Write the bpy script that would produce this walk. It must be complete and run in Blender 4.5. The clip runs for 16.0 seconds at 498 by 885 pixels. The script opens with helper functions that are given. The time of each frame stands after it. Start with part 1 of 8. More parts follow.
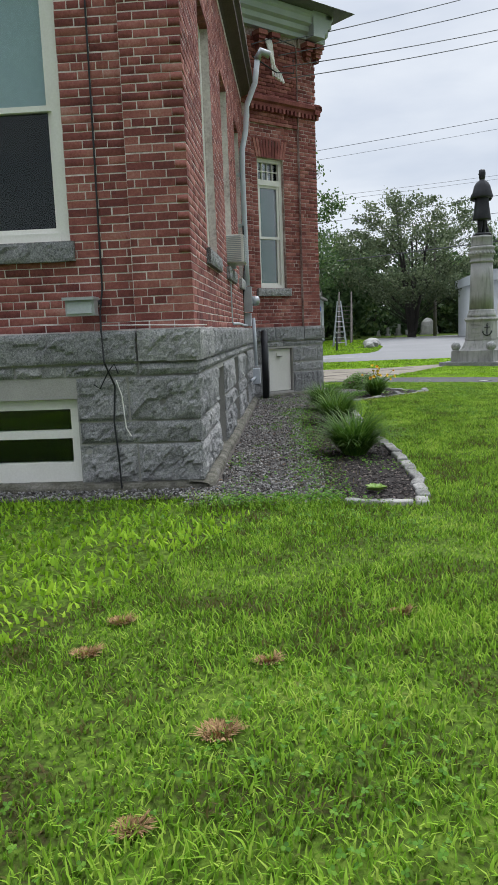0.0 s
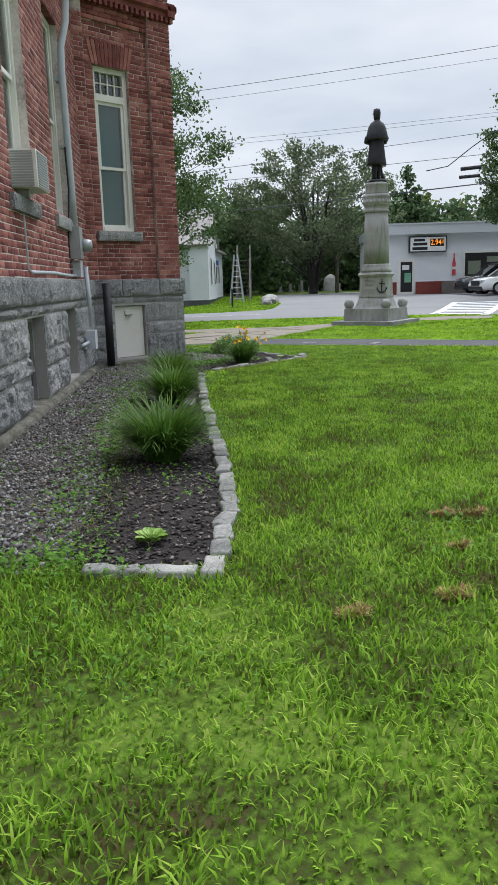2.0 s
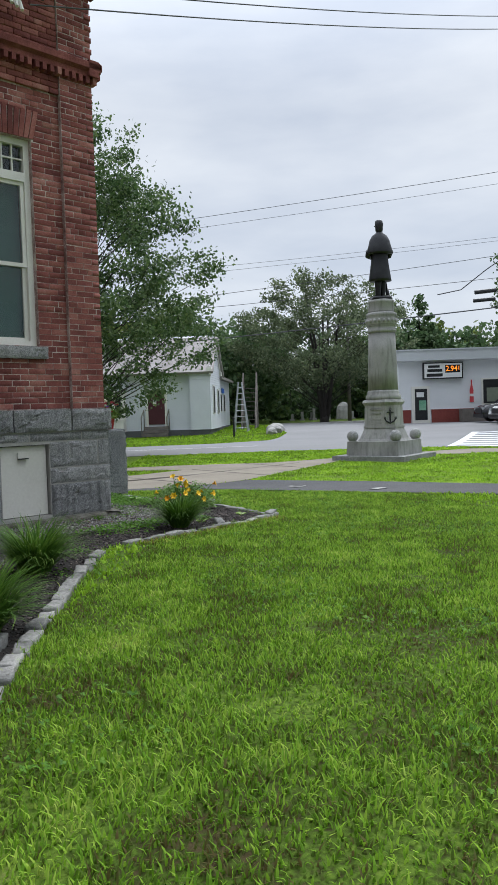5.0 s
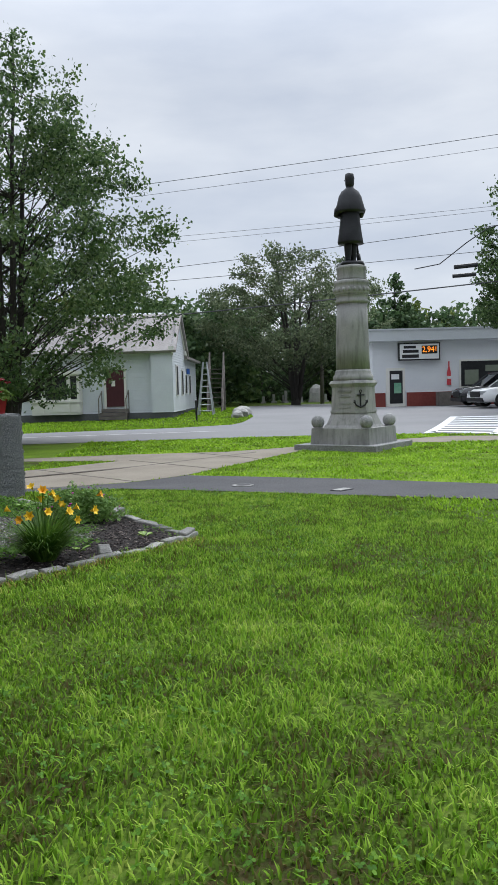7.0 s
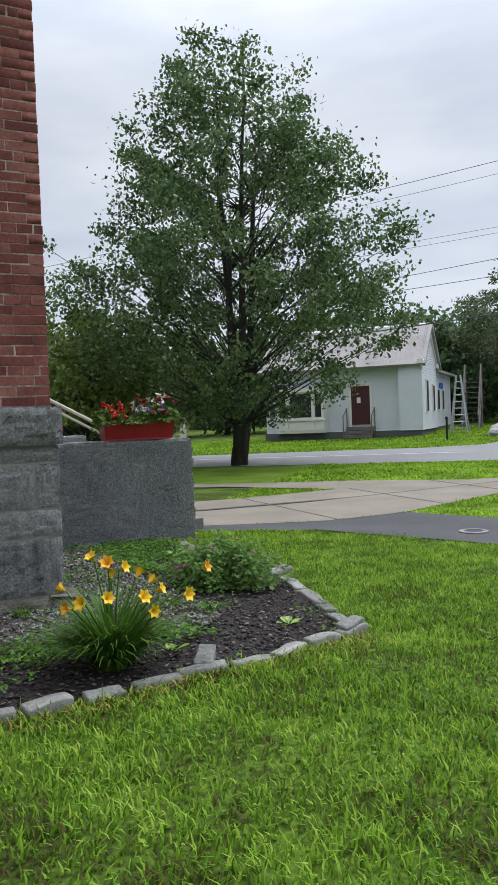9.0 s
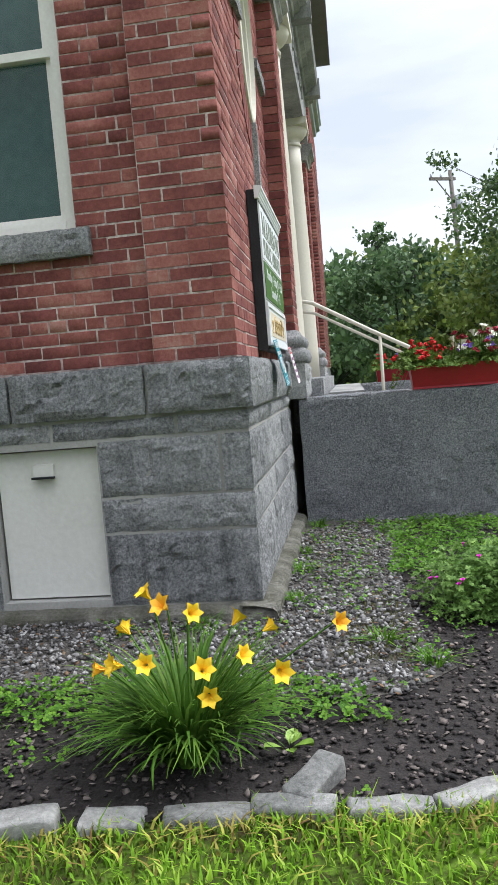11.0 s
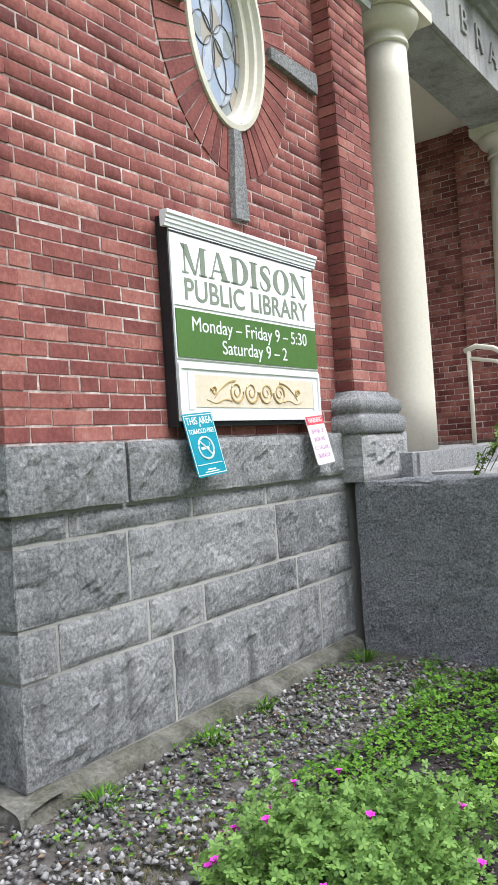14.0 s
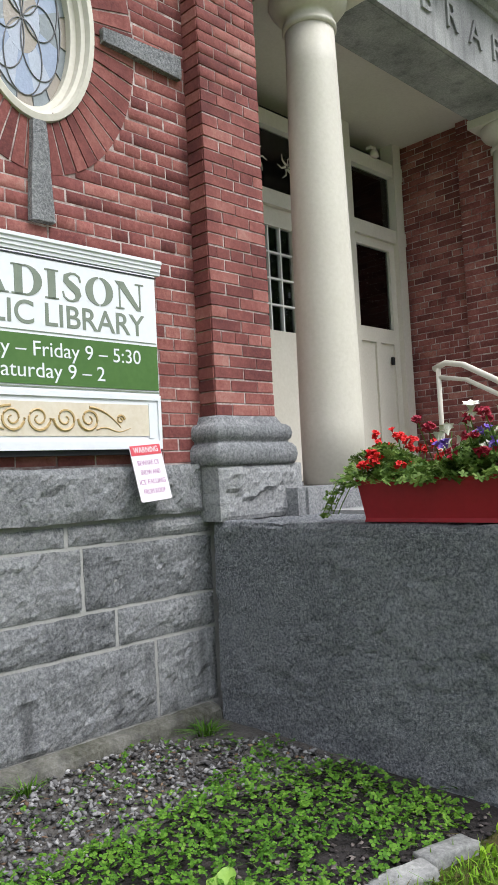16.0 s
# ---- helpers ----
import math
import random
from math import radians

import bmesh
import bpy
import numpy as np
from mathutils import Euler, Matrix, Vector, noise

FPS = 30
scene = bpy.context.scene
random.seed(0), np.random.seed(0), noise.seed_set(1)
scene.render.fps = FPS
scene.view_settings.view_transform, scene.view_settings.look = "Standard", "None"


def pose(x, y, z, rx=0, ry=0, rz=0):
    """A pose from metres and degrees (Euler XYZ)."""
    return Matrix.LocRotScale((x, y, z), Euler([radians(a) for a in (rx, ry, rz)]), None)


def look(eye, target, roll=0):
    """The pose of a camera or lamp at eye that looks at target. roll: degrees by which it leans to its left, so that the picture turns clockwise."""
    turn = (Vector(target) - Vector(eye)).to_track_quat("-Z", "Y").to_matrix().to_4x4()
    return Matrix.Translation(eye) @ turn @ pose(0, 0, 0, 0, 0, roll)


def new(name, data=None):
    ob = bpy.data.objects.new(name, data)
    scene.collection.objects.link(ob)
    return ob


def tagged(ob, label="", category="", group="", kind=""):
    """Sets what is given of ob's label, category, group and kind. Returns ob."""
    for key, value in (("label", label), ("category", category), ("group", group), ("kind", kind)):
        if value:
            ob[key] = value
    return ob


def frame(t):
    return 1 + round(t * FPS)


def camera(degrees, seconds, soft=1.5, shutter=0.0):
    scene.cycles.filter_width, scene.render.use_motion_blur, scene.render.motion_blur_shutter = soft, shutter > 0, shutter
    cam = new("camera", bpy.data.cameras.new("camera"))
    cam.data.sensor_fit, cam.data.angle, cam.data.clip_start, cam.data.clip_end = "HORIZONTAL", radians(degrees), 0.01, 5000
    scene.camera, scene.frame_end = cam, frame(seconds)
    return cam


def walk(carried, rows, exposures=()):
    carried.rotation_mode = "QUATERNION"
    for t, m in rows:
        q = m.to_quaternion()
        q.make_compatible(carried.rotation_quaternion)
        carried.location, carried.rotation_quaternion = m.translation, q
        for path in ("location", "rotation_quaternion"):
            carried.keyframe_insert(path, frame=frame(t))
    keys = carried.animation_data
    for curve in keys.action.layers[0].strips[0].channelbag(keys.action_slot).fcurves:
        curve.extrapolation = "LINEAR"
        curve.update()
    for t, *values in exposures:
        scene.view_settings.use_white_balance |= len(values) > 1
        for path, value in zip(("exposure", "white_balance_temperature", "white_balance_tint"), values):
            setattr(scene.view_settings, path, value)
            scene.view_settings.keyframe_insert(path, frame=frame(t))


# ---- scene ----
# the camera: seconds, eye, target, roll
cam = camera(36.5, 16.0, 0.65)
PATH = [
    (0, (-10.76, -11.04, 1.208), (-9.536, -9.486, 0.915), -2.3),
    (0.5, (-10.235, -10.661, 1.18), (-9.003, -9.128, 0.819), -3.0),
    (1, (-9.709, -10.348, 1.146), (-8.33, -8.961, 0.727), -2.1),
    (1.5, (-9.121, -10.131, 1.155), (-7.761, -8.722, 0.747), -2.5),
    (2, (-8.516, -9.901, 1.137), (-7.132, -8.517, 0.724), -1.7),
    (2.5, (-7.963, -9.702, 1.179), (-6.574, -8.317, 0.789), -0.9),
    (3, (-7.413, -9.415, 1.148), (-6.004, -8.042, 0.787), -1.4),
    (3.5, (-6.869, -9.106, 1.154), (-5.468, -7.707, 0.876), -1.6),
    (3.7, (-6.669, -8.99, 1.155), (-5.263, -7.582, 0.959), -1.6),
    (5.8, (-4.375, -7.298, 1.147), (-2.992, -5.855, 1.075), -1.9),
    (6, (-4.161, -7.18, 1.123), (-2.766, -5.748, 1.048), -1.9),
    (6.5, (-3.633, -6.819, 1.132), (-2.241, -5.386, 1.053), -1.6),
    (7, (-3.038, -6.462, 1.121), (-1.612, -5.066, 0.99), -1.5),
    (7.5, (-2.506, -6.146, 1.12), (-1.09, -4.737, 1.018), -0.8),
    (8, (-2.021, -5.84, 1.118), (-0.691, -4.347, 1.057), -0.4),
    (8.5, (-1.548, -5.461, 1.127), (-0.49, -3.764, 1.088), -0.9),
    (9, (-1.121, -5.092, 1.121), (-0.241, -3.297, 1.056), -2.2),
    (9.5, (-0.677, -4.715, 1.122), (-0.1, -2.807, 0.962), -3.8),
    (10, (-0.296, -4.387, 1.135), (-0.015, -2.417, 0.934), -5.9),
    (10.2, (-0.121, -4.277, 1.126), (0.018, -2.29, 0.94), -5.9),
    (12.3, (1.358, -2.839, 1.184), (0.605, -0.991, 1.051), -5.2),
    (12.5, (1.498, -2.713, 1.209), (0.662, -0.9, 1.088), -5.4),
    (13, (1.751, -2.384, 1.201), (0.784, -0.635, 1.117), -1.9),
    (13.5, (2.05, -2.012, 1.186), (0.953, -0.34, 1.158), -4.0),
    (14, (2.283, -1.654, 1.183), (1.106, -0.038, 1.2), -3.7),
    (14.5, (2.492, -1.265, 1.165), (1.326, 0.359, 1.214), -5.1),
    (15, (2.694, -0.895, 1.159), (1.426, 0.65, 1.235), -3.4),
    (15.5, (2.845, -0.486, 1.177), (1.595, 1.074, 1.248), -3.6),
    (16, (3.042, -0.202, 1.165), (1.63, 1.212, 1.255), -3.0),
]
EXPOSURES = ((0, 0.15, 6200, 9), (5.8, 0.02, 6100, 9), (8.5, -0.02, 6100, 10), (10.2, 0.47, 6150, 10), (12.3, 0.82, 6150, 11), (13.2, 0.98, 6150, 11), (14.5, 0.76, 6150, 11), (16, 0.55, 6150, 11))

walk(cam, [(t, look(e, g, r)) for t, e, g, r in PATH], EXPOSURES)

# ---- light: a bright overcast sky, brightest overhead ----
SUN_EL, SUN_AZ = radians(52), radians(-70)      # azimuth from +y, clockwise negative
world = bpy.data.worlds.new("overcast")
scene.world = world
world.use_nodes = True
wn, wl = world.node_tree.nodes, world.node_tree.links
wn.clear()


def wnode(kind, **inputs):
    n = wn.new(kind)
    for k, v in inputs.items():
        n.inputs[k.replace("_", " ")].default_value = v
    return n


w_out, w_bg = wnode("ShaderNodeOutputWorld"), wnode("ShaderNodeBackground")
w_sky = wnode("ShaderNodeTexSky")
w_sky.sky_type, w_sky.sun_disc, w_sky.sun_elevation, w_sky.sun_rotation = "NISHITA", False, SUN_EL, -SUN_AZ
w_co = wnode("ShaderNodeTexCoord")
w_sep = wnode("ShaderNodeSeparateXYZ")
wl.new(w_co.outputs["Generated"], w_sep.inputs[0])
w_height = wnode("ShaderNodeMapRange", From_Min=0.34, From_Max=1.0, To_Min=0.60, To_Max=2.8)
w_height.interpolation_type = "SMOOTHSTEP"
wl.new(w_sep.outputs["Z"], w_height.inputs["Value"])
w_side = wn.new("ShaderNodeVectorMath")        # the cloud is brighter towards the hidden sun
w_side.operation = "DOT_PRODUCT"
w_side.inputs[1].default_value = (0.29, 0.27, 0.0)
wl.new(w_co.outputs["Generated"], w_side.inputs[0])
w_glow = wn.new("ShaderNodeMath")
w_glow.operation = "MULTIPLY_ADD"
wl.new(w_side.outputs["Value"], w_glow.inputs[0])
wl.new(w_height.outputs[0], w_glow.inputs[1])
wl.new(w_height.outputs[0], w_glow.inputs[2])
w_map = wnode("ShaderNodeMapping", Scale=(1.6, 1.6, 5.5))
wl.new(w_co.outputs["Generated"], w_map.inputs["Vector"])
w_cloud = wnode("ShaderNodeTexNoise", Scale=1.7, Detail=6.0, Roughness=0.5)
wl.new(w_map.outputs[0], w_cloud.inputs["Vector"])
w_ramp = wnode("ShaderNodeValToRGB")
w_ramp.color_ramp.elements[0].position, w_ramp.color_ramp.elements[0].color = 0.32, (0.72, 0.76, 0.84, 1)
w_ramp.color_ramp.elements[1].position, w_ramp.color_ramp.elements[1].color = 0.62, (1.0, 1.01, 1.03, 1)
wl.new(w_cloud.outputs[0], w_ramp.inputs[0])
w_mul = wn.new("ShaderNodeVectorMath")
w_mul.operation = "SCALE"
wl.new(w_ramp.outputs[0], w_mul.inputs[0])
wl.new(w_glow.outputs[0], w_mul.inputs["Scale"])
w_skyscale = wn.new("ShaderNodeVectorMath")
w_skyscale.operation = "SCALE"
w_skyscale.inputs["Scale"].default_value = 0.1
wl.new(w_sky.outputs[0], w_skyscale.inputs[0])
w_mix = wn.new("ShaderNodeMix")
w_mix.data_type = "RGBA"
w_mix.inputs["Factor"].default_value = 0.9
wl.new(w_skyscale.outputs[0], w_mix.inputs["A"])
wl.new(w_mul.outputs[0], w_mix.inputs["B"])
wl.new(w_mix.outputs["Result"], w_bg.inputs["Color"])
w_bg.inputs["Strength"].default_value = 1.0
wl.new(w_bg.outputs[0], w_out.inputs[0])

sun = new("sun", bpy.data.lights.new("sun", "SUN"))
sun.data.energy, sun.data.angle, sun.data.color = 1.8, radians(25), (1.0, 0.96, 0.9)
sun.matrix_world = look((0, 0, 30), (-30 * math.cos(SUN_EL) * math.sin(-SUN_AZ), -30 * math.cos(SUN_EL) * math.cos(SUN_AZ), 30 - 30 * math.sin(SUN_EL)))


# ---- materials ----
def nodes_of(name, rough=0.8, metal=0.0, spec=0.5):
    m = bpy.data.materials.new(name)
    m.use_nodes = True
    b = m.node_tree.nodes["Principled BSDF"]
    b.inputs["Roughness"].default_value, b.inputs["Metallic"].default_value = rough, metal
    b.inputs["Specular IOR Level"].default_value = spec
    return m, m.node_tree.nodes, m.node_tree.links, b


def ramp(n, stops):
    r = n.new("ShaderNodeValToRGB")
    els = r.color_ramp.elements
    while len(els) < len(stops):
        els.new(0.5)
    for e, (p, c) in zip(els, stops):
        e.position, e.color = p, (*c, 1)
    return r


def mat(name, stops, scale=6.0, fine=60.0, rough=0.8, bump=0.3, metal=0.0, per="", var=0.35, detail=6.0, spec=0.4, dist=0.01, stretch=(1, 1, 1), fine_amount=0.5, thin=0.0, grit=0.5, streak=0.0):
    """Surface with two scales of noise between the colour stops; per: 'object' or 'island' shifts each piece's tone."""
    m, n, l, b = nodes_of(name, rough, metal, spec)
    co = n.new("ShaderNodeTexCoord")
    mp = n.new("ShaderNodeMapping")
    mp.inputs["Scale"].default_value = stretch
    geo = n.new("ShaderNodeNewGeometry")
    l.new(geo.outputs["Position"], mp.inputs["Vector"])
    big, small = n.new("ShaderNodeTexNoise"), n.new("ShaderNodeTexNoise")
    for t, s in ((big, scale), (small, fine)):
        t.inputs["Scale"].default_value, t.inputs["Detail"].default_value = s, detail
        l.new(mp.outputs[0], t.inputs["Vector"])
    small.inputs["Roughness"].default_value = grit
    mix = n.new("ShaderNodeMix")
    mix.inputs["Factor"].default_value = fine_amount
    l.new(big.outputs[0], mix.inputs["A"])
    l.new(small.outputs[0], mix.inputs["B"])
    value = mix.outputs["Result"]
    if per:
        rnd = n.new("ShaderNodeObjectInfo").outputs["Random"] if per == "object" else geo.outputs["Random Per Island"]
        mr = n.new("ShaderNodeMapRange")
        mr.inputs["To Min"].default_value, mr.inputs["To Max"].default_value = -var, var
        l.new(rnd, mr.inputs["Value"])
        ad = n.new("ShaderNodeMath")
        ad.operation = "ADD"
        l.new(value, ad.inputs[0])
        l.new(mr.outputs[0], ad.inputs[1])
        value = ad.outputs[0]
    r = ramp(n, stops)
    l.new(value, r.inputs[0])
    l.new(r.outputs[0], b.inputs["Base Color"])
    if streak:      # dark runs of dirt washed down the face
        ms, ns, rs_ = n.new("ShaderNodeMapping"), n.new("ShaderNodeTexNoise"), n.new("ShaderNodeMapRange")
        ms.inputs["Scale"].default_value = (11, 11, 1.5)
        ns.inputs["Detail"].default_value, ns.inputs["Scale"].default_value = 5, 1.0
        rs_.inputs["From Min"].default_value, rs_.inputs["From Max"].default_value = 0.5, 0.68
        rs_.inputs["To Min"].default_value, rs_.inputs["To Max"].default_value = 0.0, streak
        l.new(geo.outputs["Position"], ms.inputs["Vector"])
        l.new(ms.outputs[0], ns.inputs["Vector"])
        l.new(ns.outputs[0], rs_.inputs["Value"])
        dk = n.new("ShaderNodeMix")
        dk.data_type = "RGBA"
        l.new(rs_.outputs[0], dk.inputs["Factor"])
        l.new(r.outputs[0], dk.inputs["A"])
        dk.inputs["B"].default_value = (0.035, 0.035, 0.037, 1)
        l.new(dk.outputs["Result"], b.inputs["Base Color"])
    if thin:        # light passes through thin leaves
        tr, mx = n.new("ShaderNodeBsdfTranslucent"), n.new("ShaderNodeMixShader")
        mx.inputs[0].default_value = thin
        l.new(r.outputs[0], tr.inputs["Color"])
        l.new(b.outputs[0], mx.inputs[1])
        l.new(tr.outputs[0], mx.inputs[2])
        l.new(mx.outputs[0], n["Material Output"].inputs["Surface"])
    if bump:
        bp = n.new("ShaderNodeBump")
        bp.inputs["Strength"].default_value, bp.inputs["Distance"].default_value = bump, dist
        l.new(small.outputs[0], bp.inputs["Height"])
        l.new(bp.outputs[0], b.inputs["Normal"])
    return m


BRICK = ((0.20, (0.085, 0.029, 0.028)), (0.36, (0.155, 0.050, 0.045)), (0.5, (0.230, 0.077, 0.066)), (0.64, (0.320, 0.128, 0.105)), (0.82, (0.43, 0.24, 0.20)))
m_brick = mat("brick_red", BRICK, 5.0, 45, 0.9, 0.9, per="island", var=0.15, dist=0.005, spec=0.25, grit=0.72, fine_amount=0.5)
m_brick_piece = mat("brick_red_single", BRICK, 5.0, 45, 0.9, 0.9, per="object", var=0.15, dist=0.005, spec=0.25, grit=0.72, fine_amount=0.5)
m_mortar_red = mat("red_tinted_mortar", ((0.34, (0.14, 0.075, 0.066)), (0.47, (0.30, 0.215, 0.195)), (0.55, (0.46, 0.38, 0.35)), (0.64, (0.66, 0.60, 0.56))), 4.5, 30, 0.95, 0.6, dist=0.004, grit=0.7)
m_mortar = mat("lime_mortar", ((0.34, (0.30, 0.25, 0.23)), (0.48, (0.55, 0.49, 0.46)), (0.62, (0.72, 0.67, 0.63))), 3.5, 30, 0.95, 0.6, dist=0.004, grit=0.7)
GRANITE = ((0.35, (0.065, 0.068, 0.073)), (0.44, (0.185, 0.19, 0.195)), (0.52, (0.32, 0.322, 0.322)), (0.60, (0.47, 0.465, 0.455)), (0.70, (0.62, 0.61, 0.59)))
m_granite = mat("granite_rough", GRANITE, 1.3, 62, 0.85, 1.0, per="object", var=0.035, dist=0.016, fine_amount=0.86, detail=8.0, grit=0.85, streak=0.22)
m_granite_stained = mat("granite_stained", GRANITE, 1.3, 62, 0.85, 1.0, per="object", var=0.035, dist=0.016, fine_amount=0.86, detail=8.0, grit=0.85, streak=0.55)
m_granite_smooth = mat("granite_dressed", ((0.34, (0.13, 0.13, 0.13)), (0.5, (0.27, 0.27, 0.26)), (0.66, (0.44, 0.43, 0.41))), 2.0, 60, 0.8, 0.7, dist=0.006, detail=8.0, grit=0.75, streak=0.3)
m_granite_dark = mat("granite_sawn_dark", ((0.37, (0.065, 0.071, 0.082)), (0.45, (0.20, 0.212, 0.23)), (0.52, (0.36, 0.37, 0.388)), (0.62, (0.62, 0.625, 0.63))), 2.0, 80, 0.8, 1.0, dist=0.06, fine_amount=0.88, detail=8.0, grit=0.82)
m_joint = mat("granite_mortar", ((0.2, (0.25, 0.245, 0.23)), (0.8, (0.44, 0.43, 0.40))), 4, 80, 0.95, 0.4)
m_footing = mat("footing_concrete", ((0.34, (0.040, 0.045, 0.024)), (0.44, (0.095, 0.092, 0.068)), (0.56, (0.175, 0.168, 0.142)), (0.7, (0.30, 0.29, 0.26))), 5, 45, 0.95, 1.0, dist=0.015, grit=0.75, streak=0.45)
m_white = mat("white_paint", ((0.3, (0.68, 0.67, 0.62)), (0.7, (0.80, 0.79, 0.75))), 3, 60, 0.55, 0.1)
m_cream = mat("cream_paint", ((0.3, (0.56, 0.52, 0.43)), (0.7, (0.66, 0.62, 0.53))), 1.5, 40, 0.55, 0.12)
m_hatch = mat("hatch_paint", ((0.3, (0.58, 0.57, 0.52)), (0.7, (0.70, 0.69, 0.64))), 2, 30, 0.6, 0.15)
m_iron = mat("dark_metal", ((0.3, (0.012, 0.013, 0.015)), (0.7, (0.035, 0.036, 0.04))), 6, 80, 0.5, 0.2, metal=0.3)
m_grey_metal = mat("galvanised_grey", ((0.3, (0.34, 0.36, 0.38)), (0.7, (0.48, 0.50, 0.52))), 5, 60, 0.45, 0.1, metal=0.4)
m_pipe = mat("grey_conduit", ((0.3, (0.42, 0.45, 0.50)), (0.7, (0.55, 0.58, 0.62))), 5, 60, 0.5, 0.05)
m_cornice = mat("cornice_painted", ((0.3, (0.40, 0.45, 0.47)), (0.7, (0.52, 0.57, 0.58))), 3, 50, 0.6, 0.15)
m_slate = mat("roof_slate", ((0.3, (0.10, 0.105, 0.115)), (0.7, (0.2, 0.2, 0.21))), 3, 40, 0.7, 0.4)
m_dark_wood = mat("dark_eave_wood", ((0.3, (0.05, 0.035, 0.03)), (0.7, (0.10, 0.07, 0.06))), 4, 60, 0.8, 0.3)
# near-black: shade of unlit rooms as colour, also the price sign's own panel
m_black = mat("unlit_room_and_panel_black", ((0.3, (0.008, 0.009, 0.009)), (0.7, (0.02, 0.02, 0.02))), 4, 40, 0.9, 0.0)
m_blind = mat("drawn_blind", ((0.3, (0.055, 0.125, 0.105)), (0.7, (0.095, 0.185, 0.16))), 1, 20, 0.8, 0.05)
m_blind_pale = mat("pale_blind", ((0.3, (0.50, 0.62, 0.64)), (0.7, (0.62, 0.74, 0.76))), 1, 20, 0.8, 0.05)


def glass(name, tint=(0.9, 0.95, 0.95), rough=0.02, mixin=0.82):
    m, n, l, b = nodes_of(name, rough)
    out = n["Material Output"]
    tr, gl, mx, fr = n.new("ShaderNodeBsdfTransparent"), n.new("ShaderNodeBsdfGlossy"), n.new("ShaderNodeMixShader"), n.new("ShaderNodeFresnel")
    tr.inputs["Color"].default_value = (*tint, 1)
    gl.inputs["Roughness"].default_value = rough
    fr.inputs["IOR"].default_value = 1.5
    l.new(fr.outputs[0], mx.inputs[0])
    l.new(tr.outputs[0], mx.inputs[1])
    l.new(gl.outputs[0], mx.inputs[2])
    l.new(mx.outputs[0], out.inputs["Surface"])
    return m


m_glass = glass("window_glass")
m_grass = mat("grass_blades", ((0.28, (0.125, 0.105, 0.036)), (0.37, (0.083, 0.140, 0.018)), (0.48, (0.152, 0.308, 0.021)), (0.62, (0.295, 0.48, 0.043)), (0.80, (0.44, 0.53, 0.11))), 1.5, 6.0, 0.6, 0.0, per="island", var=0.18, spec=0.12, thin=0.35)
# lighter copy of the grass: greener tone plus the brightness of grazing light
m_lime_grass = mat("brightened_grass_blades", ((0.28, (0.130, 0.150, 0.030)), (0.40, (0.140, 0.260, 0.020)), (0.52, (0.255, 0.445, 0.026)), (0.68, (0.41, 0.61, 0.05)), (0.85, (0.50, 0.60, 0.11))), 0.9, 4.0, 0.6, 0.0, per="island", var=0.12, spec=0.12, thin=0.35)
# the strip's greener ground, lightened too for grazing light
m_verge = mat("verge_ground", ((0.36, (0.085, 0.095, 0.020)), (0.5, (0.120, 0.205, 0.018)), (0.66, (0.20, 0.30, 0.03))), 0.9, 30, 0.95, 0.8, dist=0.02, spec=0.1)
m_soil = mat("lawn_ground", ((0.36, (0.060, 0.047, 0.022)), (0.44, (0.042, 0.060, 0.011)), (0.52, (0.070, 0.120, 0.014)), (0.60, (0.112, 0.175, 0.022)), (0.72, (0.14, 0.135, 0.053))), 1.5, 35, 0.95, 0.8, dist=0.02, spec=0.1)
m_mulch = mat("bark_mulch", ((0.3, (0.010, 0.008, 0.008)), (0.6, (0.026, 0.021, 0.019)), (0.85, (0.06, 0.048, 0.042))), 6, 40, 0.95, 0.9, dist=0.02)
m_chip = mat("mulch_chip", ((0.1, (0.012, 0.010, 0.010)), (0.6, (0.055, 0.044, 0.042)), (0.95, (0.22, 0.185, 0.165))), 9, 60, 0.95, 0.3, per="island", var=0.45)
m_gravel = mat("gravel_stone", ((0.0, (0.035, 0.032, 0.031)), (0.35, (0.11, 0.105, 0.102)), (0.65, (0.20, 0.194, 0.19)), (0.9, (0.31, 0.30, 0.29)), (1.0, (0.46, 0.45, 0.43))), 9, 80, 0.95, 0.3, per="island", var=0.42, spec=0.2)
m_litter = mat("leaf_litter", ((0.1, (0.05, 0.03, 0.018)), (0.6, (0.14, 0.085, 0.05)), (0.95, (0.26, 0.19, 0.12))), 9, 60, 0.95, 0.2, per="island", var=0.4)
m_gravel_bed = mat("gravel_bed", ((0.3, (0.05, 0.045, 0.04)), (0.6, (0.10, 0.09, 0.08)), (0.8, (0.18, 0.165, 0.15))), 7, 45, 0.95, 0.9, dist=0.02)
m_asphalt = mat("asphalt_road", ((0.3, (0.17, 0.17, 0.175)), (0.7, (0.24, 0.24, 0.245))), 0.35, 70, 0.9, 0.3, dist=0.004)
m_asphalt_path = mat("asphalt_path", ((0.3, (0.035, 0.035, 0.038)), (0.7, (0.085, 0.085, 0.09))), 1.2, 90, 0.85, 0.5, dist=0.006)
m_walk = mat("concrete_walk", ((0.25, (0.135, 0.118, 0.092)), (0.45, (0.20, 0.176, 0.14)), (0.6, (0.25, 0.222, 0.18)), (0.8, (0.32, 0.29, 0.24))), 1.2, 60, 0.95, 0.3, dist=0.004)


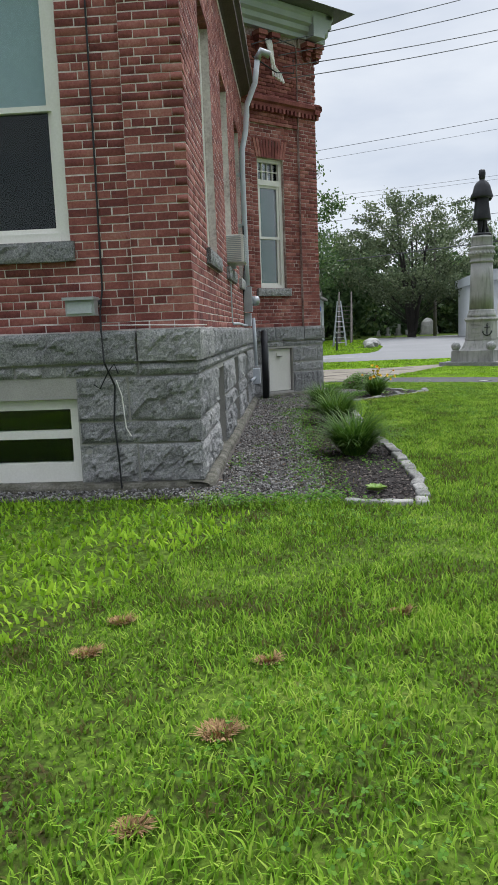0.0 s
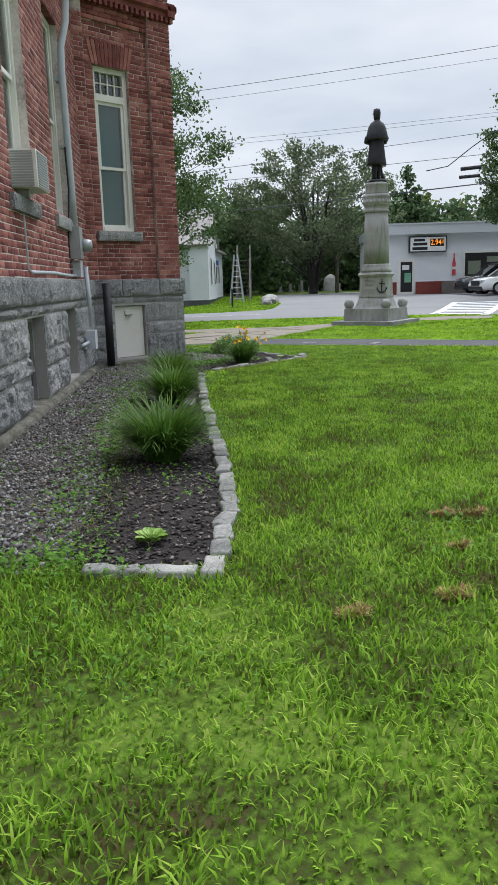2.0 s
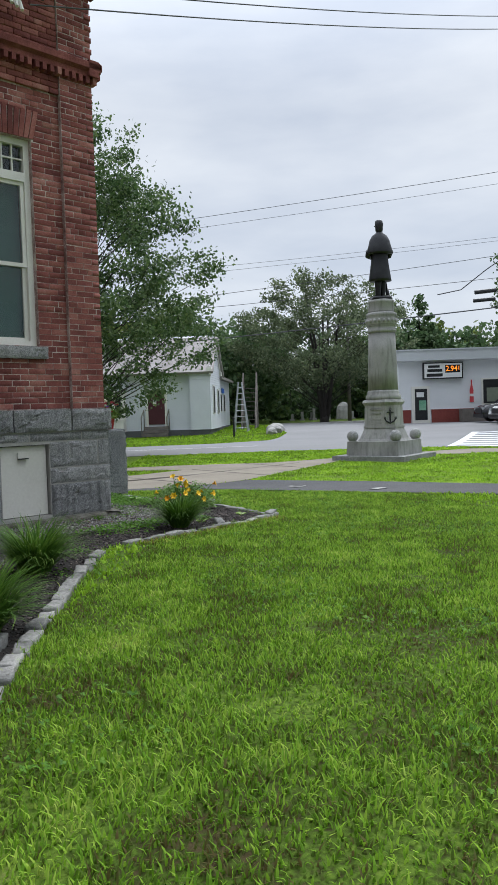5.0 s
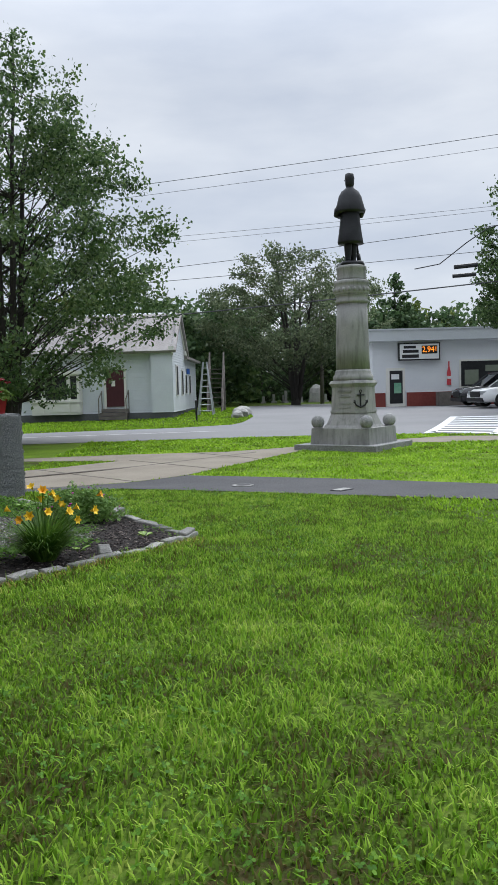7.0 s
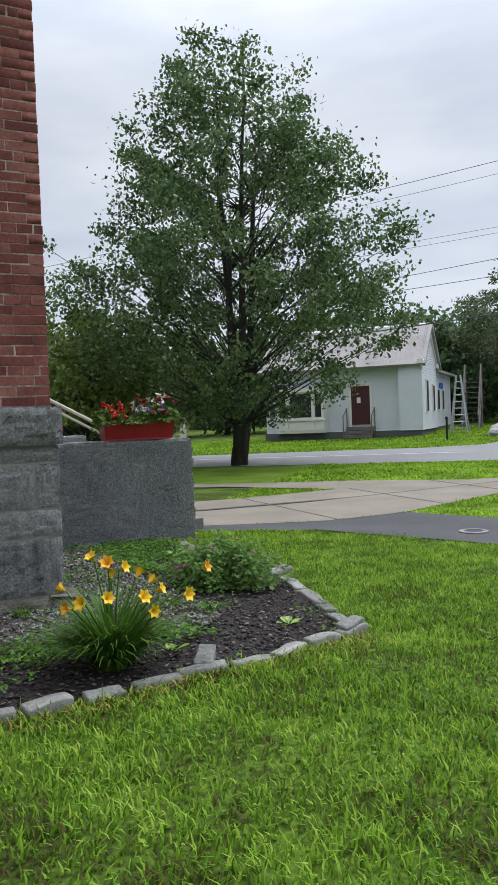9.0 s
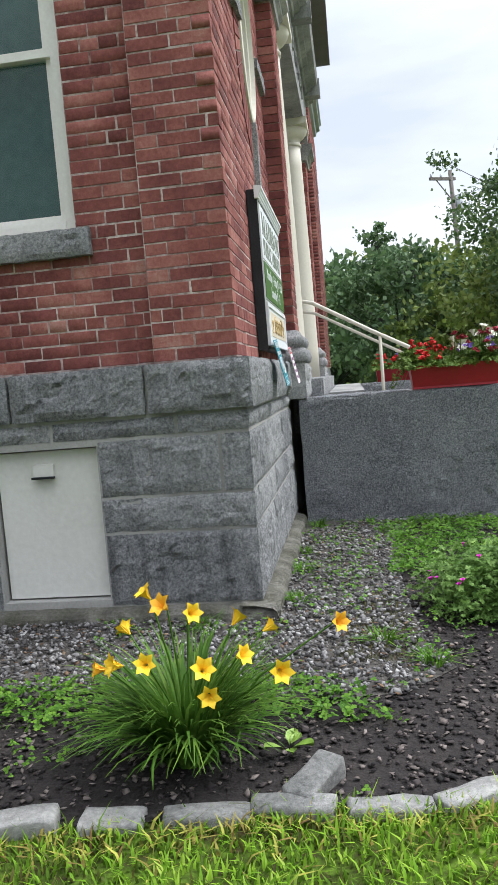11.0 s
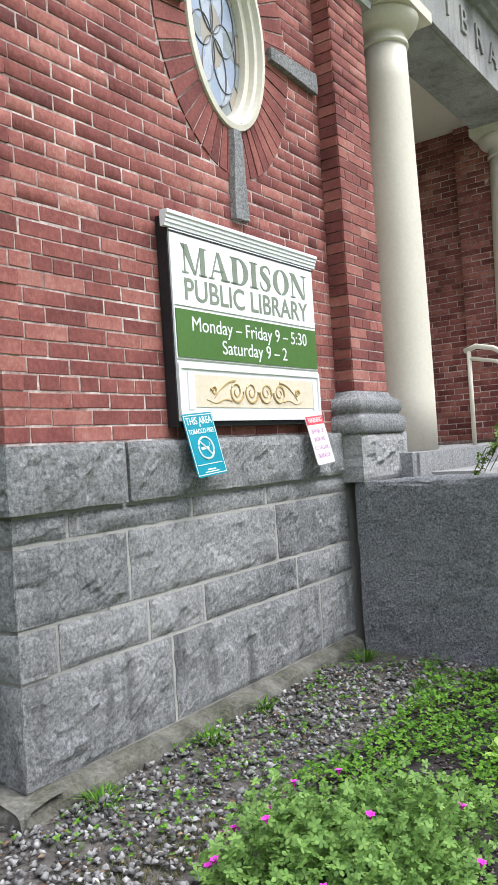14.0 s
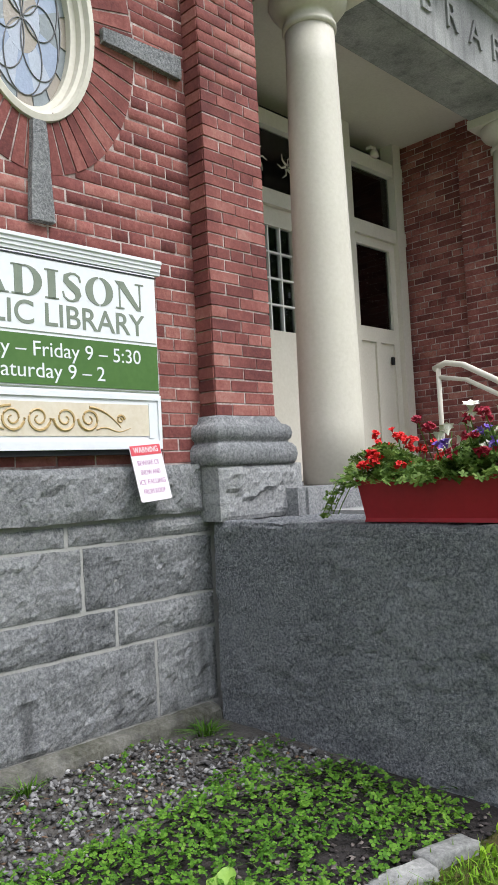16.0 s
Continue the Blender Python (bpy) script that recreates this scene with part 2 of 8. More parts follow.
# ---- mesh helpers ----
def mesh_object(name, verts, faces, material, parent=None, smooth=False):
    me = bpy.data.meshes.new(name)
    me.from_pydata([tuple(v) for v in verts], [], [tuple(int(i) for i in f) for f in faces])
    if material:
        me.materials.append(material)
    if smooth:
        me.shade_smooth()
    ob = new(name, me)
    ob.parent = parent
    return ob


def fast_mesh(name, co, faces, material, parent=None, smooth=False):
    """co: (n, 3) array; faces: (m, k) array of one size."""
    me = bpy.data.meshes.new(name)
    co, faces = np.asarray(co, np.float32), np.asarray(faces, np.int32)
    k = faces.shape[1]
    me.vertices.add(len(co))
    me.vertices.foreach_set("co", co.ravel())
    me.loops.add(faces.size)
    me.loops.foreach_set("vertex_index", faces.ravel())
    me.polygons.add(len(faces))
    me.polygons.foreach_set("loop_start", np.arange(0, faces.size, k, dtype=np.int32))
    me.update(calc_edges=True)
    me.validate()
    me.materials.append(material)
    if smooth:
        me.shade_smooth()
    ob = new(name, me)
    ob.parent = parent
    return ob


def part(name, bm, material, parent=None, label="", smooth=False, bevel=0.0):
    if bevel:
        bmesh.ops.bevel(bm, geom=[e for e in bm.edges if e.is_manifold and e.calc_face_angle(0) > 0.5], offset=bevel, segments=2, profile=0.5, affect="EDGES", clamp_overlap=True)
    me = bpy.data.meshes.new(name)
    bmesh.ops.recalc_face_normals(bm, faces=bm.faces)
    bm.to_mesh(me)
    bm.free()
    me.materials.append(material)
    if smooth:
        me.shade_smooth()
    ob = new(name, me)
    ob.parent = parent
    return tagged(ob, label)


def thing(name, label, category, m=None, group="", kind=""):
    ob = new(name)
    ob.empty_display_size = 0.1
    if m is not None:
        ob.matrix_world = m
    return tagged(ob, label, category, group, kind)


def box(bm, x0, x1, y0, y1, z0, z1, m=None):
    vs = [bm.verts.new(v) for v in ((x0, y0, z0), (x1, y0, z0), (x1, y1, z0), (x0, y1, z0), (x0, y0, z1), (x1, y0, z1), (x1, y1, z1), (x0, y1, z1))]
    for f in ((0, 3, 2, 1), (4, 5, 6, 7), (0, 1, 5, 4), (1, 2, 6, 5), (2, 3, 7, 6), (3, 0, 4, 7)):
        bm.faces.new([vs[i] for i in f])
    if m is not None:
        bmesh.ops.transform(bm, matrix=m, verts=vs)
    return vs


def boxes(*dims):
    bm = bmesh.new()
    for d in dims:
        box(bm, *d)
    return bm


def lathe(profile, seg=32, cx=0.0, cy=0.0, bm=None, cap=True, square=0):
    """profile: (radius, z) from bottom to top."""
    bm = bm or bmesh.new()
    rings = []
    for r, z in profile:
        ring = []
        for i in range(seg):
            a = 2 * math.pi * (i + 0.5) / seg
            ring.append(bm.verts.new((cx + r * math.cos(a), cy + r * math.sin(a), z)))
        rings.append(ring)
    for a, b in zip(rings, rings[1:]):
        for i in range(seg):
            bm.faces.new((a[i], a[(i + 1) % seg], b[(i + 1) % seg], b[i]))
    if cap:
        bm.faces.new(rings[0][::-1])
        bm.faces.new(rings[-1])
    return bm


def tube(points, r, seg=8, bm=None, taper=None):
    bm = bm or bmesh.new()
    pts = [Vector(p) for p in points]
    rings = []
    for i, p in enumerate(pts):
        d = (pts[min(i + 1, len(pts) - 1)] - pts[max(i - 1, 0)]).normalized()
        side = d.cross(Vector((0, 0, 1)) if abs(d.z) < 0.95 else Vector((1, 0, 0))).normalized()
        up = side.cross(d)
        rr = r if taper is None else r + (taper - r) * i / (len(pts) - 1)
        rings.append([bm.verts.new(p + rr * (math.cos(a) * side + math.sin(a) * up)) for a in (2 * math.pi * k / seg for k in range(seg))])
    for a, b in zip(rings, rings[1:]):
        for k in range(seg):
            bm.faces.new((a[k], a[(k + 1) % seg], b[(k + 1) % seg], b[k]))
    bm.faces.new(rings[0][::-1])
    bm.faces.new(rings[-1])
    return bm


def prism(outline, z0, z1, bm=None):
    bm = bm or bmesh.new()
    lo, hi = [bm.verts.new((x, y, z0)) for x, y in outline], [bm.verts.new((x, y, z1)) for x, y in outline]
    n = len(lo)
    for i in range(n):
        bm.faces.new((lo[i], lo[(i + 1) % n], hi[(i + 1) % n], hi[i]))
    bm.faces.new(lo[::-1])
    bm.faces.new(hi)
    return bm


def profile_run(profile, x0, x1, bm=None):
    """A moulding: (y, z) outline run along x."""
    bm = bm or bmesh.new()
    a, b = [bm.verts.new((x0, y, z)) for y, z in profile], [bm.verts.new((x1, y, z)) for y, z in profile]
    n = len(a)
    for i in range(n):
        bm.faces.new((a[i], a[(i + 1) % n], b[(i + 1) % n], b[i]))
    bm.faces.new(a[::-1])
    bm.faces.new(b)
    return bm


def text_mesh(body, size, material, parent, m, depth=0.002, align="CENTER", width=None, name="letter", bold=0.0):
    """A line of lettering, each character a mesh of its own."""
    cu = bpy.data.curves.new(name, "FONT")
    cu.body, cu.size, cu.extrude, cu.align_x, cu.align_y, cu.offset = body, size, depth, align, "CENTER", bold
    tmp = bpy.data.objects.new(name, cu)
    scene.collection.objects.link(tmp)
    me = bpy.data.meshes.new_from_object(tmp.evaluated_get(bpy.context.evaluated_depsgraph_get()))
    bpy.data.objects.remove(tmp)
    weld = bmesh.new()
    weld.from_mesh(me)
    bmesh.ops.remove_doubles(weld, verts=weld.verts, dist=0.00002)
    weld.to_mesh(me)
    weld.free()
    co = np.array([v.co for v in me.vertices])
    if width:
        co[:, 0] *= width / (co[:, 0].max() - co[:, 0].min())
    group_of = list(range(len(co)))

    def root(i):
        while group_of[i] != i:
            group_of[i] = group_of[group_of[i]]
            i = group_of[i]
        return i

    for poly in me.polygons:
        for v in poly.vertices[1:]:
            group_of[root(v)] = root(poly.vertices[0])
    islands = {}
    for i in range(len(co)):
        islands.setdefault(root(i), []).append(i)
    spans = sorted(([co[v, 0].min(), co[v, 0].max(), v] for v in islands.values()), key=lambda q: q[0] - q[1])
    letters = []
    for lo, hi, v in spans:
        home = next((q for q in letters if q[0] - 0.001 <= (lo + hi) / 2 <= q[1] + 0.001), None)
        if home:
            home[2] += v
        else:
            letters.append([lo, hi, list(v)])
    for lo, hi, v in sorted(letters, key=lambda q: q[0]):
        at = {k: i for i, k in enumerate(v)}
        ob = mesh_object(name, [co[k] for k in v], [[at[k] for k in poly.vertices] for poly in me.polygons if poly.vertices[0] in at], material, parent)
        ob.matrix_local = m


def inside(px, py, poly):
    """Which of the points lie in the outline."""
    res = np.zeros(len(px), bool)
    n = len(poly)
    for i in range(n):
        (x0, y0), (x1, y1) = poly[i], poly[(i + 1) % n]
        if y0 == y1:
            continue
        res ^= ((y0 > py) != (y1 > py)) & (px < (x1 - x0) * (py - y0) / (y1 - y0) + x0)
    return res


def gz(x, y):
    """Height of the ground."""
    s = np.clip((np.asarray(x, float) + 1.0) / 6.0, 0, 1)
    far = np.clip((np.asarray(x, float) - 18) / 16, 0, 1)
    return -0.085 - 0.15 * s * s * (3 - 2 * s) + 0.33 * far * far * (3 - 2 * far)


# ---- plan: the tower stands square to the axes with its corner at 0, 0; the wing is turned by 42 degrees ----
U, N, O = np.array((0.669, 0.743)), np.array((0.743, -0.669)), np.array((-7.198, -6.008))


def wing(u, n):
    p = O + u * U + n * N
    return float(p[0]), float(p[1])


def wall_pose(x, y, dx, dy):
    """Local x runs along the wall to the right as seen from outside, local y into the wall."""
    return Matrix(((dx, -dy, 0, x), (dy, dx, 0, y), (0, 0, 1, 0), (0, 0, 0, 1)))


M_HATCH = wall_pose(0, 0, 1, 0)
M_FRONT = wall_pose(0, 0, 0, 1)
M_SIDE = wall_pose(float(O[0]), float(O[1]), float(U[0]), float(U[1]))
M_END = wall_pose(float(O[0]), float(O[1]), float(N[0]), float(N[1]))
COURSE, BRICK_H, JOINT = 0.067, 0.0585, 0.0085


# ---- large structure: walls ----
def slab(name, m, x0, x1, z0, z1, y0, y1, holes, material, label, ovals=()):
    """A wall with openings that go through it."""
    xs = sorted({x0, x1, *(v for h in holes for v in h[:2] if x0 < v < x1)})
    zs = sorted({z0, z1, *(v for h in holes for v in h[2:] if z0 < v < z1)})
    for cx, cz, rx, rz in ovals:
        xs = sorted({*xs, *np.round(np.linspace(cx - rx, cx + rx, 15), 4)})
        zs = sorted({*zs, *np.round(np.linspace(cz - rz, cz + rz, 19), 4)})
    bm = bmesh.new()
    for a, b in zip(xs, xs[1:]):
        run = None
        for c, d in list(zip(zs, zs[1:])) + [(None, None)]:
            free = c is not None and not any(h[0] < (a + b) / 2 < h[1] and h[2] < (c + d) / 2 < h[3] for h in holes)
            if free:
                free = not any(((a + b) / 2 - o[0]) ** 2 / o[2] ** 2 + ((c + d) / 2 - o[1]) ** 2 / o[3] ** 2 < 1.0 for o in ovals)
            if free:
                run = (run[0], d) if run else (c, d)
            elif run:
                box(bm, a, b, y0, y1, *run)
                run = None
    ob = part(name, bm, material)
    ob.matrix_world = m
    return tagged(ob, label, "wall", kind="structure")


_brick_meshes = []


def brick_template(length, height=BRICK_H):
    c = 0.0022
    h, w = height / 2, length / 2
    v = [(-w, 0.096, -h), (w, 0.096, -h), (w, 0.096, h), (-w, 0.096, h), (-w, 0.0046, -h), (w, 0.0046, -h), (w, 0.0046, h), (-w, 0.0046, h),
         (-w + c, 0.0027, -h + c), (w - c, 0.0027, -h + c), (w - c, 0.0027, h - c), (-w + c, 0.0027, h - c)]
    f = [(8, 9, 10, 11)]
    for i in range(4):
        j = (i + 1) % 4
        f += [(4 + i, 4 + j, 8 + j, 8 + i), (i, j, 4 + j, 4 + i)]
    return np.array(v), np.array(f)


def shared_brick(k):
    while len(_brick_meshes) <= k:
        rr = random.Random(len(_brick_meshes))
        v, f = brick_template(0.2)
        v = v + np.array([[rr.uniform(-0.0012, 0.0012) for _ in range(3)] for _ in v])
        me = bpy.data.meshes.new("brick")
        me.from_pydata(v.tolist(), [], f.tolist())
        me.materials.append(m_brick_piece)
        _brick_meshes.append(me)
    return _brick_meshes[k]


def brick_field(wall, x0, x1, z0, z1, face, holes=(), ovals=(), near=None, ends=(0, 0), seed=1, limit=280):
    """Bricks in running bond with header courses; ends: parity of the courses that are held back at each end for the corner bond."""
    rr = random.Random(seed)
    co, fc, pieces = [], [], []
    row = int(round((z0 - 1.255) / COURSE))
    z = z0
    while z + BRICK_H * 0.6 < z1:
        zc = z + COURSE / 2
        header = row % 7 == 3
        step = 0.105 if header else 0.21
        a0 = x0 + (0.1 if ends[0] and row % 2 == ends[0] - 1 else 0)
        b0 = x1 - (0.1 if ends[1] and row % 2 == ends[1] - 1 else 0)
        gaps = [(h[0], h[1]) for h in holes if h[2] < zc < h[3]]
        for cx, cz, rx, rz in ovals:
            k = 1 - (zc - cz) ** 2 / rz ** 2
            if k > 0:
                gaps.append((cx - rx * k ** 0.5, cx + rx * k ** 0.5))
        spans, at = [], a0
        for g in sorted(gaps):
            if g[0] > at:
                spans.append((at, min(g[0], b0)))
            at = max(at, g[1])
        if at < b0:
            spans.append((at, b0))
        for s0, s1 in spans:
            x = x0 - 0.3 + (0.105 * (row % 2) if not header else 0.05)
            x += math.floor((s0 - x) / step) * step
            if x + step - s0 < 0.06:
                x += step
            first = True
            while x < s1 - 0.05:
                last = x + step > s1 - 0.055
                l, r = (s0 if first else x) + JOINT / 2, (s1 if last else x + step) - JOINT / 2
                if ends[0] and first and s0 == a0:
                    l = s0
                if ends[1] and last and s1 == b0:
                    r = s1
                first = False
                if r - l > 0.025:
                    jx, jy, jz = rr.uniform(-0.0025, 0.0025), rr.uniform(-0.0015, 0.0008), rr.uniform(-0.0022, 0.0022)
                    if near and near[0] <= (l + r) / 2 <= near[1] and near[2] <= zc <= near[3] and len(pieces) < limit:
                        pieces.append(((l + r) / 2 + jx, face + jy, zc + jz, (r - l) / 0.2))
                    else:
                        v, f = brick_template(r - l)
                        v = v + np.array((((l + r) / 2 + jx), face + jy, zc + jz)) + np.array([[rr.uniform(-0.0011, 0.0011) for _ in range(3)] for _ in v])
                        fc.append(f + 12 * len(co))
                        co.append(v)
                x += step
        z += COURSE
        row += 1
    if co:
        tagged(fast_mesh("bricks", np.concatenate(co), np.concatenate(fc), m_brick, wall), "weathered red bricks in running bond", kind="stuff")
    return [(wall, p) for p in pieces]


later_bricks = []


def chips(p, scale, off):
    """Broken facets: each cell of the stone's face tilts its own way."""
    q = p * scale + off
    near = noise.voronoi(q)[1][0]
    return (q - near).dot(noise.noise_vector(near * 3.7)) * 1.6 + 0.6 * noise.noise(near * 1.9)


def stone(wall, x0, x1, z0, z1, face, rough=0.03, seed=0, depth=0.14, name="stone", material=None, margin=0.009):
    """A rock-faced granite block, its face broken unevenly between drafted edges."""
    x0, x1, z0, z1 = x0 + margin, x1 - margin, z0 + margin, z1 - margin
    nx, nz = max(5, int((x1 - x0) / 0.024)), max(4, int((z1 - z0) / 0.024))
    off = Vector((seed * 7.31, seed * 3.17, seed * 1.93))
    bm = bmesh.new()
    grid = []
    for j in range(nz + 1):
        line = []
        for i in range(nx + 1):
            s, t = i / nx, j / nz
            x, z = x0 + (x1 - x0) * s, z0 + (z1 - z0) * t
            edge = min(1.0, min(s * (x1 - x0), (1 - s) * (x1 - x0), t * (z1 - z0), (1 - t) * (z1 - z0)) / 0.05)
            at = Vector((x, 0.0, z))
            nn = chips(at, 5.5, off) + 0.55 * chips(at, 14.0, off) + 0.22 * noise.noise(at * 45 + off)
            bulge = rough * (0.5 + 0.8 * nn) * edge ** 0.5
            jx = 0.006 * noise.noise(Vector((z * 20, x * 3, 1)) + off) if i in (0, nx) else 0
            jz = 0.006 * noise.noise(Vector((x * 15, z * 3, 5)) + off) if j in (0, nz) else 0
            line.append(bm.verts.new((x + jx, face - bulge + 0.012, z + jz)))
        grid.append(line)
    for j in range(nz):
        for i in range(nx):
            bm.faces.new((grid[j][i], grid[j][i + 1], grid[j + 1][i + 1], grid[j + 1][i]))
    rim = [grid[0][i] for i in range(nx + 1)] + [grid[j][nx] for j in range(1, nz + 1)] + [grid[nz][i] for i in range(nx - 1, -1, -1)] + [grid[j][0] for j in range(nz - 1, 0, -1)]
    back = [bm.verts.new((v.co.x, face + depth, v.co.z)) for v in rim]
    for i in range(len(rim)):
        j = (i + 1) % len(rim)
        bm.faces.new((rim[j], rim[i], back[i], back[j]))
    bm.faces.new(back)
    return part(name, bm, material or m_granite, wall)


def stone_courses(wall, x0, x1, levels, face, holes=(), seed=0, sizes=(0.45, 1.0), rough=0.03):
    rr = random.Random(seed)
    k = seed * 100
    for z0, z1 in zip(levels, levels[1:]):
        cuts = [x0]
        while cuts[-1] < x1 - sizes[0]:
            cuts.append(min(x1, cuts[-1] + rr.uniform(*sizes) * (0.8 if z1 - z0 < 0.25 else 1.0)))
        cuts[-1] = x1
        cuts = sorted({*cuts, *(v for h in holes if h[2] < (z0 + z1) / 2 < h[3] for v in h[:2] if x0 < v < x1)})
        for a, b in zip(cuts, cuts[1:]):
            if any(h[0] <= (a + b) / 2 <= h[1] and h[2] < (z0 + z1) / 2 < h[3] for h in holes) or b - a < 0.05:
                continue
            k += 1
            stone(wall, a, b, z0, z1, face, rough, k)


def ledge(wall, cuts, z0, z1, face, seed, back=0.16):
    for i, (a, b) in enumerate(zip(cuts, cuts[1:])):
        st = stone(wall, a, b, z0, z1, face, 0.027, seed + i, back, "ledge_stone")


LEDGE0, LEDGE1 = 0.985, 1.255
LEVELS = (-0.02, 0.31, 0.50, 0.875, 0.985)
TOWER_LEVELS = (-0.02, 0.375, 0.565, 0.875, 0.985)


def laid(wall, rows, face, seed, rough=0.022):
    """Courses with their own joints, from the bottom up; the lowest is washed with dark runs."""
    for k, (z0, z1, cuts) in enumerate(zip(TOWER_LEVELS, TOWER_LEVELS[1:], rows)):
        for i, (a, b) in enumerate(zip(cuts, cuts[1:])):
            stone(wall, a, b, z0, z1, face, rough, seed + 10 * k + i, material=m_granite_stained if k == 0 else None)


# tower face with the cellar hatch: origin at the corner, x to the right
HATCH = (-1.46, -0.86, 0.02, 0.845)
TWIN = (-1.52, -0.88, 1.99, 4.36)
wall_1 = slab("wall_1", M_HATCH, -2.4, -0.079, LEDGE1 - 0.3, 6.9, 0.125, 0.5, (TWIN,), m_mortar_red, "red brick tower wall above a granite base")
base_1 = slab("wall_2", M_HATCH, -2.4, -0.045, -0.4, LEDGE1 - 0.02, 0.045, 0.5, (HATCH,), m_joint, "rock-faced grey granite tower base with a hatch opening")
laid(base_1, ((-0.86, -0.14, -0.03), (-0.86, -0.03), (-0.86, -0.20, -0.03), (-1.86, -1.1, -0.42, -0.03)), 0.03, 300)
laid(base_1, ((-1.86, -1.46),) * 3, 0.03, 340)
ledge(base_1, (-1.86, -1.3, -0.56, 0.0), LEDGE0, LEDGE1, 0.0, 40)
later_bricks += brick_field(wall_1, -2.2, -0.50, LEDGE1, 4.95, 0.12, (TWIN, (-1.55, -0.85, 4.36, 4.70)), near=(-0.92, -0.5, 1.25, 2.4), seed=2, limit=80)
pil_1 = slab("wall_3", M_HATCH, -0.51, -0.079, LEDGE1 - 0.02, 6.4, 0.065, 0.2, (), m_mortar_red, "red brick corner pilaster")
later_bricks += brick_field(pil_1, -0.51, -0.07, LEDGE1, 6.4, 0.06, ends=(0, 1), near=(-0.6, 0, 1.25, 3.2), seed=3, limit=100)
pil_1b = slab("wall_4", M_HATCH, -2.2, -1.70, LEDGE1 - 0.02, 6.4, 0.065, 0.2, (), m_mortar_red, "red brick pilaster beside the wing")
later_bricks += brick_field(pil_1b, -2.2, -1.70, LEDGE1, 5.0, 0.06, seed=4)
later_bricks += brick_field(wall_1, -1.70, -0.51, 4.95, 6.4, 0.085, seed=5)
# flat arch over the tower window
for i in range(11):
    bm = bmesh.new()
    t = (i - 5) / 5
    a, b = -1.2 + (i - 5) * 0.063 - 0.028, -1.2 + (i - 5) * 0.063 + 0.028
    lean = 0.075 * t
    vs = [(a, 0.108, 4.365), (b, 0.108, 4.365), (b + lean, 0.108, 4.69), (a + lean, 0.108, 4.69)]
    f = [bm.verts.new(v) for v in vs] + [bm.verts.new((v[0], 0.17, v[2])) for v in vs]
    for q in ((0, 1, 2, 3), (1, 0, 4, 5), (2, 1, 5, 6), (3, 2, 6, 7), (0, 3, 7, 4)):
        bm.faces.new([f[k] for k in q])
    part("brick", bm, m_brick_piece, wall_1)

# tower front: origin at the corner, x along +y
RECESS = (3.02, 6.85, 1.08, 4.66)
OVAL = (1.61, 3.44, 0.33, 0.54)
OVAL2 = (8.69, 3.44, 0.33, 0.54)
FRONT_W = 14.5
wall_5 = slab("wall_5", M_FRONT, 0.068, FRONT_W, LEDGE1 - 0.3, 6.9, 0.075, 0.45, (RECESS,), m_mortar_red, "red brick entrance front with an oval window", (OVAL, OVAL2))
base_5 = slab("wall_6", M_FRONT, 0.045, FRONT_W, -0.4, LEDGE1 - 0.02, 0.045, 0.5, (RECESS,), m_joint, "rock-faced grey granite base of the front")
laid(base_5, ((0.03, 0.86, 2.15, 2.56), (0.03, 0.22, 0.72, 1.10, 1.92, 2.56), (0.03, 0.62, 1.74, 2.56), (0.03, 0.30, 1.05, 1.66, 2.56)), 0.03, 400)
stone_courses(base_5, 7.75, FRONT_W, TOWER_LEVELS, 0.03, (), 6, (0.5, 0.95), 0.024)
ledge(base_5, (0.0, 0.62, 2.49), LEDGE0, LEDGE1, 0.0, 60)
ledge(base_5, (7.81, 9.1, FRONT_W), LEDGE0, LEDGE1, 0.0, 66)
rings = [(o[0], o[1], o[2] + 0.27, o[3] + 0.25) for o in (OVAL, OVAL2)]
later_bricks += brick_field(wall_5, 0.06, 3.01, LEDGE1, 5.2, 0.07, ovals=rings[:1], ends=(2, 0), near=(0.0, 2.6, 1.25, 2.75), seed=7, limit=200)
later_bricks += brick_field(wall_5, 6.85, FRONT_W, LEDGE1, 5.2, 0.07, ovals=rings[1:], seed=8)
pil_5 = slab("wall_18", M_FRONT, 11.3, FRONT_W, LEDGE1 - 0.02, 6.4, -0.02, 0.074, (), m_mortar_red, "red brick corner pilaster of the front")
later_bricks += brick_field(pil_5, 11.29, FRONT_W, LEDGE1, 6.4, -0.025, seed=19)
later_bricks += brick_field(wall_5, 0.06, FRONT_W, 5.2, 6.4, 0.05, holes=((2.4, 7.9, 4, 5.6),), ends=(2, 0), seed=9)


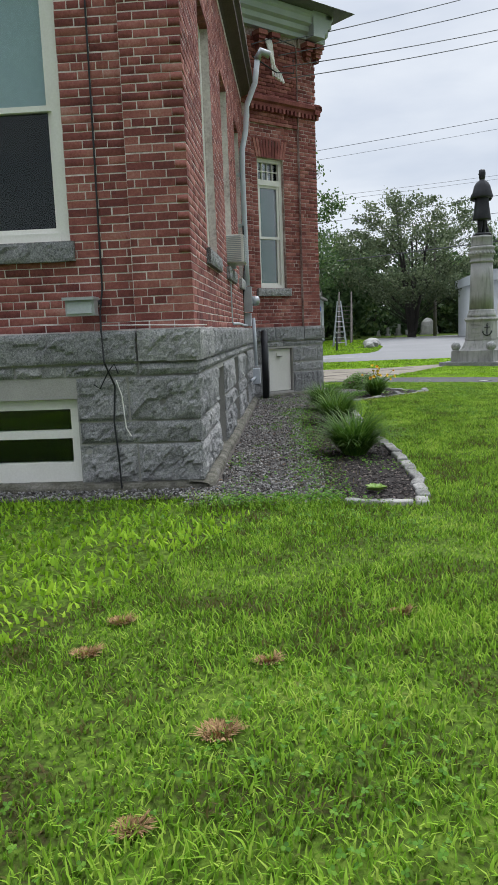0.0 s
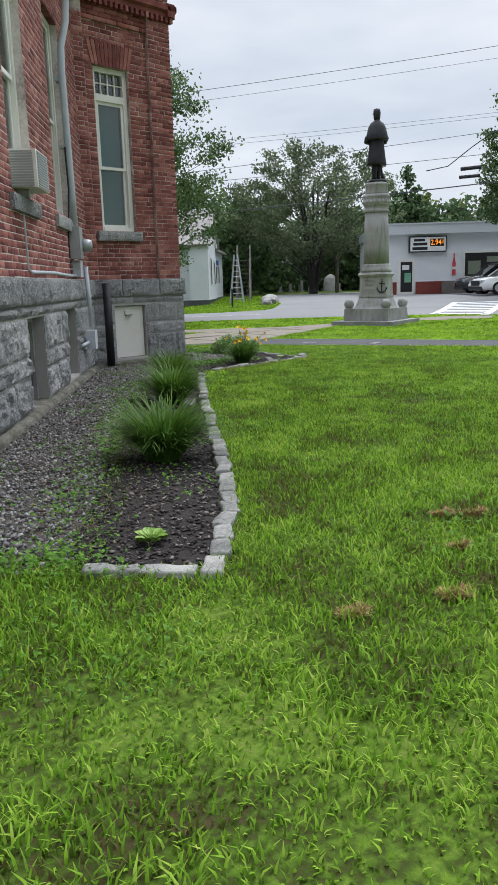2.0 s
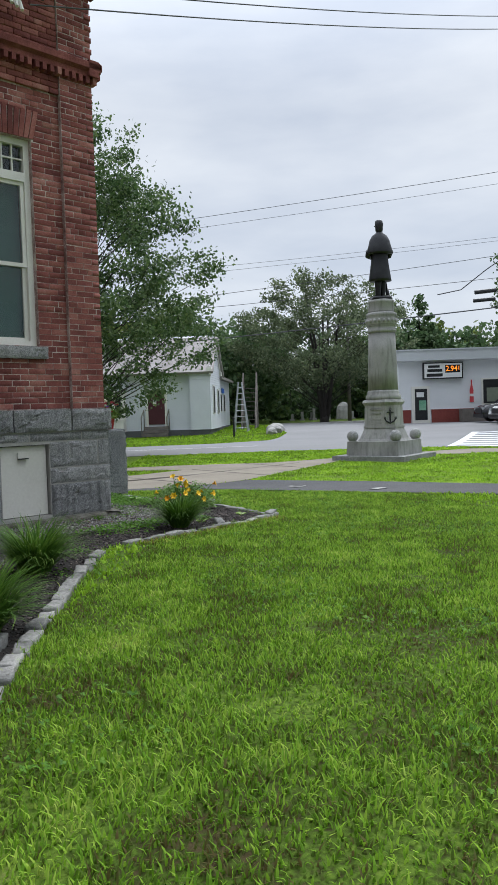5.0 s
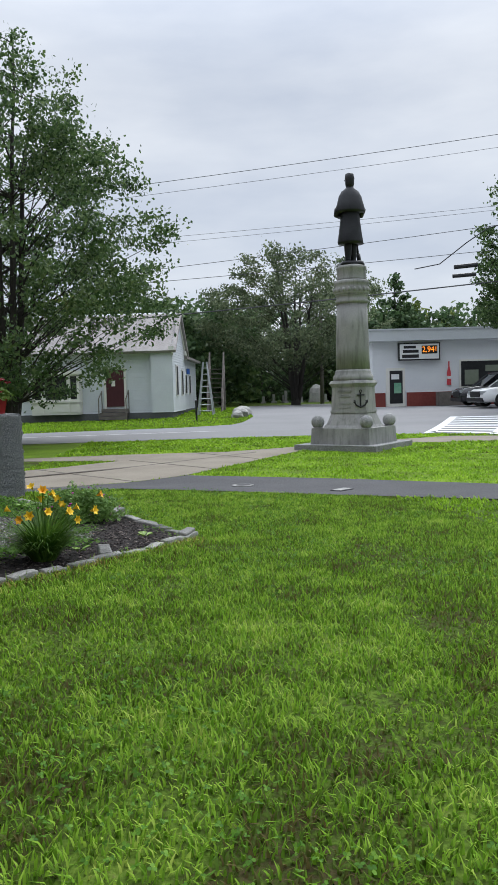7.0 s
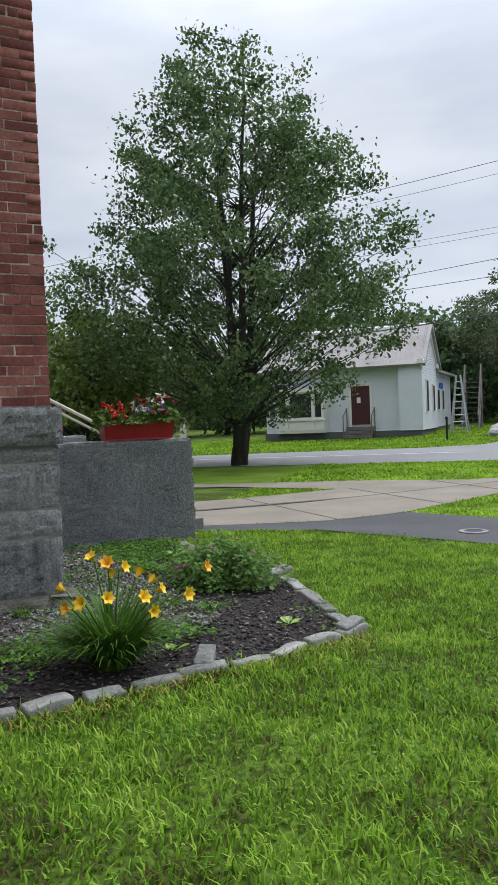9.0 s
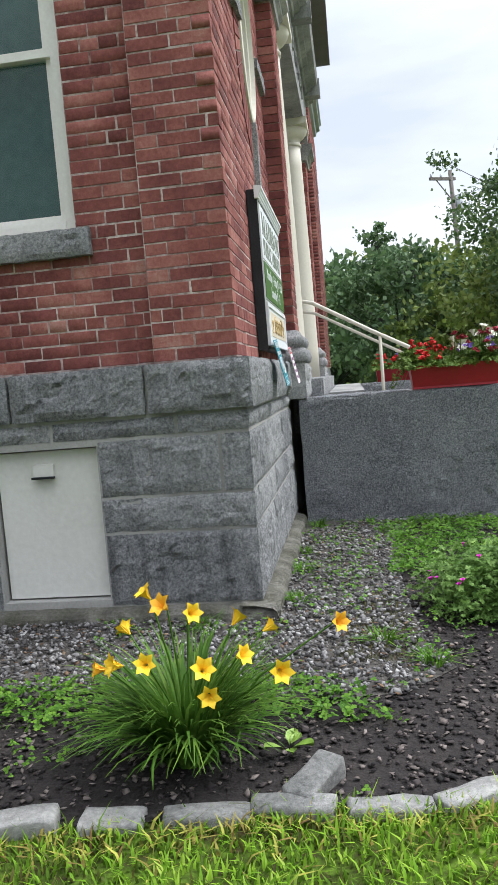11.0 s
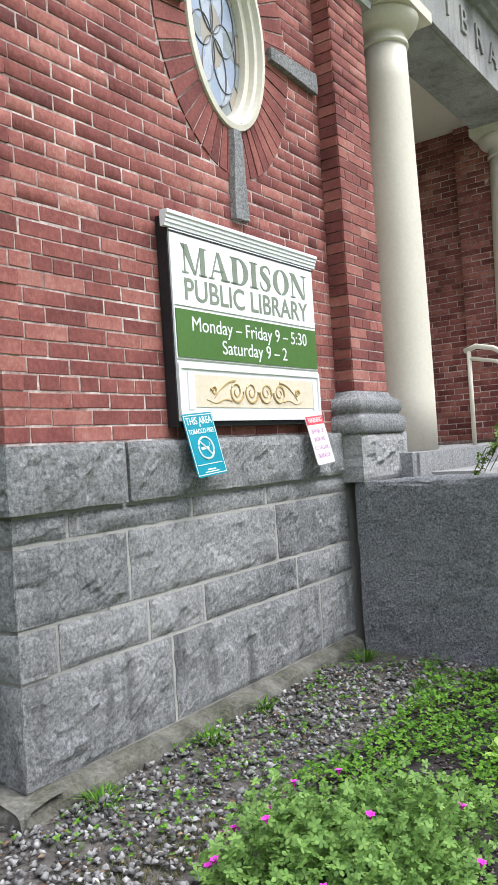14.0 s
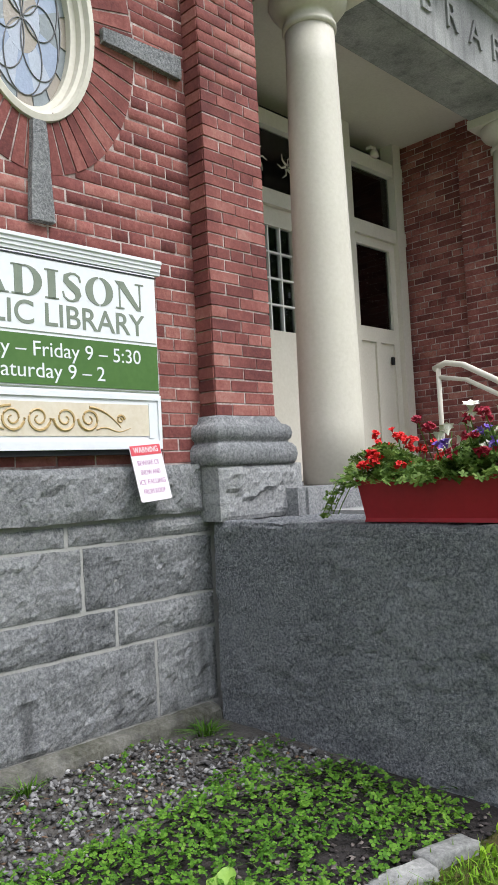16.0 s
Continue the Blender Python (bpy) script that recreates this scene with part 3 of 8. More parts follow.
def oval_ring(o, seed):
    """Bricks on end that radiate round an oval opening."""
    rr = random.Random(seed)
    count = 52
    for i in range(count):
        a0, a1 = 2 * math.pi * i / count, 2 * math.pi * (i + 1) / count
        mid = (a0 + a1) / 2
        if min(abs((mid - k * math.pi / 2 + math.pi) % (2 * math.pi) - math.pi) for k in range(4)) < 0.055:
            continue
        g = 0.10 * (a1 - a0)
        for lo, hi in ((0.015, 0.26),):
            ring = []
            for a, e in ((a0 + g, lo), (a1 - g, lo), (a1 - g * 0.7, hi), (a0 + g * 0.7, hi)):
                ring.append((o[0] + (o[2] + e) * math.cos(a), o[1] + (o[3] + e) * math.sin(a)))
            y = 0.068 + rr.uniform(-0.003, 0.003)
            bm = bmesh.new()
            f = [bm.verts.new((x, y, z)) for x, z in ring] + [bm.verts.new((x, y + 0.06, z)) for x, z in ring]
            for q in ((0, 1, 2, 3), (1, 0, 4, 5), (2, 1, 5, 6), (3, 2, 6, 7), (0, 3, 7, 4)):
                bm.faces.new([f[k] for k in q])
            part("brick", bm, m_brick_piece, wall_5)


oval_ring(OVAL, 1)
oval_ring(OVAL2, 2)
# granite keystones of the oval windows
for o in (OVAL, OVAL2):
    for ang, lo, hi in ((270, 0.02, 0.50), (90, 0.02, 0.45), (0, 0.05, 0.56), (180, 0.05, 0.50)):
        bm = bmesh.new()
        c, s = math.cos(radians(ang)), math.sin(radians(ang))
        base = o[2] if ang in (0, 180) else o[3]
        pts = []
        for d, w in ((lo, 0.035), (hi, 0.062)):
            for sg in (-1, 1):
                pts.append((o[0] + c * (base + d) - s * sg * w, o[1] + s * (base + d) + c * sg * w))
        quad = (pts[0], pts[1], pts[3], pts[2])
        f = [bm.verts.new((x, 0.035, z)) for x, z in quad] + [bm.verts.new((x, 0.16, z)) for x, z in quad]
        for q in ((0, 1, 2, 3), (7, 6, 5, 4), (1, 0, 4, 5), (2, 1, 5, 6), (3, 2, 6, 7), (0, 3, 7, 4)):
            bm.faces.new([f[k] for k in q])
        bmesh.ops.subdivide_edges(bm, edges=bm.edges, cuts=3, use_grid_fill=True)
        for v in bm.verts:
            v.co += 0.006 * noise.noise_vector(v.co * 22)
        part("keystone", bm, m_granite, wall_5, "rough granite keystone")

# wing side wall, turned 42 degrees; origin at the footing corner
CELLS = ((1.55, 2.32, -0.03, 0.83), (3.65, 4.43, -0.03, 0.86), (5.75, 6.45, 0.02, 0.88))
SIDEWIN = ((1.50, 2.46, 2.03, 4.42), (3.68, 4.62, 2.03, 4.42), (5.86, 6.80, 2.03, 4.42))
SIDE_L = 8.2
wall_7 = slab("wall_7", M_SIDE, 0.207, SIDE_L, LEDGE1 - 0.3, 5.3, 0.115, 0.6, SIDEWIN, m_mortar, "red brick side wall of the wing")
base_7 = slab("wall_8", M_SIDE, 0.09, SIDE_L, -0.4, LEDGE1 - 0.02, 0.09, 0.6, CELLS, m_joint, "rock-faced granite base of the wing with cellar openings")
stone_courses(base_7, 0.07, SIDE_L, LEVELS, 0.07, CELLS, 8, (0.5, 0.95), 0.04)
ledge(base_7, (0.04, 1.1, 2.3, 3.5, 4.7, 6.0, 7.2, SIDE_L), LEDGE0, LEDGE1, 0.04, 80, 0.3)
later_bricks += brick_field(wall_7, 0.2, SIDE_L, LEDGE1, 5.2, 0.11, SIDEWIN, ends=(1, 0), near=(0.2, 2.2, 1.25, 2.0), seed=11, limit=90)

# wing end wall: x runs to the right, the corner at 0
ENDWIN = (-2.35, -1.13, 2.01, 4.5)
ENDCEL = (-2.5, -1.12, -0.06, 0.70)
wall_9 = slab("wall_9", M_END, -7.5, -0.118, LEDGE1 - 0.3, 5.3, 0.255, 0.6, (ENDWIN,), m_mortar, "red brick end wall of the wing")
base_9 = slab("wall_10", M_END, -7.5, -0.09, -0.4, LEDGE1 - 0.02, 0.09, 0.6, (ENDCEL,), m_joint, "rock-faced granite base of the wing end")
stone_courses(base_9, -3.4, -0.07, LEVELS, 0.07, (ENDCEL,), 12, (0.5, 0.9), 0.04)
ledge(base_9, (-3.4, -2.4, -0.58, -0.04), LEDGE0, LEDGE1, 0.04, 120, 0.34)
later_bricks += brick_field(wall_9, -3.4, -0.6, LEDGE1, 5.2, 0.25, (ENDWIN,), near=(-1.2, -0.6, 1.25, 2.6), seed=13, limit=90)
pil_9 = slab("wall_11", M_END, -0.61, -0.118, LEDGE1 - 0.02, 5.2, 0.205, 0.4, (), m_mortar, "red brick corner pilaster of the wing")
later_bricks += brick_field(pil_9, -0.61, -0.11, LEDGE1, 5.2, 0.2, ends=(0, 2), near=(-0.7, 0, 1.25, 3.0), seed=14, limit=90)

# footings: rough, crumbling concrete that spreads below the granite
bm = bmesh.new()
for m, x0, x1, y0 in ((M_HATCH, -1.7, 0.055, -0.055), (M_FRONT, -0.055, 2.5, -0.055), (M_SIDE, 0.0, 8.0, 0.0), (M_END, -3.6, 0.0, 0.0)):
    nseg = int((x1 - x0) / 0.03)
    prev = None
    for i in range(nseg + 1):
        x = x0 + (x1 - x0) * i / nseg
        at = Vector((x, 7.3 * m[0][0] + 3.1 * m[1][0], 0.0))
        out = 0.022 * noise.noise(at * 3) + 0.010 * noise.noise(at * 11)
        ring = []
        for yy, zz in ((0.0, -0.3), (0.0, -0.13), (0.004, -0.10), (0.008, -0.075), (0.016, -0.05), (0.035, -0.032), (0.07, -0.024), (0.12, -0.016), (0.2, -0.012)):
            hold = max(0.0, 1.0 - yy / 0.2)
            n3 = noise.noise_vector(Vector((x * 16, zz * 22, at.y)))
            ring.append(bm.verts.new(m @ Vector((x, y0 + yy + out * hold + 0.008 * n3.y * hold, zz + 0.008 * n3.z * hold))))
        if prev:
            for a, b, c, d in zip(prev, ring, ring[1:], prev[1:]):
                bm.faces.new((a, b, c, d))
        prev = ring
part("footing", bm, m_footing)
tagged(bpy.data.objects["footing"], "worn concrete footing along the granite base", "footing", kind="structure")

# string course, frieze and cornice of the tower; x along each face, mitred by overlap
STRING = ((0.15, 5.24), (0.02, 5.24), (0.02, 5.30), (-0.03, 5.33), (-0.03, 5.40), (0.02, 5.43), (0.15, 5.43))
CORN = ((0.3, 6.58), (0.02, 6.58), (0.02, 6.66), (-0.06, 6.69), (-0.08, 6.77), (-0.16, 6.80), (-0.16, 6.90), (-0.20, 6.93), (-0.20, 7.00), (0.3, 7.05))
for nm, prof, material, label in (("string_course", STRING, m_brick, "moulded red brick string course"), ("cornice", CORN, m_cornice, "pale painted metal cornice")):
    o = thing(nm, label, "cornice", kind="structure")
    reach = -min(p[0] for p in prof)
    part("hatch_side", profile_run(prof, -2.6, reach), material, o).matrix_local = M_HATCH
    part("front_side", profile_run(prof, -reach, FRONT_W + reach), material, o).matrix_local = M_FRONT
    if nm == "string_course":
        for i in range(18):
            part("dentil", boxes((-1.7 + i * 0.095, -1.65 + i * 0.095, 0.0, 0.1, 5.16, 5.24)), m_brick_piece, o)
    else:
        for x in (-1.45, -1.15, -0.3, -0.05):
            for k in range(4):
                part("corbel", boxes((x - 0.10 + 0.02 * k, x + 0.10 - 0.02 * k, 0.0 - 0.03 * (3 - k) - 0.02, 0.1, 6.42 - 0.075 * k, 6.495 - 0.075 * k)), m_brick_piece, o, "stepped brick corbel")
# roofs and far sides close the building
bm = bmesh.new()
ridge = [(-5.2, 5.15, 9.2), (-4.2, 5.15, 9.2)]
eave = [(-9.0, -0.5, 7.02), (0.5, -0.5, 7.02), (0.5, 11.5, 7.02), (-9.0, 11.5, 7.02)]
ev, rv = [bm.verts.new(v) for v in eave], [bm.verts.new(v) for v in ridge]
for q in ((ev[0], ev[1], rv[1], rv[0]), (ev[1], ev[2], rv[1]), (ev[2], ev[3], rv[0], rv[1]), (ev[3], ev[0], rv[0])):
    bm.faces.new(q)
bm.faces.new(ev[::-1])
tagged(part("roof", bm, m_slate), "dark slate hipped tower roof", "roof", kind="structure")
tagged(part("wall_12", boxes((-9, -8.6, 0.5, 11.0, -0.4, 7.0), (-8.6, -0.2, 10.7, 11.0, -0.4, 7.0)), m_mortar), "plain rear walls of the tower", "wall", kind="structure")
back = part("wall_13", boxes((-7.6, -7.2, 0.3, 12.0, -0.4, 5.2)), m_mortar)
back.matrix_world = M_END
tagged(back, "plain far wall of the wing", "wall", kind="structure")
# wing roof: broad dark eaves and a slope
EAVE = ((0.6, 5.2), (0.17, 5.2), (0.15, 5.28), (0.08, 5.32), (-0.06, 5.36), (-0.06, 5.46), (-0.12, 5.50), (-0.12, 5.58), (4.2, 8.0), (4.2, 7.8), (0.6, 5.5))
r = thing("wing_roof", "dark wooden eaves and slate slope of the wing roof", "roof", kind="structure")
part("side_eave", profile_run(EAVE, -0.12, 8.0), m_dark_wood, r).matrix_local = M_SIDE
part("end_eave", profile_run(EAVE, -7.6, 0.12), m_dark_wood, r).matrix_local = M_END


# ---- windows ----
def window(name, m, x0, x1, z0, z1, y, label, frame=0.07, split=0.5, blind=None, blind_from=0.0, transom=None, sill=None, sill_y=None, muntins=0, deep=0.3, sill_face=0.05):
    o = thing(name, label, "window", m, kind="structure")
    part("frame", boxes((x0, x0 + frame, y, y + 0.1, z0, z1), (x1 - frame, x1, y, y + 0.1, z0, z1), (x0 + frame, x1 - frame, y, y + 0.1, z1 - frame, z1), (x0 + frame, x1 - frame, y - 0.01, y + 0.1, z0, z0 + frame * 0.8)), m_white, o, "painted wooden frame", bevel=0.006)
    ztop = z1 - frame
    if transom:
        part("transom_bar", boxes((x0 + frame, x1 - frame, y - 0.005, y + 0.1, transom - 0.05, transom + 0.05)), m_white, o, bevel=0.006)
        part("transom_pane", boxes((x0 + frame, x1 - frame, y + 0.055, y + 0.06, transom + 0.05, ztop)), m_glass, o)
        w = x1 - x0 - 2 * frame
        for k in range(1, 4):
            part("glazing_bar", boxes((x0 + frame + w * k / 4 - 0.008, x0 + frame + w * k / 4 + 0.008, y + 0.03, y + 0.065, transom + 0.05, ztop)), m_white, o)
        part("glazing_bar", boxes((x0 + frame, x1 - frame, y + 0.032, y + 0.063, (transom + ztop) / 2 + 0.02, (transom + ztop) / 2 + 0.036)), m_white, o)
        ztop = transom - 0.05
    zb = z0 + frame * 0.8
    zm = zb + (ztop - zb) * split
    s = 0.045
    for nm, a, b, yy in (("lower_sash", zb, zm + s / 2, y + 0.05), ("upper_sash", zm - s / 2, ztop, y + 0.02)):
        sash = part(nm, boxes((x0 + frame, x0 + frame + s, yy, yy + 0.035, a, b), (x1 - frame - s, x1 - frame, yy, yy + 0.035, a, b), (x0 + frame + s, x1 - frame - s, yy, yy + 0.035, a, a + s), (x0 + frame + s, x1 - frame - s, yy, yy + 0.035, b - s, b)), m_white, o, bevel=0.004)
        p = part("pane", boxes((x0 + frame + s, x1 - frame - s, yy + 0.015, yy + 0.02, a + s, b - s)), m_glass, sash)
        p.visible_shadow = False
    # a sheet coloured near-black in place of the room's shade
    part("room_shade_sheet", boxes((x0 + 0.01, x1 - 0.01, y + deep, y + deep + 0.02, z0, z1)), m_black, o, "near-black sheet painted as the unlit room behind the glass")
    if blind:
        part("blind", boxes((x0 + frame + 0.02, x1 - frame - 0.02, y + 0.13, y + 0.135, zb + (z1 - zb) * blind_from, (transom if transom else z1) - 0.02)), blind, o, "drawn fabric blind")
    if sill:
        st = stone(o, sill[0], sill[1], sill[2], sill[3], sill_face, 0.02, int(abs(sill[0]) * 97), 0.2, "sill")
        tagged(st, "rock-faced granite sill")
    return o


window("window_1", M_HATCH, *TWIN, 0.19, "tall white sash window with a small-paned transom and green blind", transom=3.93, split=0.48, blind=m_blind, blind_from=0.0, sill=(-1.64, -0.79, 1.83, 1.99), sill_face=0.06)
for k, (a, b, c, d) in enumerate(SIDEWIN):
    window(f"window_{k + 2}", M_SIDE, a, b, c, d, 0.20, "tall white sash window in the wing's brick side", split=0.5, blind=m_blind, blind_from=0.35, sill=(a - 0.13, b + 0.10, 1.86, 2.03), sill_face=0.06)
window("window_5", M_END, *ENDWIN, 0.30, "large white sash window with a pale blind behind the glass", frame=0.09, split=0.43, blind=m_blind_pale, blind_from=0.42, sill=(-2.5, -1.08, 1.83, 2.01), sill_face=0.19, deep=0.34)
# cellar windows
o = thing("window_6", "white cellar window with dark panes", "window", M_END, kind="structure")
part("frame", boxes((-2.5, -2.42, 0.15, 0.25, -0.06, 0.70), (-1.20, -1.12, 0.15, 0.25, -0.06, 0.70), (-2.42, -1.20, 0.15, 0.25, 0.61, 0.70), (-2.42, -1.20, 0.15, 0.25, -0.06, 0.15)), m_white, o, "painted wooden frame", bevel=0.005)
part("transom_bar", boxes((-2.42, -1.20, 0.16, 0.24, 0.36, 0.43)), m_white, o, bevel=0.004)
for a, b in ((0.15, 0.36), (0.43, 0.61)):
    part("pane", boxes((-2.42, -1.20, 0.2, 0.205, a, b)), m_glass, o)
# near-black sheet: the cellar's darkness put into the colour
part("room_shade_sheet", boxes((-2.5, -1.12, 0.4, 0.42, -0.06, 0.70)), m_black, o)
part("lintel_board", boxes((-2.52, -1.11, 0.13, 0.3, 0.70, 0.76)), m_dark_wood, o)
for a, b, c, d in CELLS:
    o = thing("cellar_window", "boarded dark cellar opening in the granite base", "window", M_SIDE, group="cellar openings", kind="structure")
    part("panel", boxes((a, b, 0.24, 0.28, c, d)), m_iron, o)
    part("frame", boxes((a, a + 0.05, 0.2, 0.26, c, d), (b - 0.05, b, 0.2, 0.26, c, d), (a + 0.05, b - 0.05, 0.2, 0.26, d - 0.05, d)), m_granite_smooth, o)


# ---- ground ----
from mathutils.geometry import tessellate_polygon

def line_poly(pts):
    return [(float(x), float(y)) for x, y in pts]


EDGE_WING = [wing(-0.62, 1.62), wing(0.2, 1.72), wing(0.9, 1.72), wing(2.0, 1.68), wing(3.3, 1.62), wing(4.6, 1.57), wing(5.8, 1.55), (-1.45, -1.93)]
EDGE_TIP = [(-1.05, -1.84), (-0.7, -1.83), (-0.25, -1.80), (0.2, -1.70), (0.6, -1.68), (0.95, -1.57), (1.27, -1.47)]
EDGE_FRONT = [(1.38, -1.17), (1.49, -0.71), (1.62, -0.2), (1.70, 0.2), (1.62, 0.9), (1.55, 1.55), (1.59, 1.86), (1.66, 2.3)]
EDGE_END = [wing(-0.66, 1.42), wing(-0.62, 0.98)]
BED = EDGE_WING + EDGE_TIP + EDGE_FRONT + [(1.66, 2.6), (-1.0, 2.6), (-3.0, 0.6), wing(4, -0.5), wing(-0.1, -0.4), wing(-0.25, 0.0), wing(-0.6, 1.0)]
GRAVEL_WING = [wing(-0.62, -0.1), wing(-0.62, 0.95), wing(0.8, 0.92), wing(3.0, 0.75), wing(6.0, 0.8), (-1.3, -0.95), (-0.4, -0.9), (-0.05, -0.95), (0.2, -1.0), (0.62, -0.92), (0.84, -0.66), (0.74, -0.35), (0.70, 0.5), (0.72, 1.6), (0.9, 2.6), (-1.0, 2.6), (-3, 0.6), wing(0.0, -0.3)]
GRAVEL_END = [wing(-0.32, -5), wing(-0.34, 0.1), wing(0.1, 0.1), wing(0.1, -5)]
ASPHALT_PATH = [(2.1, 3.02), (3.4, 2.42), (4.15, 1.0), (5.45, -2.2), (8.1, -9.0), (14.0, -22.0), (15.6, -21.5), (9.4, -8.3), (6.85, -1.65), (6.2, 0.65), (5.25, 3.12), (3.9, 3.05), (2.3, 3.42)]
WALK = [(2.0, 3.42), (2.3, 3.42), (3.9, 3.07), (5.25, 3.14), (7.4, 3.85), (10.1, 4.75), (13.2, 3.95), (15.0, 2.2), (16.7, 2.9), (16.1, 4.3), (13.4, 5.2), (10.6, 5.75), (9.1, 6.15), (7.3, 7.85), (5.5, 9.1), (1.0, 13.2), (0.3, 12.4), (5.15, 8.4), (6.3, 6.5), (3.4, 6.3), (2.0, 6.9)]
ROAD_NEAR = [(-40, 57), (-12, 31.5), (7.0, 14.95), (13.4, 9.65), (15.6, 7.3), (16.9, 5.2), (17.4, 2.6), (18.6, -4), (22, -20), (40, -80)]
ROAD_FAR = [(75, -80), (62, 5), (50, 26), (45, 30.4), (38.5, 34.1), (30.5, 26.5), (25.0, 20.6), (21.2, 17.6), (19.6, 16.7), (17, 17.15), (9.6, 21.4), (-8, 35.5), (-36, 61)]


def sheet(name, outline, lift, material, label, category, step=0.5, follow=True):
    """A thin sheet laid on the ground inside an outline."""
    bm = bmesh.new()
    corners = [bm.verts.new((x, y, 0)) for x, y in outline]
    for tri3 in tessellate_polygon([[Vector((x, y, 0)) for x, y in outline]]):
        bm.faces.new([corners[i] for i in tri3])
    for _ in range(8):
        long = [e for e in bm.edges if e.calc_length() > step * (1 + 0.06 * e.verts[0].co.length)]
        if not long or len(bm.faces) > 14000:
            break
        bmesh.ops.subdivide_edges(bm, edges=long, cuts=1)
        bmesh.ops.triangulate(bm, faces=[q for q in bm.faces if len(q.verts) > 3])
    for v in bm.verts:
        v.co.z = float(gz(v.co.x, v.co.y)) + lift + 0.002 * noise.noise(v.co * 1.7)
    ob = part(name, bm, material)
    for p in ob.data.polygons:
        if p.normal.z < 0:
            p.flip()
    return tagged(ob, label, category, kind="structure")


# the ground: fine near the walk, coarse to the horizon
g = np.concatenate([-np.geomspace(1500, 26, 14), np.arange(-24, 24.1, 0.6), np.arange(25, 68, 1.0), np.geomspace(70, 1500, 12)])
gx, gy = np.meshgrid(g, g, indexing="ij")
gh = gz(gx, gy)
for i in range(gx.shape[0]):
    for j in range(gx.shape[1]):
        if abs(gx[i, j]) < 30 and abs(gy[i, j]) < 30:
            gh[i, j] += 0.003 * noise.noise(Vector((gx[i, j] * 0.7, gy[i, j] * 0.7, 0)))
ng = len(g)
idx = np.arange(ng * ng).reshape(ng, ng)
quads = np.stack([idx[:-1, :-1], idx[1:, :-1], idx[1:, 1:], idx[:-1, 1:]], -1).reshape(-1, 4)
tagged(fast_mesh("ground", np.stack([gx, gy, gh - 0.010], -1).reshape(-1, 3), quads, m_soil, smooth=True), "green lawn ground reaching the horizon", "ground", kind="structure")
sheet("road", ROAD_NEAR + ROAD_FAR, 0.008, m_asphalt, "pale worn asphalt road and forecourt", "road", 1.2)
VERGE = [(15.6, -21.5), (9.4, -8.3), (6.85, -1.65), (6.2, 0.65), (5.25, 3.12), (7.4, 3.85), (10.1, 4.75), (13.2, 3.95), (15.0, 2.2), (16.7, 2.9), (17.3, 2.6), (18.5, -4), (21.9, -20)]
VERGE_ROAD = [(1.0, 13.2), (5.5, 9.1), (7.3, 7.85), (9.1, 6.15), (10.6, 5.75), (13.4, 5.2), (16.1, 4.3), (16.8, 5.1), (15.5, 7.3), (13.3, 9.65), (6.9, 14.9), (-12, 31.4)]
sheet("verge", VERGE, -0.001, m_verge, "bright mown lawn between path and road", "lawn", 0.6)
sheet("verge_road", VERGE_ROAD, -0.001, m_verge, "bright mown grass strip along the road", "lawn", 0.6)
sheet("asphalt_path", ASPHALT_PATH, 0.004, m_asphalt_path, "dark patched asphalt footpath across the lawn", "path")
sheet("pavement", WALK, 0.006, m_walk, "tan concrete walk with cracked joints and weeds", "pavement")
sheet("gravel", GRAVEL_WING, 0.0, m_gravel_bed, "grey gravel strip along the granite base", "gravel", 0.3)
sheet("gravel_end", GRAVEL_END, 0.003, m_gravel_bed, "thin gravel strip along the end wall", "gravel", 0.3)
sheet("mulch_bed", BED, -0.004, m_mulch, "dark bark mulch planting bed", "flower bed", 0.3)


# ---- entrance: pilasters, columns, lintel, recess, door ----
def front(name, bm, material, parent=None, label="", **kw):
    ob = part(name, bm, material, parent, label, **kw)
    if parent is None:
        ob.matrix_world = M_FRONT
    return ob


CAP_Z = 4.13        # underside of the pilasters' caps


def moulded_base(x0, x1):
    """Two stacked rolls that run round the three free sides of a pilaster."""
    bm = bmesh.new()
    rings = []
    for e, z in ((0.075, 1.232), (0.085, 1.25), (0.092, 1.285), (0.086, 1.325), (0.07, 1.347), (0.056, 1.352), (0.056, 1.366), (0.068, 1.376), (0.075, 1.406), (0.068, 1.44), (0.05, 1.457), (0.03, 1.463), (0.010, 1.503)):
        xs = [(x0 - e, 0.2), (x0 - e, -0.06 - e + 0.02), (x0 - e + 0.02, -0.06 - e), ((x0 + x1) / 2, -0.06 - e), (x1 + e - 0.02, -0.06 - e), (x1 + e, -0.06 - e + 0.02), (x1 + e, 0.2)]
        rings.append([bm.verts.new((x + 0.003 * noise.noise(Vector((x * 9, y * 9, z * 9))), y, z)) for x, y in xs])
    for a, b in zip(rings, rings[1:]):
        for k in range(6):
            bm.faces.new((a[k], a[k + 1], b[k + 1], b[k]))
    bm.faces.new(rings[-1])
    bm.faces.new(rings[0][::-1])
    return bm


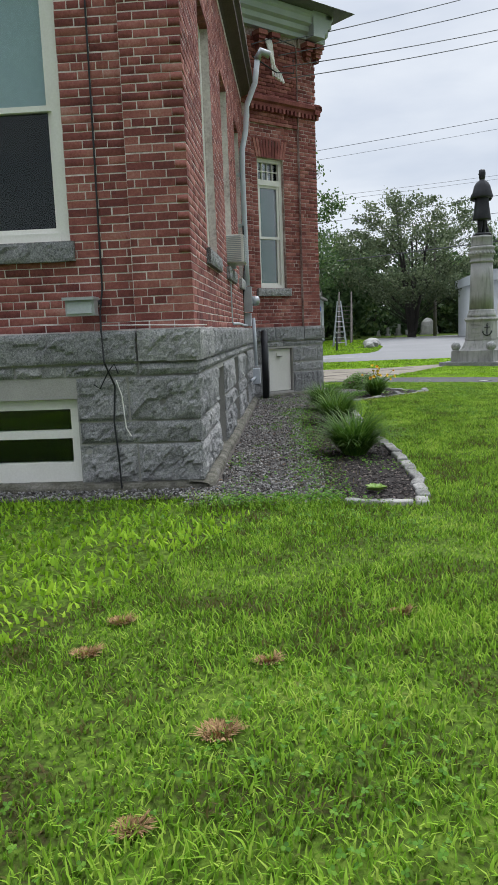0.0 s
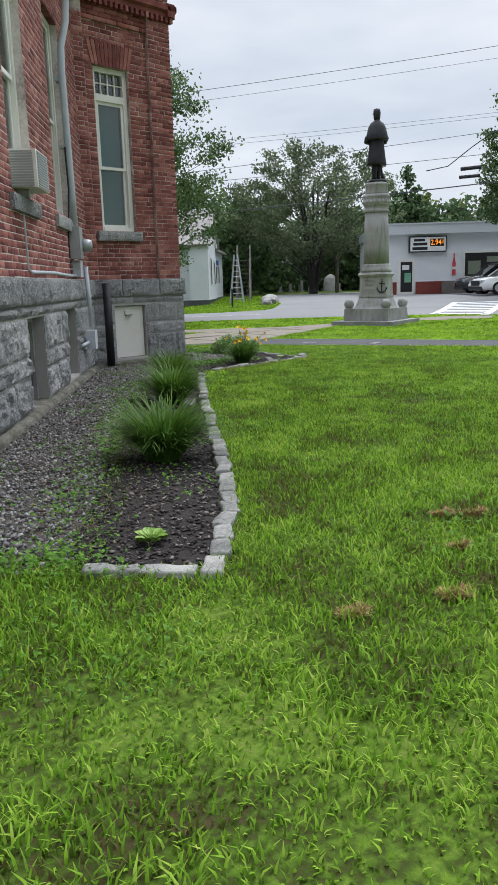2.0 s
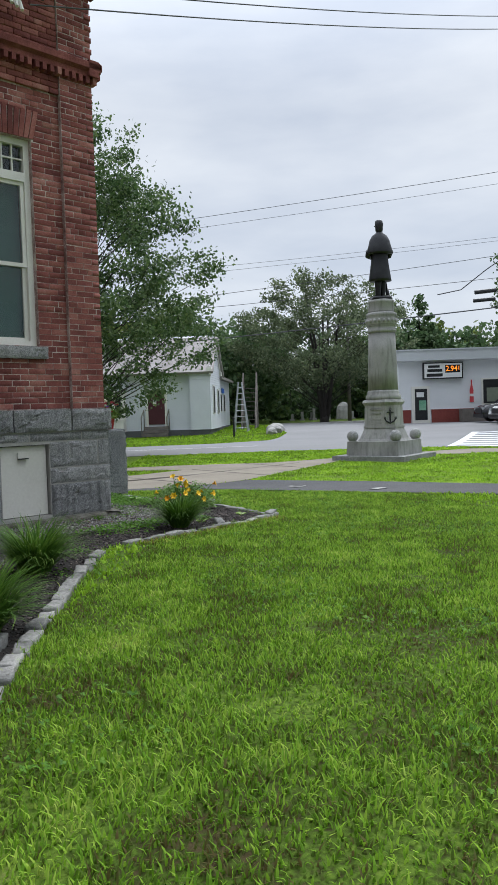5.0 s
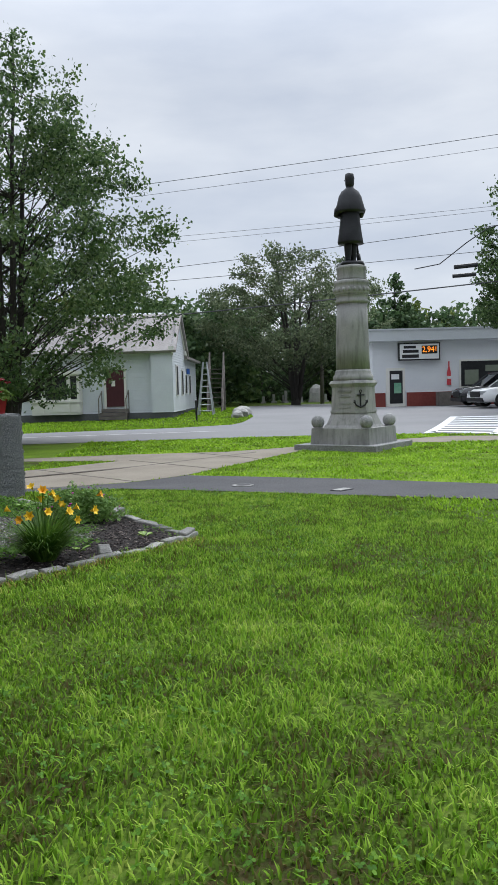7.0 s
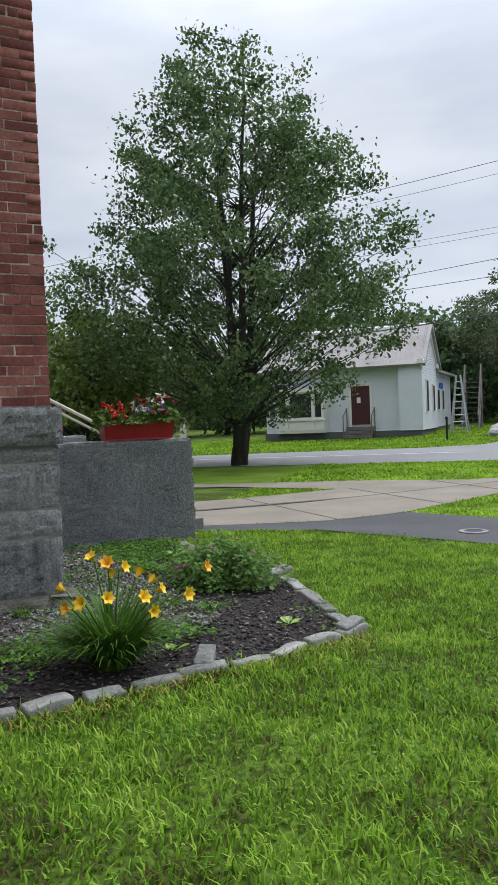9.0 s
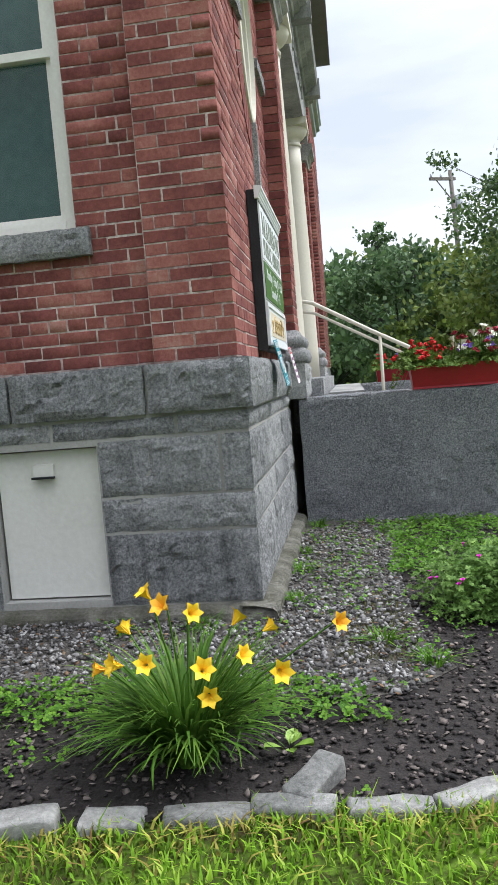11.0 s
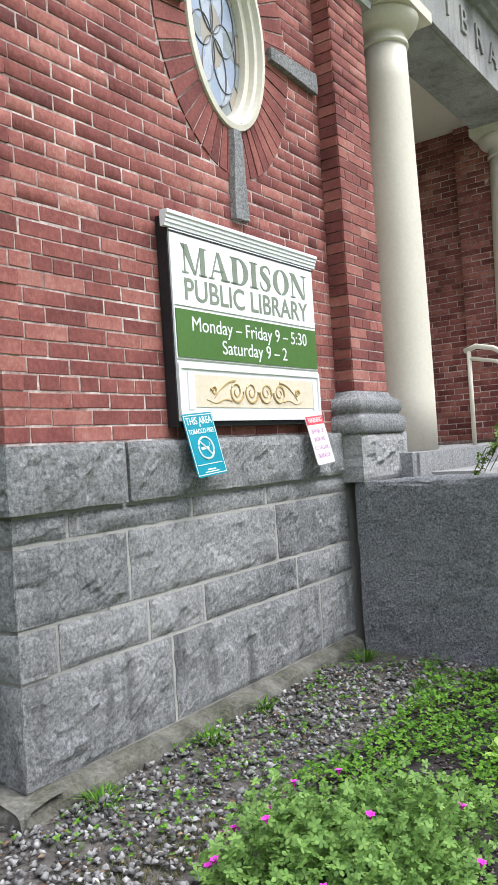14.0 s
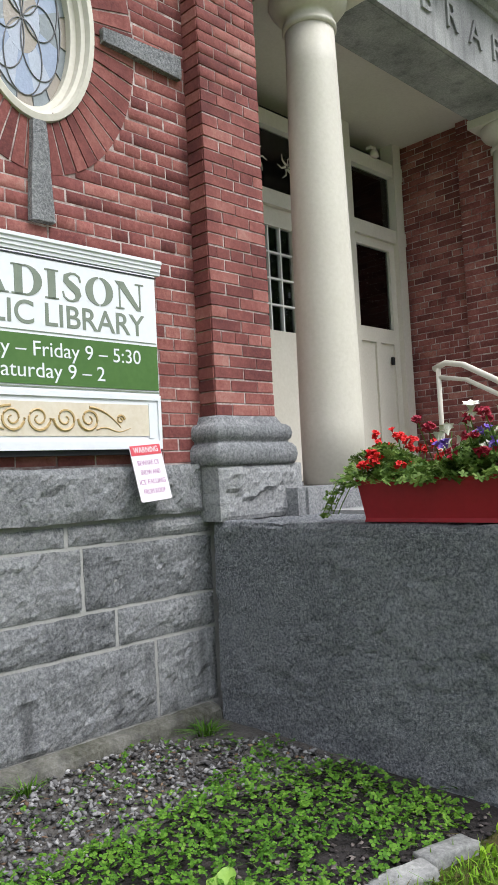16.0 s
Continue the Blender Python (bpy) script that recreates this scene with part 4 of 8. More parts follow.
def pilaster(x0, x1, name):
    o = thing(name, "red brick pilaster on a moulded granite base with a granite cap", "pilaster", M_FRONT, group="entrance pilasters", kind="structure")
    core = part("core", boxes((x0 + 0.01, x1 - 0.01, -0.053, 0.2, 1.5, 4.4)), m_mortar_red, o)
    a, b = x0 - 0.1, x1 + 0.11
    st = stone(o, a + 0.03, b + 0.03, 0.925, 1.24, -0.13, 0.03, int(x0 * 31), 0.35, "base_block")
    part("torus", moulded_base(x0, x1), m_granite, o, "moulded granite base of two rolls", smooth=True)
    part("cap", profile_run([(y, z + CAP_Z - 4.13) for y, z in ((0.2, 4.13), (-0.08, 4.13), (-0.09, 4.17), (-0.12, 4.20), (-0.12, 4.24), (-0.17, 4.27), (-0.17, 4.345), (0.2, 4.345))], x0 - 0.09, x1 + 0.09), m_granite_smooth, o, "moulded granite cap")
    return core, [(x0, x1, seed) for seed in (int(x0 * 7),)]


pilaster_walls = []
for x0, x1, nm in ((2.55, 3.015, "pilaster_1"), (7.285, 7.75, "pilaster_2")):
    core, _ = pilaster(x0, x1, nm)
    pilaster_walls += brick_field(core, x0, x1, 1.503, CAP_Z, -0.06, near=(2.4, 3.1, 1.5, 3.4), seed=int(x0 * 9), limit=90)
    # the brick returns of the pilaster
    for side in (0, 1):
        zz, k = 1.503, 0
        while zz < CAP_Z - 0.02:
            ln = 0.12 if k % 2 else 0.125
            xx = x0 - 0.001 if side == 0 else x1 - 0.05 + 0.001
            b = part("brick", boxes((xx, xx + 0.05, -0.048, -0.048 + ln, zz + 0.005, zz + 0.062)), m_brick_piece, core)
            zz += COURSE
            k += 1
later_bricks += pilaster_walls


def column(y, nm):
    o = thing(nm, "smooth cream painted column with a round capital", "column", pose(-0.149, y, 1.087), group="entrance columns")
    prof = [(0.212, 0.0), (0.212, 0.4)] + [(0.212 - 0.042 * (k / 10) ** 1.4, 0.4 + 2.70 * k / 10) for k in range(1, 11)]
    part("shaft", lathe(prof, 40), m_cream, o, smooth=True)
    part("capital", lathe([(0.170, 3.10), (0.188, 3.108), (0.188, 3.135), (0.170, 3.145), (0.172, 3.20), (0.195, 3.205), (0.235, 3.235), (0.265, 3.275), (0.278, 3.31), (0.272, 3.332)], 40), m_cream, o, smooth=True)
    part("abacus", boxes((-0.29, 0.29, -0.29, 0.29, 3.33, 3.415)), m_cream, o, bevel=0.008)
    return o


column(3.792, "column")
column(6.80, "column")
# granite lintel with its cut letters, and the cornice over it
lintel = thing("lintel", "pale granite lintel carved with the word library", "lintel", M_FRONT, kind="structure")
bm = boxes((2.45, 7.85, -0.10, 0.42, 4.505, 5.10))
part("beam", bm, m_granite_smooth, lintel, bevel=0.03)
part("soffit", boxes((2.6, 7.7, -0.06, 0.41, 4.496, 4.504)), m_granite_smooth, lintel)
part("bed_mould", profile_run([(y + 0.13, z + 0.12) for y, z in ((0.2, 4.98), (-0.26, 4.98), (-0.28, 5.01), (-0.34, 5.03), (-0.34, 5.07), (-0.42, 5.10), (-0.44, 5.17), (0.2, 5.20))], 2.34, 7.96), m_granite_smooth, lintel, "moulded granite cornice")
for x in (2.75, 5.15, 7.55):
    part("bracket", boxes((x - 0.09, x + 0.09, -0.33, -0.07, 5.08, 5.31)), m_granite_smooth, lintel, bevel=0.012)
for k, ch in enumerate("LIBRARY"):
    x = 4.16 + k * 0.385
    text_mesh(ch, 0.33, m_granite_smooth, lintel, Matrix.Translation((x, -0.105, 4.80)) @ Matrix.Rotation(radians(90), 4, "X"), 0.014, name="letter")
# recess: floor, ceiling, side walls, door wall
tagged(front("porch_floor", boxes((3.06, 7.24, -0.24, 1.9, 0.6, 1.085)), m_granite, bevel=0.01), "pale granite porch floor slab", "floor", kind="structure")
tagged(front("ceiling", boxes((2.95, 7.0, 0.42, 1.7, 4.66, 4.74)), m_cream), "cream painted porch ceiling", "ceiling", kind="structure")
for nm, x0, x1, face, seed in (("wall_14", 3.0, 3.44, 1, 21), ("wall_15", 6.86, 7.3, 0, 22)):
    w = front(nm, boxes((x0, x1, 0.46, 1.6, 1.0, 4.655)), m_mortar_red)
    tagged(w, "dark red brick side wall of the porch", "wall", kind="structure")
# bricks on the porch's side walls: local x runs inwards or outwards so that the faces look into the porch
side_r = slab("wall_16", M_FRONT @ Matrix(((0, 1, 0, 6.84), (-1, 0, 0, 1.46), (0, 0, 1, 0), (0, 0, 0, 1))), 0.0, 1.38, 1.09, 4.66, 0.005, 0.05, (), m_mortar_red, "red brick porch side lining")
later_bricks += brick_field(side_r, 0.0, 1.38, 1.12, 4.66, 0.0, seed=23)
later_bricks += brick_field(side_r, 0.75, 1.15, 1.12, 4.66, -0.07, seed=24)
part("core", boxes((0.755, 1.145, -0.066, 0.02, 1.12, 4.66)), m_mortar_red, side_r)
side_l = slab("wall_17", M_FRONT @ Matrix(((0, -1, 0, 3.46), (1, 0, 0, 0.08), (0, 0, 1, 0), (0, 0, 0, 1))), 0.39, 1.38, 1.09, 4.66, 0.005, 0.05, (), m_mortar_red, "red brick porch side lining")
later_bricks += brick_field(side_l, 0.385, 1.38, 1.12, 4.66, 0.0, seed=25)
door = thing("door_1", "cream panelled entrance doors with dark glass and transoms", "door", M_FRONT, kind="structure")
D = 1.45
for x in (3.52, 4.38, 5.82, 6.72):
    part("post", boxes((x - 0.07, x + 0.07, D - 0.06, D + 0.1, 1.09, 4.66)), m_cream, door, bevel=0.01)
for z in (3.64, 4.36):
    part("rail", boxes((3.45, 6.85, D - 0.04, D + 0.1, z - 0.07, z + 0.07)), m_cream, door, bevel=0.01)
for a, b in ((3.59, 4.31), (5.89, 6.65)):
    leaf = part("side_door", boxes((a, a + 0.09, D, D + 0.06, 1.1, 3.57), (b - 0.09, b, D, D + 0.06, 1.1, 3.57), (a + 0.09, b - 0.09, D, D + 0.06, 2.48, 2.63), (a + 0.09, b - 0.09, D, D + 0.06, 1.1, 1.28), (a + 0.09, b - 0.09, D, D + 0.06, 3.48, 3.57), ((a + b) / 2 - 0.04, (a + b) / 2 + 0.04, D, D + 0.06, 1.28, 2.48)), m_cream, door, bevel=0.008)
    part("panel", boxes((a + 0.09, b - 0.09, D + 0.025, D + 0.05, 1.28, 2.48)), m_cream, leaf)
    part("pane", boxes((a + 0.09, b - 0.09, D + 0.03, D + 0.035, 2.63, 3.48)), m_glass, leaf)
    part("transom_pane", boxes((a, b, D + 0.03, D + 0.035, 3.71, 4.29)), m_glass, door)
    part("lock_plate", boxes((b - 0.16, b - 0.12, D - 0.012, D + 0.01, 2.26, 2.34)), m_iron, leaf)
for a, b in ((4.45, 5.09), (5.11, 5.75)):
    leaf = part("door_leaf", boxes((a, a + 0.08, D + 0.01, D + 0.07, 1.1, 3.57), (b - 0.08, b, D + 0.01, D + 0.07, 1.1, 3.57), (a + 0.08, b - 0.08, D + 0.01, D + 0.07, 1.1, 2.45), (a + 0.08, b - 0.08, D + 0.01, D + 0.07, 3.4, 3.57)), m_cream, door, bevel=0.008)
    part("pane", boxes((a + 0.08, b - 0.08, D + 0.04, D + 0.045, 2.45, 3.4)), m_glass, leaf)
    for k in range(1, 3):
        part("glazing_bar", boxes((a + 0.08 + 0.16 * k - 0.008, a + 0.08 + 0.16 * k + 0.008, D + 0.02, D + 0.05, 2.45, 3.4)), m_white, leaf)
    for k in range(1, 4):
        part("glazing_bar", boxes((a + 0.08, b - 0.08, D + 0.022, D + 0.048, 2.45 + 0.238 * k - 0.008, 2.45 + 0.238 * k + 0.008)), m_white, leaf)
    part("handle", tube([(b - 0.04 if a < 5 else a + 0.04, D - 0.05, 2.05), (b - 0.04 if a < 5 else a + 0.04, D - 0.05, 2.3)], 0.012), m_grey_metal, leaf)
part("transom_pane", boxes((4.45, 5.75, D + 0.03, D + 0.035, 3.71, 4.29)), m_glass, door)
for x in (4.6, 5.0, 5.4):
    bm = bmesh.new()
    for a in range(6):
        ang = a * math.pi / 3
        tube([(x + 0.02 * math.cos(ang), D + 0.02, 4.0 + 0.02 * math.sin(ang)), (x + 0.08 * math.cos(ang + 0.3), D + 0.02, 4.0 + 0.08 * math.sin(ang + 0.3)), (x + 0.13 * math.cos(ang), D + 0.02, 4.0 + 0.13 * math.sin(ang))], 0.012, 5, bm, 0.004)
    part("leaf_ornament", bm, m_cream, door, "carved leaf ornament behind the transom")
# near-black sheet paints the unlit hall behind the door glass
part("room_shade_sheet", boxes((3.45, 6.85, D + 0.35, D + 0.37, 1.09, 4.66)), m_black, door)
# wall lamp high on the porch wall
o = thing("security_camera", "small cream dome on the porch door frame", "camera", M_FRONT @ Matrix.Translation((6.3, D - 0.06, 4.5)))
part("dome", lathe([(0.05, -0.08), (0.045, -0.04), (0.02, 0.0)], 12), m_cream, o, smooth=True)
part("bracket", boxes((-0.05, 0.05, 0.0, 0.06, 0.0, 0.03)), m_cream, o)

# ---- oval window ----
m_leaded = mat("lead_came", ((0.3, (0.10, 0.10, 0.10)), (0.7, (0.2, 0.2, 0.2))), 8, 60, 0.5, 0.0, metal=0.5)
PANE_COLOURS = {"pale_blue_glass": (0.34, 0.40, 0.52), "milk_glass": (0.46, 0.50, 0.58), "amber_glass": (0.38, 0.33, 0.27), "grey_green_glass": (0.27, 0.30, 0.31)}
pane_mats = [mat(k, ((0.2, tuple(0.75 * c for c in v)), (0.8, v)), 9, 70, 0.12, 0.25, spec=0.6) for k, v in PANE_COLOURS.items()]


def oval_window(o, name):
    w = thing(name, "oval leaded window with pale stained glass in a cream moulded frame", "window", M_FRONT, kind="structure")

    def ring(bm, prof, seg=56):
        rows = []
        for k in range(seg):
            a = 2 * math.pi * k / seg
            rows.append([bm.verts.new((o[0] + (o[2] + e) * math.cos(a), y, o[1] + (o[3] + e) * math.sin(a))) for e, y in prof])
        n = len(prof)
        for k in range(seg):
            r0, r1 = rows[k], rows[(k + 1) % seg]
            for q in range(n):
                bm.faces.new((r0[q], r0[(q + 1) % n], r1[(q + 1) % n], r1[q]))
        return bm

    part("frame", ring(bmesh.new(), ((0.015, 0.09), (0.01, 0.055), (-0.02, 0.05), (-0.03, 0.08), (-0.05, 0.085), (-0.055, 0.12), (-0.085, 0.125), (-0.09, 0.2), (0.015, 0.2))), m_cream, w, "cream moulded oval frame", smooth=False)
    a, b = o[2] - 0.088, o[3] - 0.088
    came = bmesh.new()
    # a rosette of overlapping rings within a border of small pieces
    for lo, hi, count, cols in ((0.0, 0.40, 6, (2, 1)), (0.40, 0.86, 12, (0, 1, 0, 1, 0, 3)), (0.86, 1.0, 16, (3, 2))):
        for k in range(count):
            t0, t1 = 2 * math.pi * (k + 0.5) / count, 2 * math.pi * (k + 1.5) / count
            ring_ = [(hi, t0), (hi, t0 + (t1 - t0) / 3), (hi, t0 + (t1 - t0) * 2 / 3), (hi, t1)] + ([(lo, t1), (lo, (t0 + t1) / 2), (lo, t0)] if lo else [(0.0, 0.0)])
            bm = prism([(o[0] + a * r_ * math.cos(t_), o[1] + b * r_ * math.sin(t_)) for r_, t_ in ring_], 0.165, 0.170)
            for v in bm.verts:
                v.co.y, v.co.z = v.co.z, v.co.y
            part("pane", bm, pane_mats[cols[k % len(cols)]], w)
            if hi == 1.0:
                tube([(o[0] + a * 0.86 * math.cos(t0), 0.163, o[1] + b * 0.86 * math.sin(t0)), (o[0] + a * math.cos(t0), 0.163, o[1] + b * math.sin(t0))], 0.003, 5, came)
    for c0, c1, r_ in [(0.0, 0.0, 0.86)] + [(0.44 * math.cos(k * math.pi / 3 + 0.5), 0.44 * math.sin(k * math.pi / 3 + 0.5), 0.42) for k in range(6)]:
        tube([(o[0] + a * (c0 + r_ * math.cos(q * math.pi / 14)), 0.162, o[1] + b * (c1 + r_ * math.sin(q * math.pi / 14))) for q in range(29)], 0.0035, 5, came)
    part("lead_came", came, m_leaded, w, "grey lead strips between the panes")


oval_window(OVAL, "window_10")
oval_window(OVAL2, "window_11")

# ---- steps, cheek blocks, rail ----
def cheek(y0, y1, seed, name):
    """A long split granite block beside the steps: pitted faces, worn arrises and a rough broken end."""
    bm = bmesh.new()
    box(bm, 0.05, 1.93, y0, y1, -0.45, 0.928)
    bmesh.ops.subdivide_edges(bm, edges=bm.edges, cuts=47, use_grid_fill=True)
    off = Vector((seed * 5.0, 0, 0))
    mid = Vector((0.99, (y0 + y1) / 2, 0.24))
    for v in bm.verts:
        c = v.co.copy()
        rise = 0.45 * chips(c, 4.0, off) + 0.55 * chips(c, 9.0, off) + 0.5 * noise.noise(c * 20 + off) + 0.25 * noise.noise(c * 41)
        n3 = noise.noise_vector(c * 2.4 + off)
        end = max(0.0, (c.x - 1.75) / 0.18)
        way = Vector((1.0 if c.x > 1.92 else 0.0, -1.0 if c.y < y0 + 0.01 else 1.0 if c.y > y1 - 0.01 else 0.0, 1.0 if c.z > 0.92 else 0.0))
        v.co += way * (0.017 * rise) + 0.012 * n3 - way * 0.010 * (abs(way.x) + abs(way.y) + abs(way.z) > 1.5)
        v.co.x += end * (0.02 * rise - 0.03 * max(0.0, c.z - 0.55))
    return tagged(part(name, bm, m_granite_dark), "huge dark granite block flanking the entrance steps", "stone block", group="step blocks")


cheek(2.505, 3.14, 1, "cheek_block")
cheek(7.16, 7.81, 2, "cheek_block")
steps = thing("entrance_steps", "pale granite entrance steps up to the porch", "steps", kind="structure")
for k in range(7):
    part("step", boxes((0.28 + 0.28 * k, 0.60 + 0.28 * k, 3.15, 7.15, 0.80 - 0.175 * k, 0.95 - 0.165 * k)), m_granite_smooth, steps, bevel=0.01)
tagged(front("threshold_slab", boxes((2.99, 7.31, -0.22, -0.10, 0.90, 1.088)), m_granite, bevel=0.012), "worn granite slab under the columns", "step", kind="structure")
rail = thing("handrail", "cream painted tube handrail down the middle of the steps", "handrail")
part("rail", tube([(-0.16, 5.15, 1.95), (-0.05, 5.15, 1.985), (0.10, 5.15, 1.95), (0.74, 5.15, 1.58), (1.9, 5.15, 0.95)], 0.024, 10), m_cream, rail, smooth=True)
for x, z0, z1 in ((-0.12, 1.085, 1.97), (0.85, 0.44, 1.50), (1.75, -0.1, 1.02)):
    part("post", tube([(x, 5.15, z0), (x, 5.15, z1)], 0.02, 10), m_cream, rail, smooth=True)
part("lower_rail", tube([(-0.12, 5.15, 1.88), (0.12, 5.15, 1.83), (1.75, 5.15, 0.92)], 0.018, 10), m_cream, rail, smooth=True)

# ---- library sign ----
m_sign_white = mat("sign_white", ((0.3, (0.72, 0.73, 0.74)), (0.7, (0.80, 0.81, 0.82))), 2, 30, 0.45, 0.0)
m_sign_green = mat("sign_green", ((0.3, (0.060, 0.135, 0.030)), (0.7, (0.085, 0.175, 0.042))), 3, 40, 0.45, 0.0)
m_sign_letters = mat("sign_letters", ((0.3, (0.17, 0.20, 0.15)), (0.7, (0.23, 0.26, 0.20))), 6, 60, 0.5, 0.0)
m_sign_tan = mat("sign_tan", ((0.3, (0.60, 0.51, 0.37)), (0.7, (0.71, 0.64, 0.52))), 3, 50, 0.5, 0.0)
m_scroll = mat("sign_scroll", ((0.3, (0.40, 0.27, 0.11)), (0.7, (0.55, 0.40, 0.19))), 8, 60, 0.4, 0.0)
m_teal = mat("notice_teal", ((0.3, (0.0, 0.19, 0.26)), (0.7, (0.01, 0.25, 0.33))), 3, 60, 0.4, 0.0)
m_red_print = mat("notice_red", ((0.3, (0.55, 0.05, 0.07)), (0.7, (0.62, 0.09, 0.10))), 3, 60, 0.4, 0.0)
m_pink_print = mat("notice_faded_ink", ((0.3, (0.38, 0.19, 0.33)), (0.7, (0.46, 0.26, 0.40))), 3, 60, 0.5, 0.0)
m_pale_pink = mat("notice_pale", ((0.3, (0.74, 0.66, 0.70)), (0.7, (0.80, 0.72, 0.76))), 3, 60, 0.5, 0.0)
UPRIGHT = Matrix.Rotation(radians(90), 4, "X")
sign = thing("library_sign", "white and green painted library sign with moulded top and scroll panel", "sign", M_FRONT)
SX0, SX1 = 0.946, 2.222
part("case", boxes((SX0 + 0.004, SX1 - 0.004, 0.006, 0.068, 1.305, 2.285)), m_iron, sign, "black case edges")
part("board", boxes((SX0 + 0.012, SX1 - 0.012, -0.004, 0.006, 1.33, 2.22)), m_sign_white, sign)
part("cornice", profile_run(((0.018, 2.225), (-0.008, 2.225), (-0.010, 2.240), (-0.015, 2.243), (-0.015, 2.258), (-0.021, 2.262), (-0.021, 2.276), (-0.029, 2.281), (-0.029, 2.297), (0.018, 2.30)), SX0 - 0.022, SX1 + 0.022), m_sign_white, sign)
# solid dark strip: the shadow line under the cornice put into colour
part("painted_shadow_line", boxes((SX0 + 0.005, SX1 - 0.005, -0.0065, -0.003, 2.205, 2.213)), m_iron, sign)
part("frame_moulding", boxes((SX0 + 0.012, SX0 + 0.03, -0.012, -0.003, 1.33, 1.60), (SX1 - 0.03, SX1 - 0.012, -0.012, -0.003, 1.33, 1.60), (SX0 + 0.03, SX1 - 0.03, -0.012, -0.003, 1.33, 1.372), (SX0 + 0.03, SX1 - 0.03, -0.012, -0.003, 1.575, 1.60)), m_sign_white, sign, bevel=0.003)
part("green_band", boxes((SX0 + 0.02, SX1 - 0.018, -0.009, -0.003, 1.627, 1.852)), m_sign_green, sign, "green painted band")
part("pinstripe", boxes((SX0 + 0.015, SX1 - 0.013, -0.0065, -0.0035, 1.612, 1.619), (SX0 + 0.02, SX1 - 0.02, -0.0065, -0.0035, 1.866, 1.870)), m_sign_letters, sign)
cx = (SX0 + SX1) / 2


def bar(x0, z0, x1, z1):
    return [(x0, z0), (x1, z0), (x1, z1), (x0, z1)]


def bowl(cx, rx, ix, a0, a1, n=14):
    """A round stroke, heavy at the sides and hairline above and below."""
    ang = [radians(a0 + (a1 - a0) * k / n) for k in range(n + 1)]
    ring = [((cx + rx * math.cos(a), 0.5 + 0.51 * math.sin(a)), (cx + ix * math.cos(a), 0.5 + 0.455 * math.sin(a))) for a in ang]
    return [[a[0], b[0], b[1], a[1]] for a, b in zip(ring, ring[1:])]


def swelling(points):
    """A stroke along (x, z, width) that thickens and thins."""
    rows = []
    for k, (x, z, w) in enumerate(points):
        (xa, za, _), (xb, zb, _) = points[max(k - 1, 0)], points[min(k + 1, len(points) - 1)]
        d = math.hypot(xb - xa, zb - za)
        nx, nz = -(zb - za) / d * w / 2, (xb - xa) / d * w / 2
        rows.append(((x - nx, z - nz), (x + nx, z + nz)))
    return [[a[0], b[0], b[1], a[1]] for a, b in zip(rows, rows[1:])]


FAT_SERIF = {
    "M": (1.18, [bar(0.12, 0, 0.17, 0.94), [(0.0, 1), (0.30, 1), (0.66, 0), (0.56, 0)], [(0.60, 0.04), (0.65, 0.0), (0.94, 0.94), (0.88, 0.94)], bar(0.88, 0, 1.10, 1), bar(0, 0, 0.30, 0.055), bar(0.80, 0, 1.18, 0.055), bar(1.10, 0.945, 1.18, 1)]),
    "A": (1.06, [[(0.10, 0), (0.155, 0), (0.50, 0.98), (0.46, 1)], [(0.44, 1), (0.58, 1), (0.98, 0), (0.70, 0)], bar(0.24, 0.30, 0.74, 0.35), bar(0, 0, 0.27, 0.055), bar(0.60, 0, 1.06, 0.055)]),
    "D": (0.96, [bar(0.09, 0, 0.34, 1), bar(0, 0, 0.45, 0.055), bar(0, 0.945, 0.45, 1)] + bowl(0.42, 0.54, 0.28, -90, 90)),
    "I": (0.45, [bar(0.10, 0, 0.35, 1), bar(0, 0, 0.45, 0.055), bar(0, 0.945, 0.45, 1)]),
    "S": (0.74, swelling(((0.66, 0.70, 0.05), (0.62, 0.88, 0.06), (0.48, 0.975, 0.06), (0.33, 0.965, 0.08), (0.17, 0.86, 0.16), (0.17, 0.70, 0.21), (0.34, 0.55, 0.25), (0.52, 0.40, 0.25), (0.57, 0.24, 0.21), (0.52, 0.10, 0.13), (0.38, 0.025, 0.07), (0.22, 0.03, 0.06), (0.09, 0.14, 0.06), (0.05, 0.32, 0.05)))),
    "O": (1.0, bowl(0.5, 0.5, 0.24, -86, 86) + bowl(0.5, 0.5, 0.24, 94, 266)),
    "N": (1.10, [bar(0.13, 0, 0.185, 0.94), [(0.0, 1), (0.32, 1), (0.97, 0), (0.80, 0)], bar(0.91, 0.06, 0.965, 1), bar(0, 0, 0.32, 0.055), bar(0.77, 0.945, 1.10, 1)]),
}


def fat_letters(word, x0, x1, z, height, y):
    """Heavy stencil capitals spread between x0 and x1, each its own part."""
    gap = 0.09
    k = (x1 - x0) / (sum(FAT_SERIF[ch][0] for ch in word) + gap * (len(word) - 1))
    x = x0
    for ch in word:
        width, shapes = FAT_SERIF[ch]
        bm = bmesh.new()
        for q in shapes:
            front_ = [bm.verts.new((x + a * k, y, z + (b - 0.5) * height)) for a, b in q]
            rear_ = [bm.verts.new((v.co.x, y + 0.004, v.co.z)) for v in front_]
            bm.faces.new(front_)
            for n_ in range(len(q)):
                bm.faces.new((front_[n_ - 1], front_[n_], rear_[n_], rear_[n_ - 1]))
        part("letter", bm, m_sign_letters, sign)
        x += (width + gap) * k


fat_letters("MADISON", SX0 + 0.085, SX1 - 0.085, 2.095, 0.138, -0.0065)
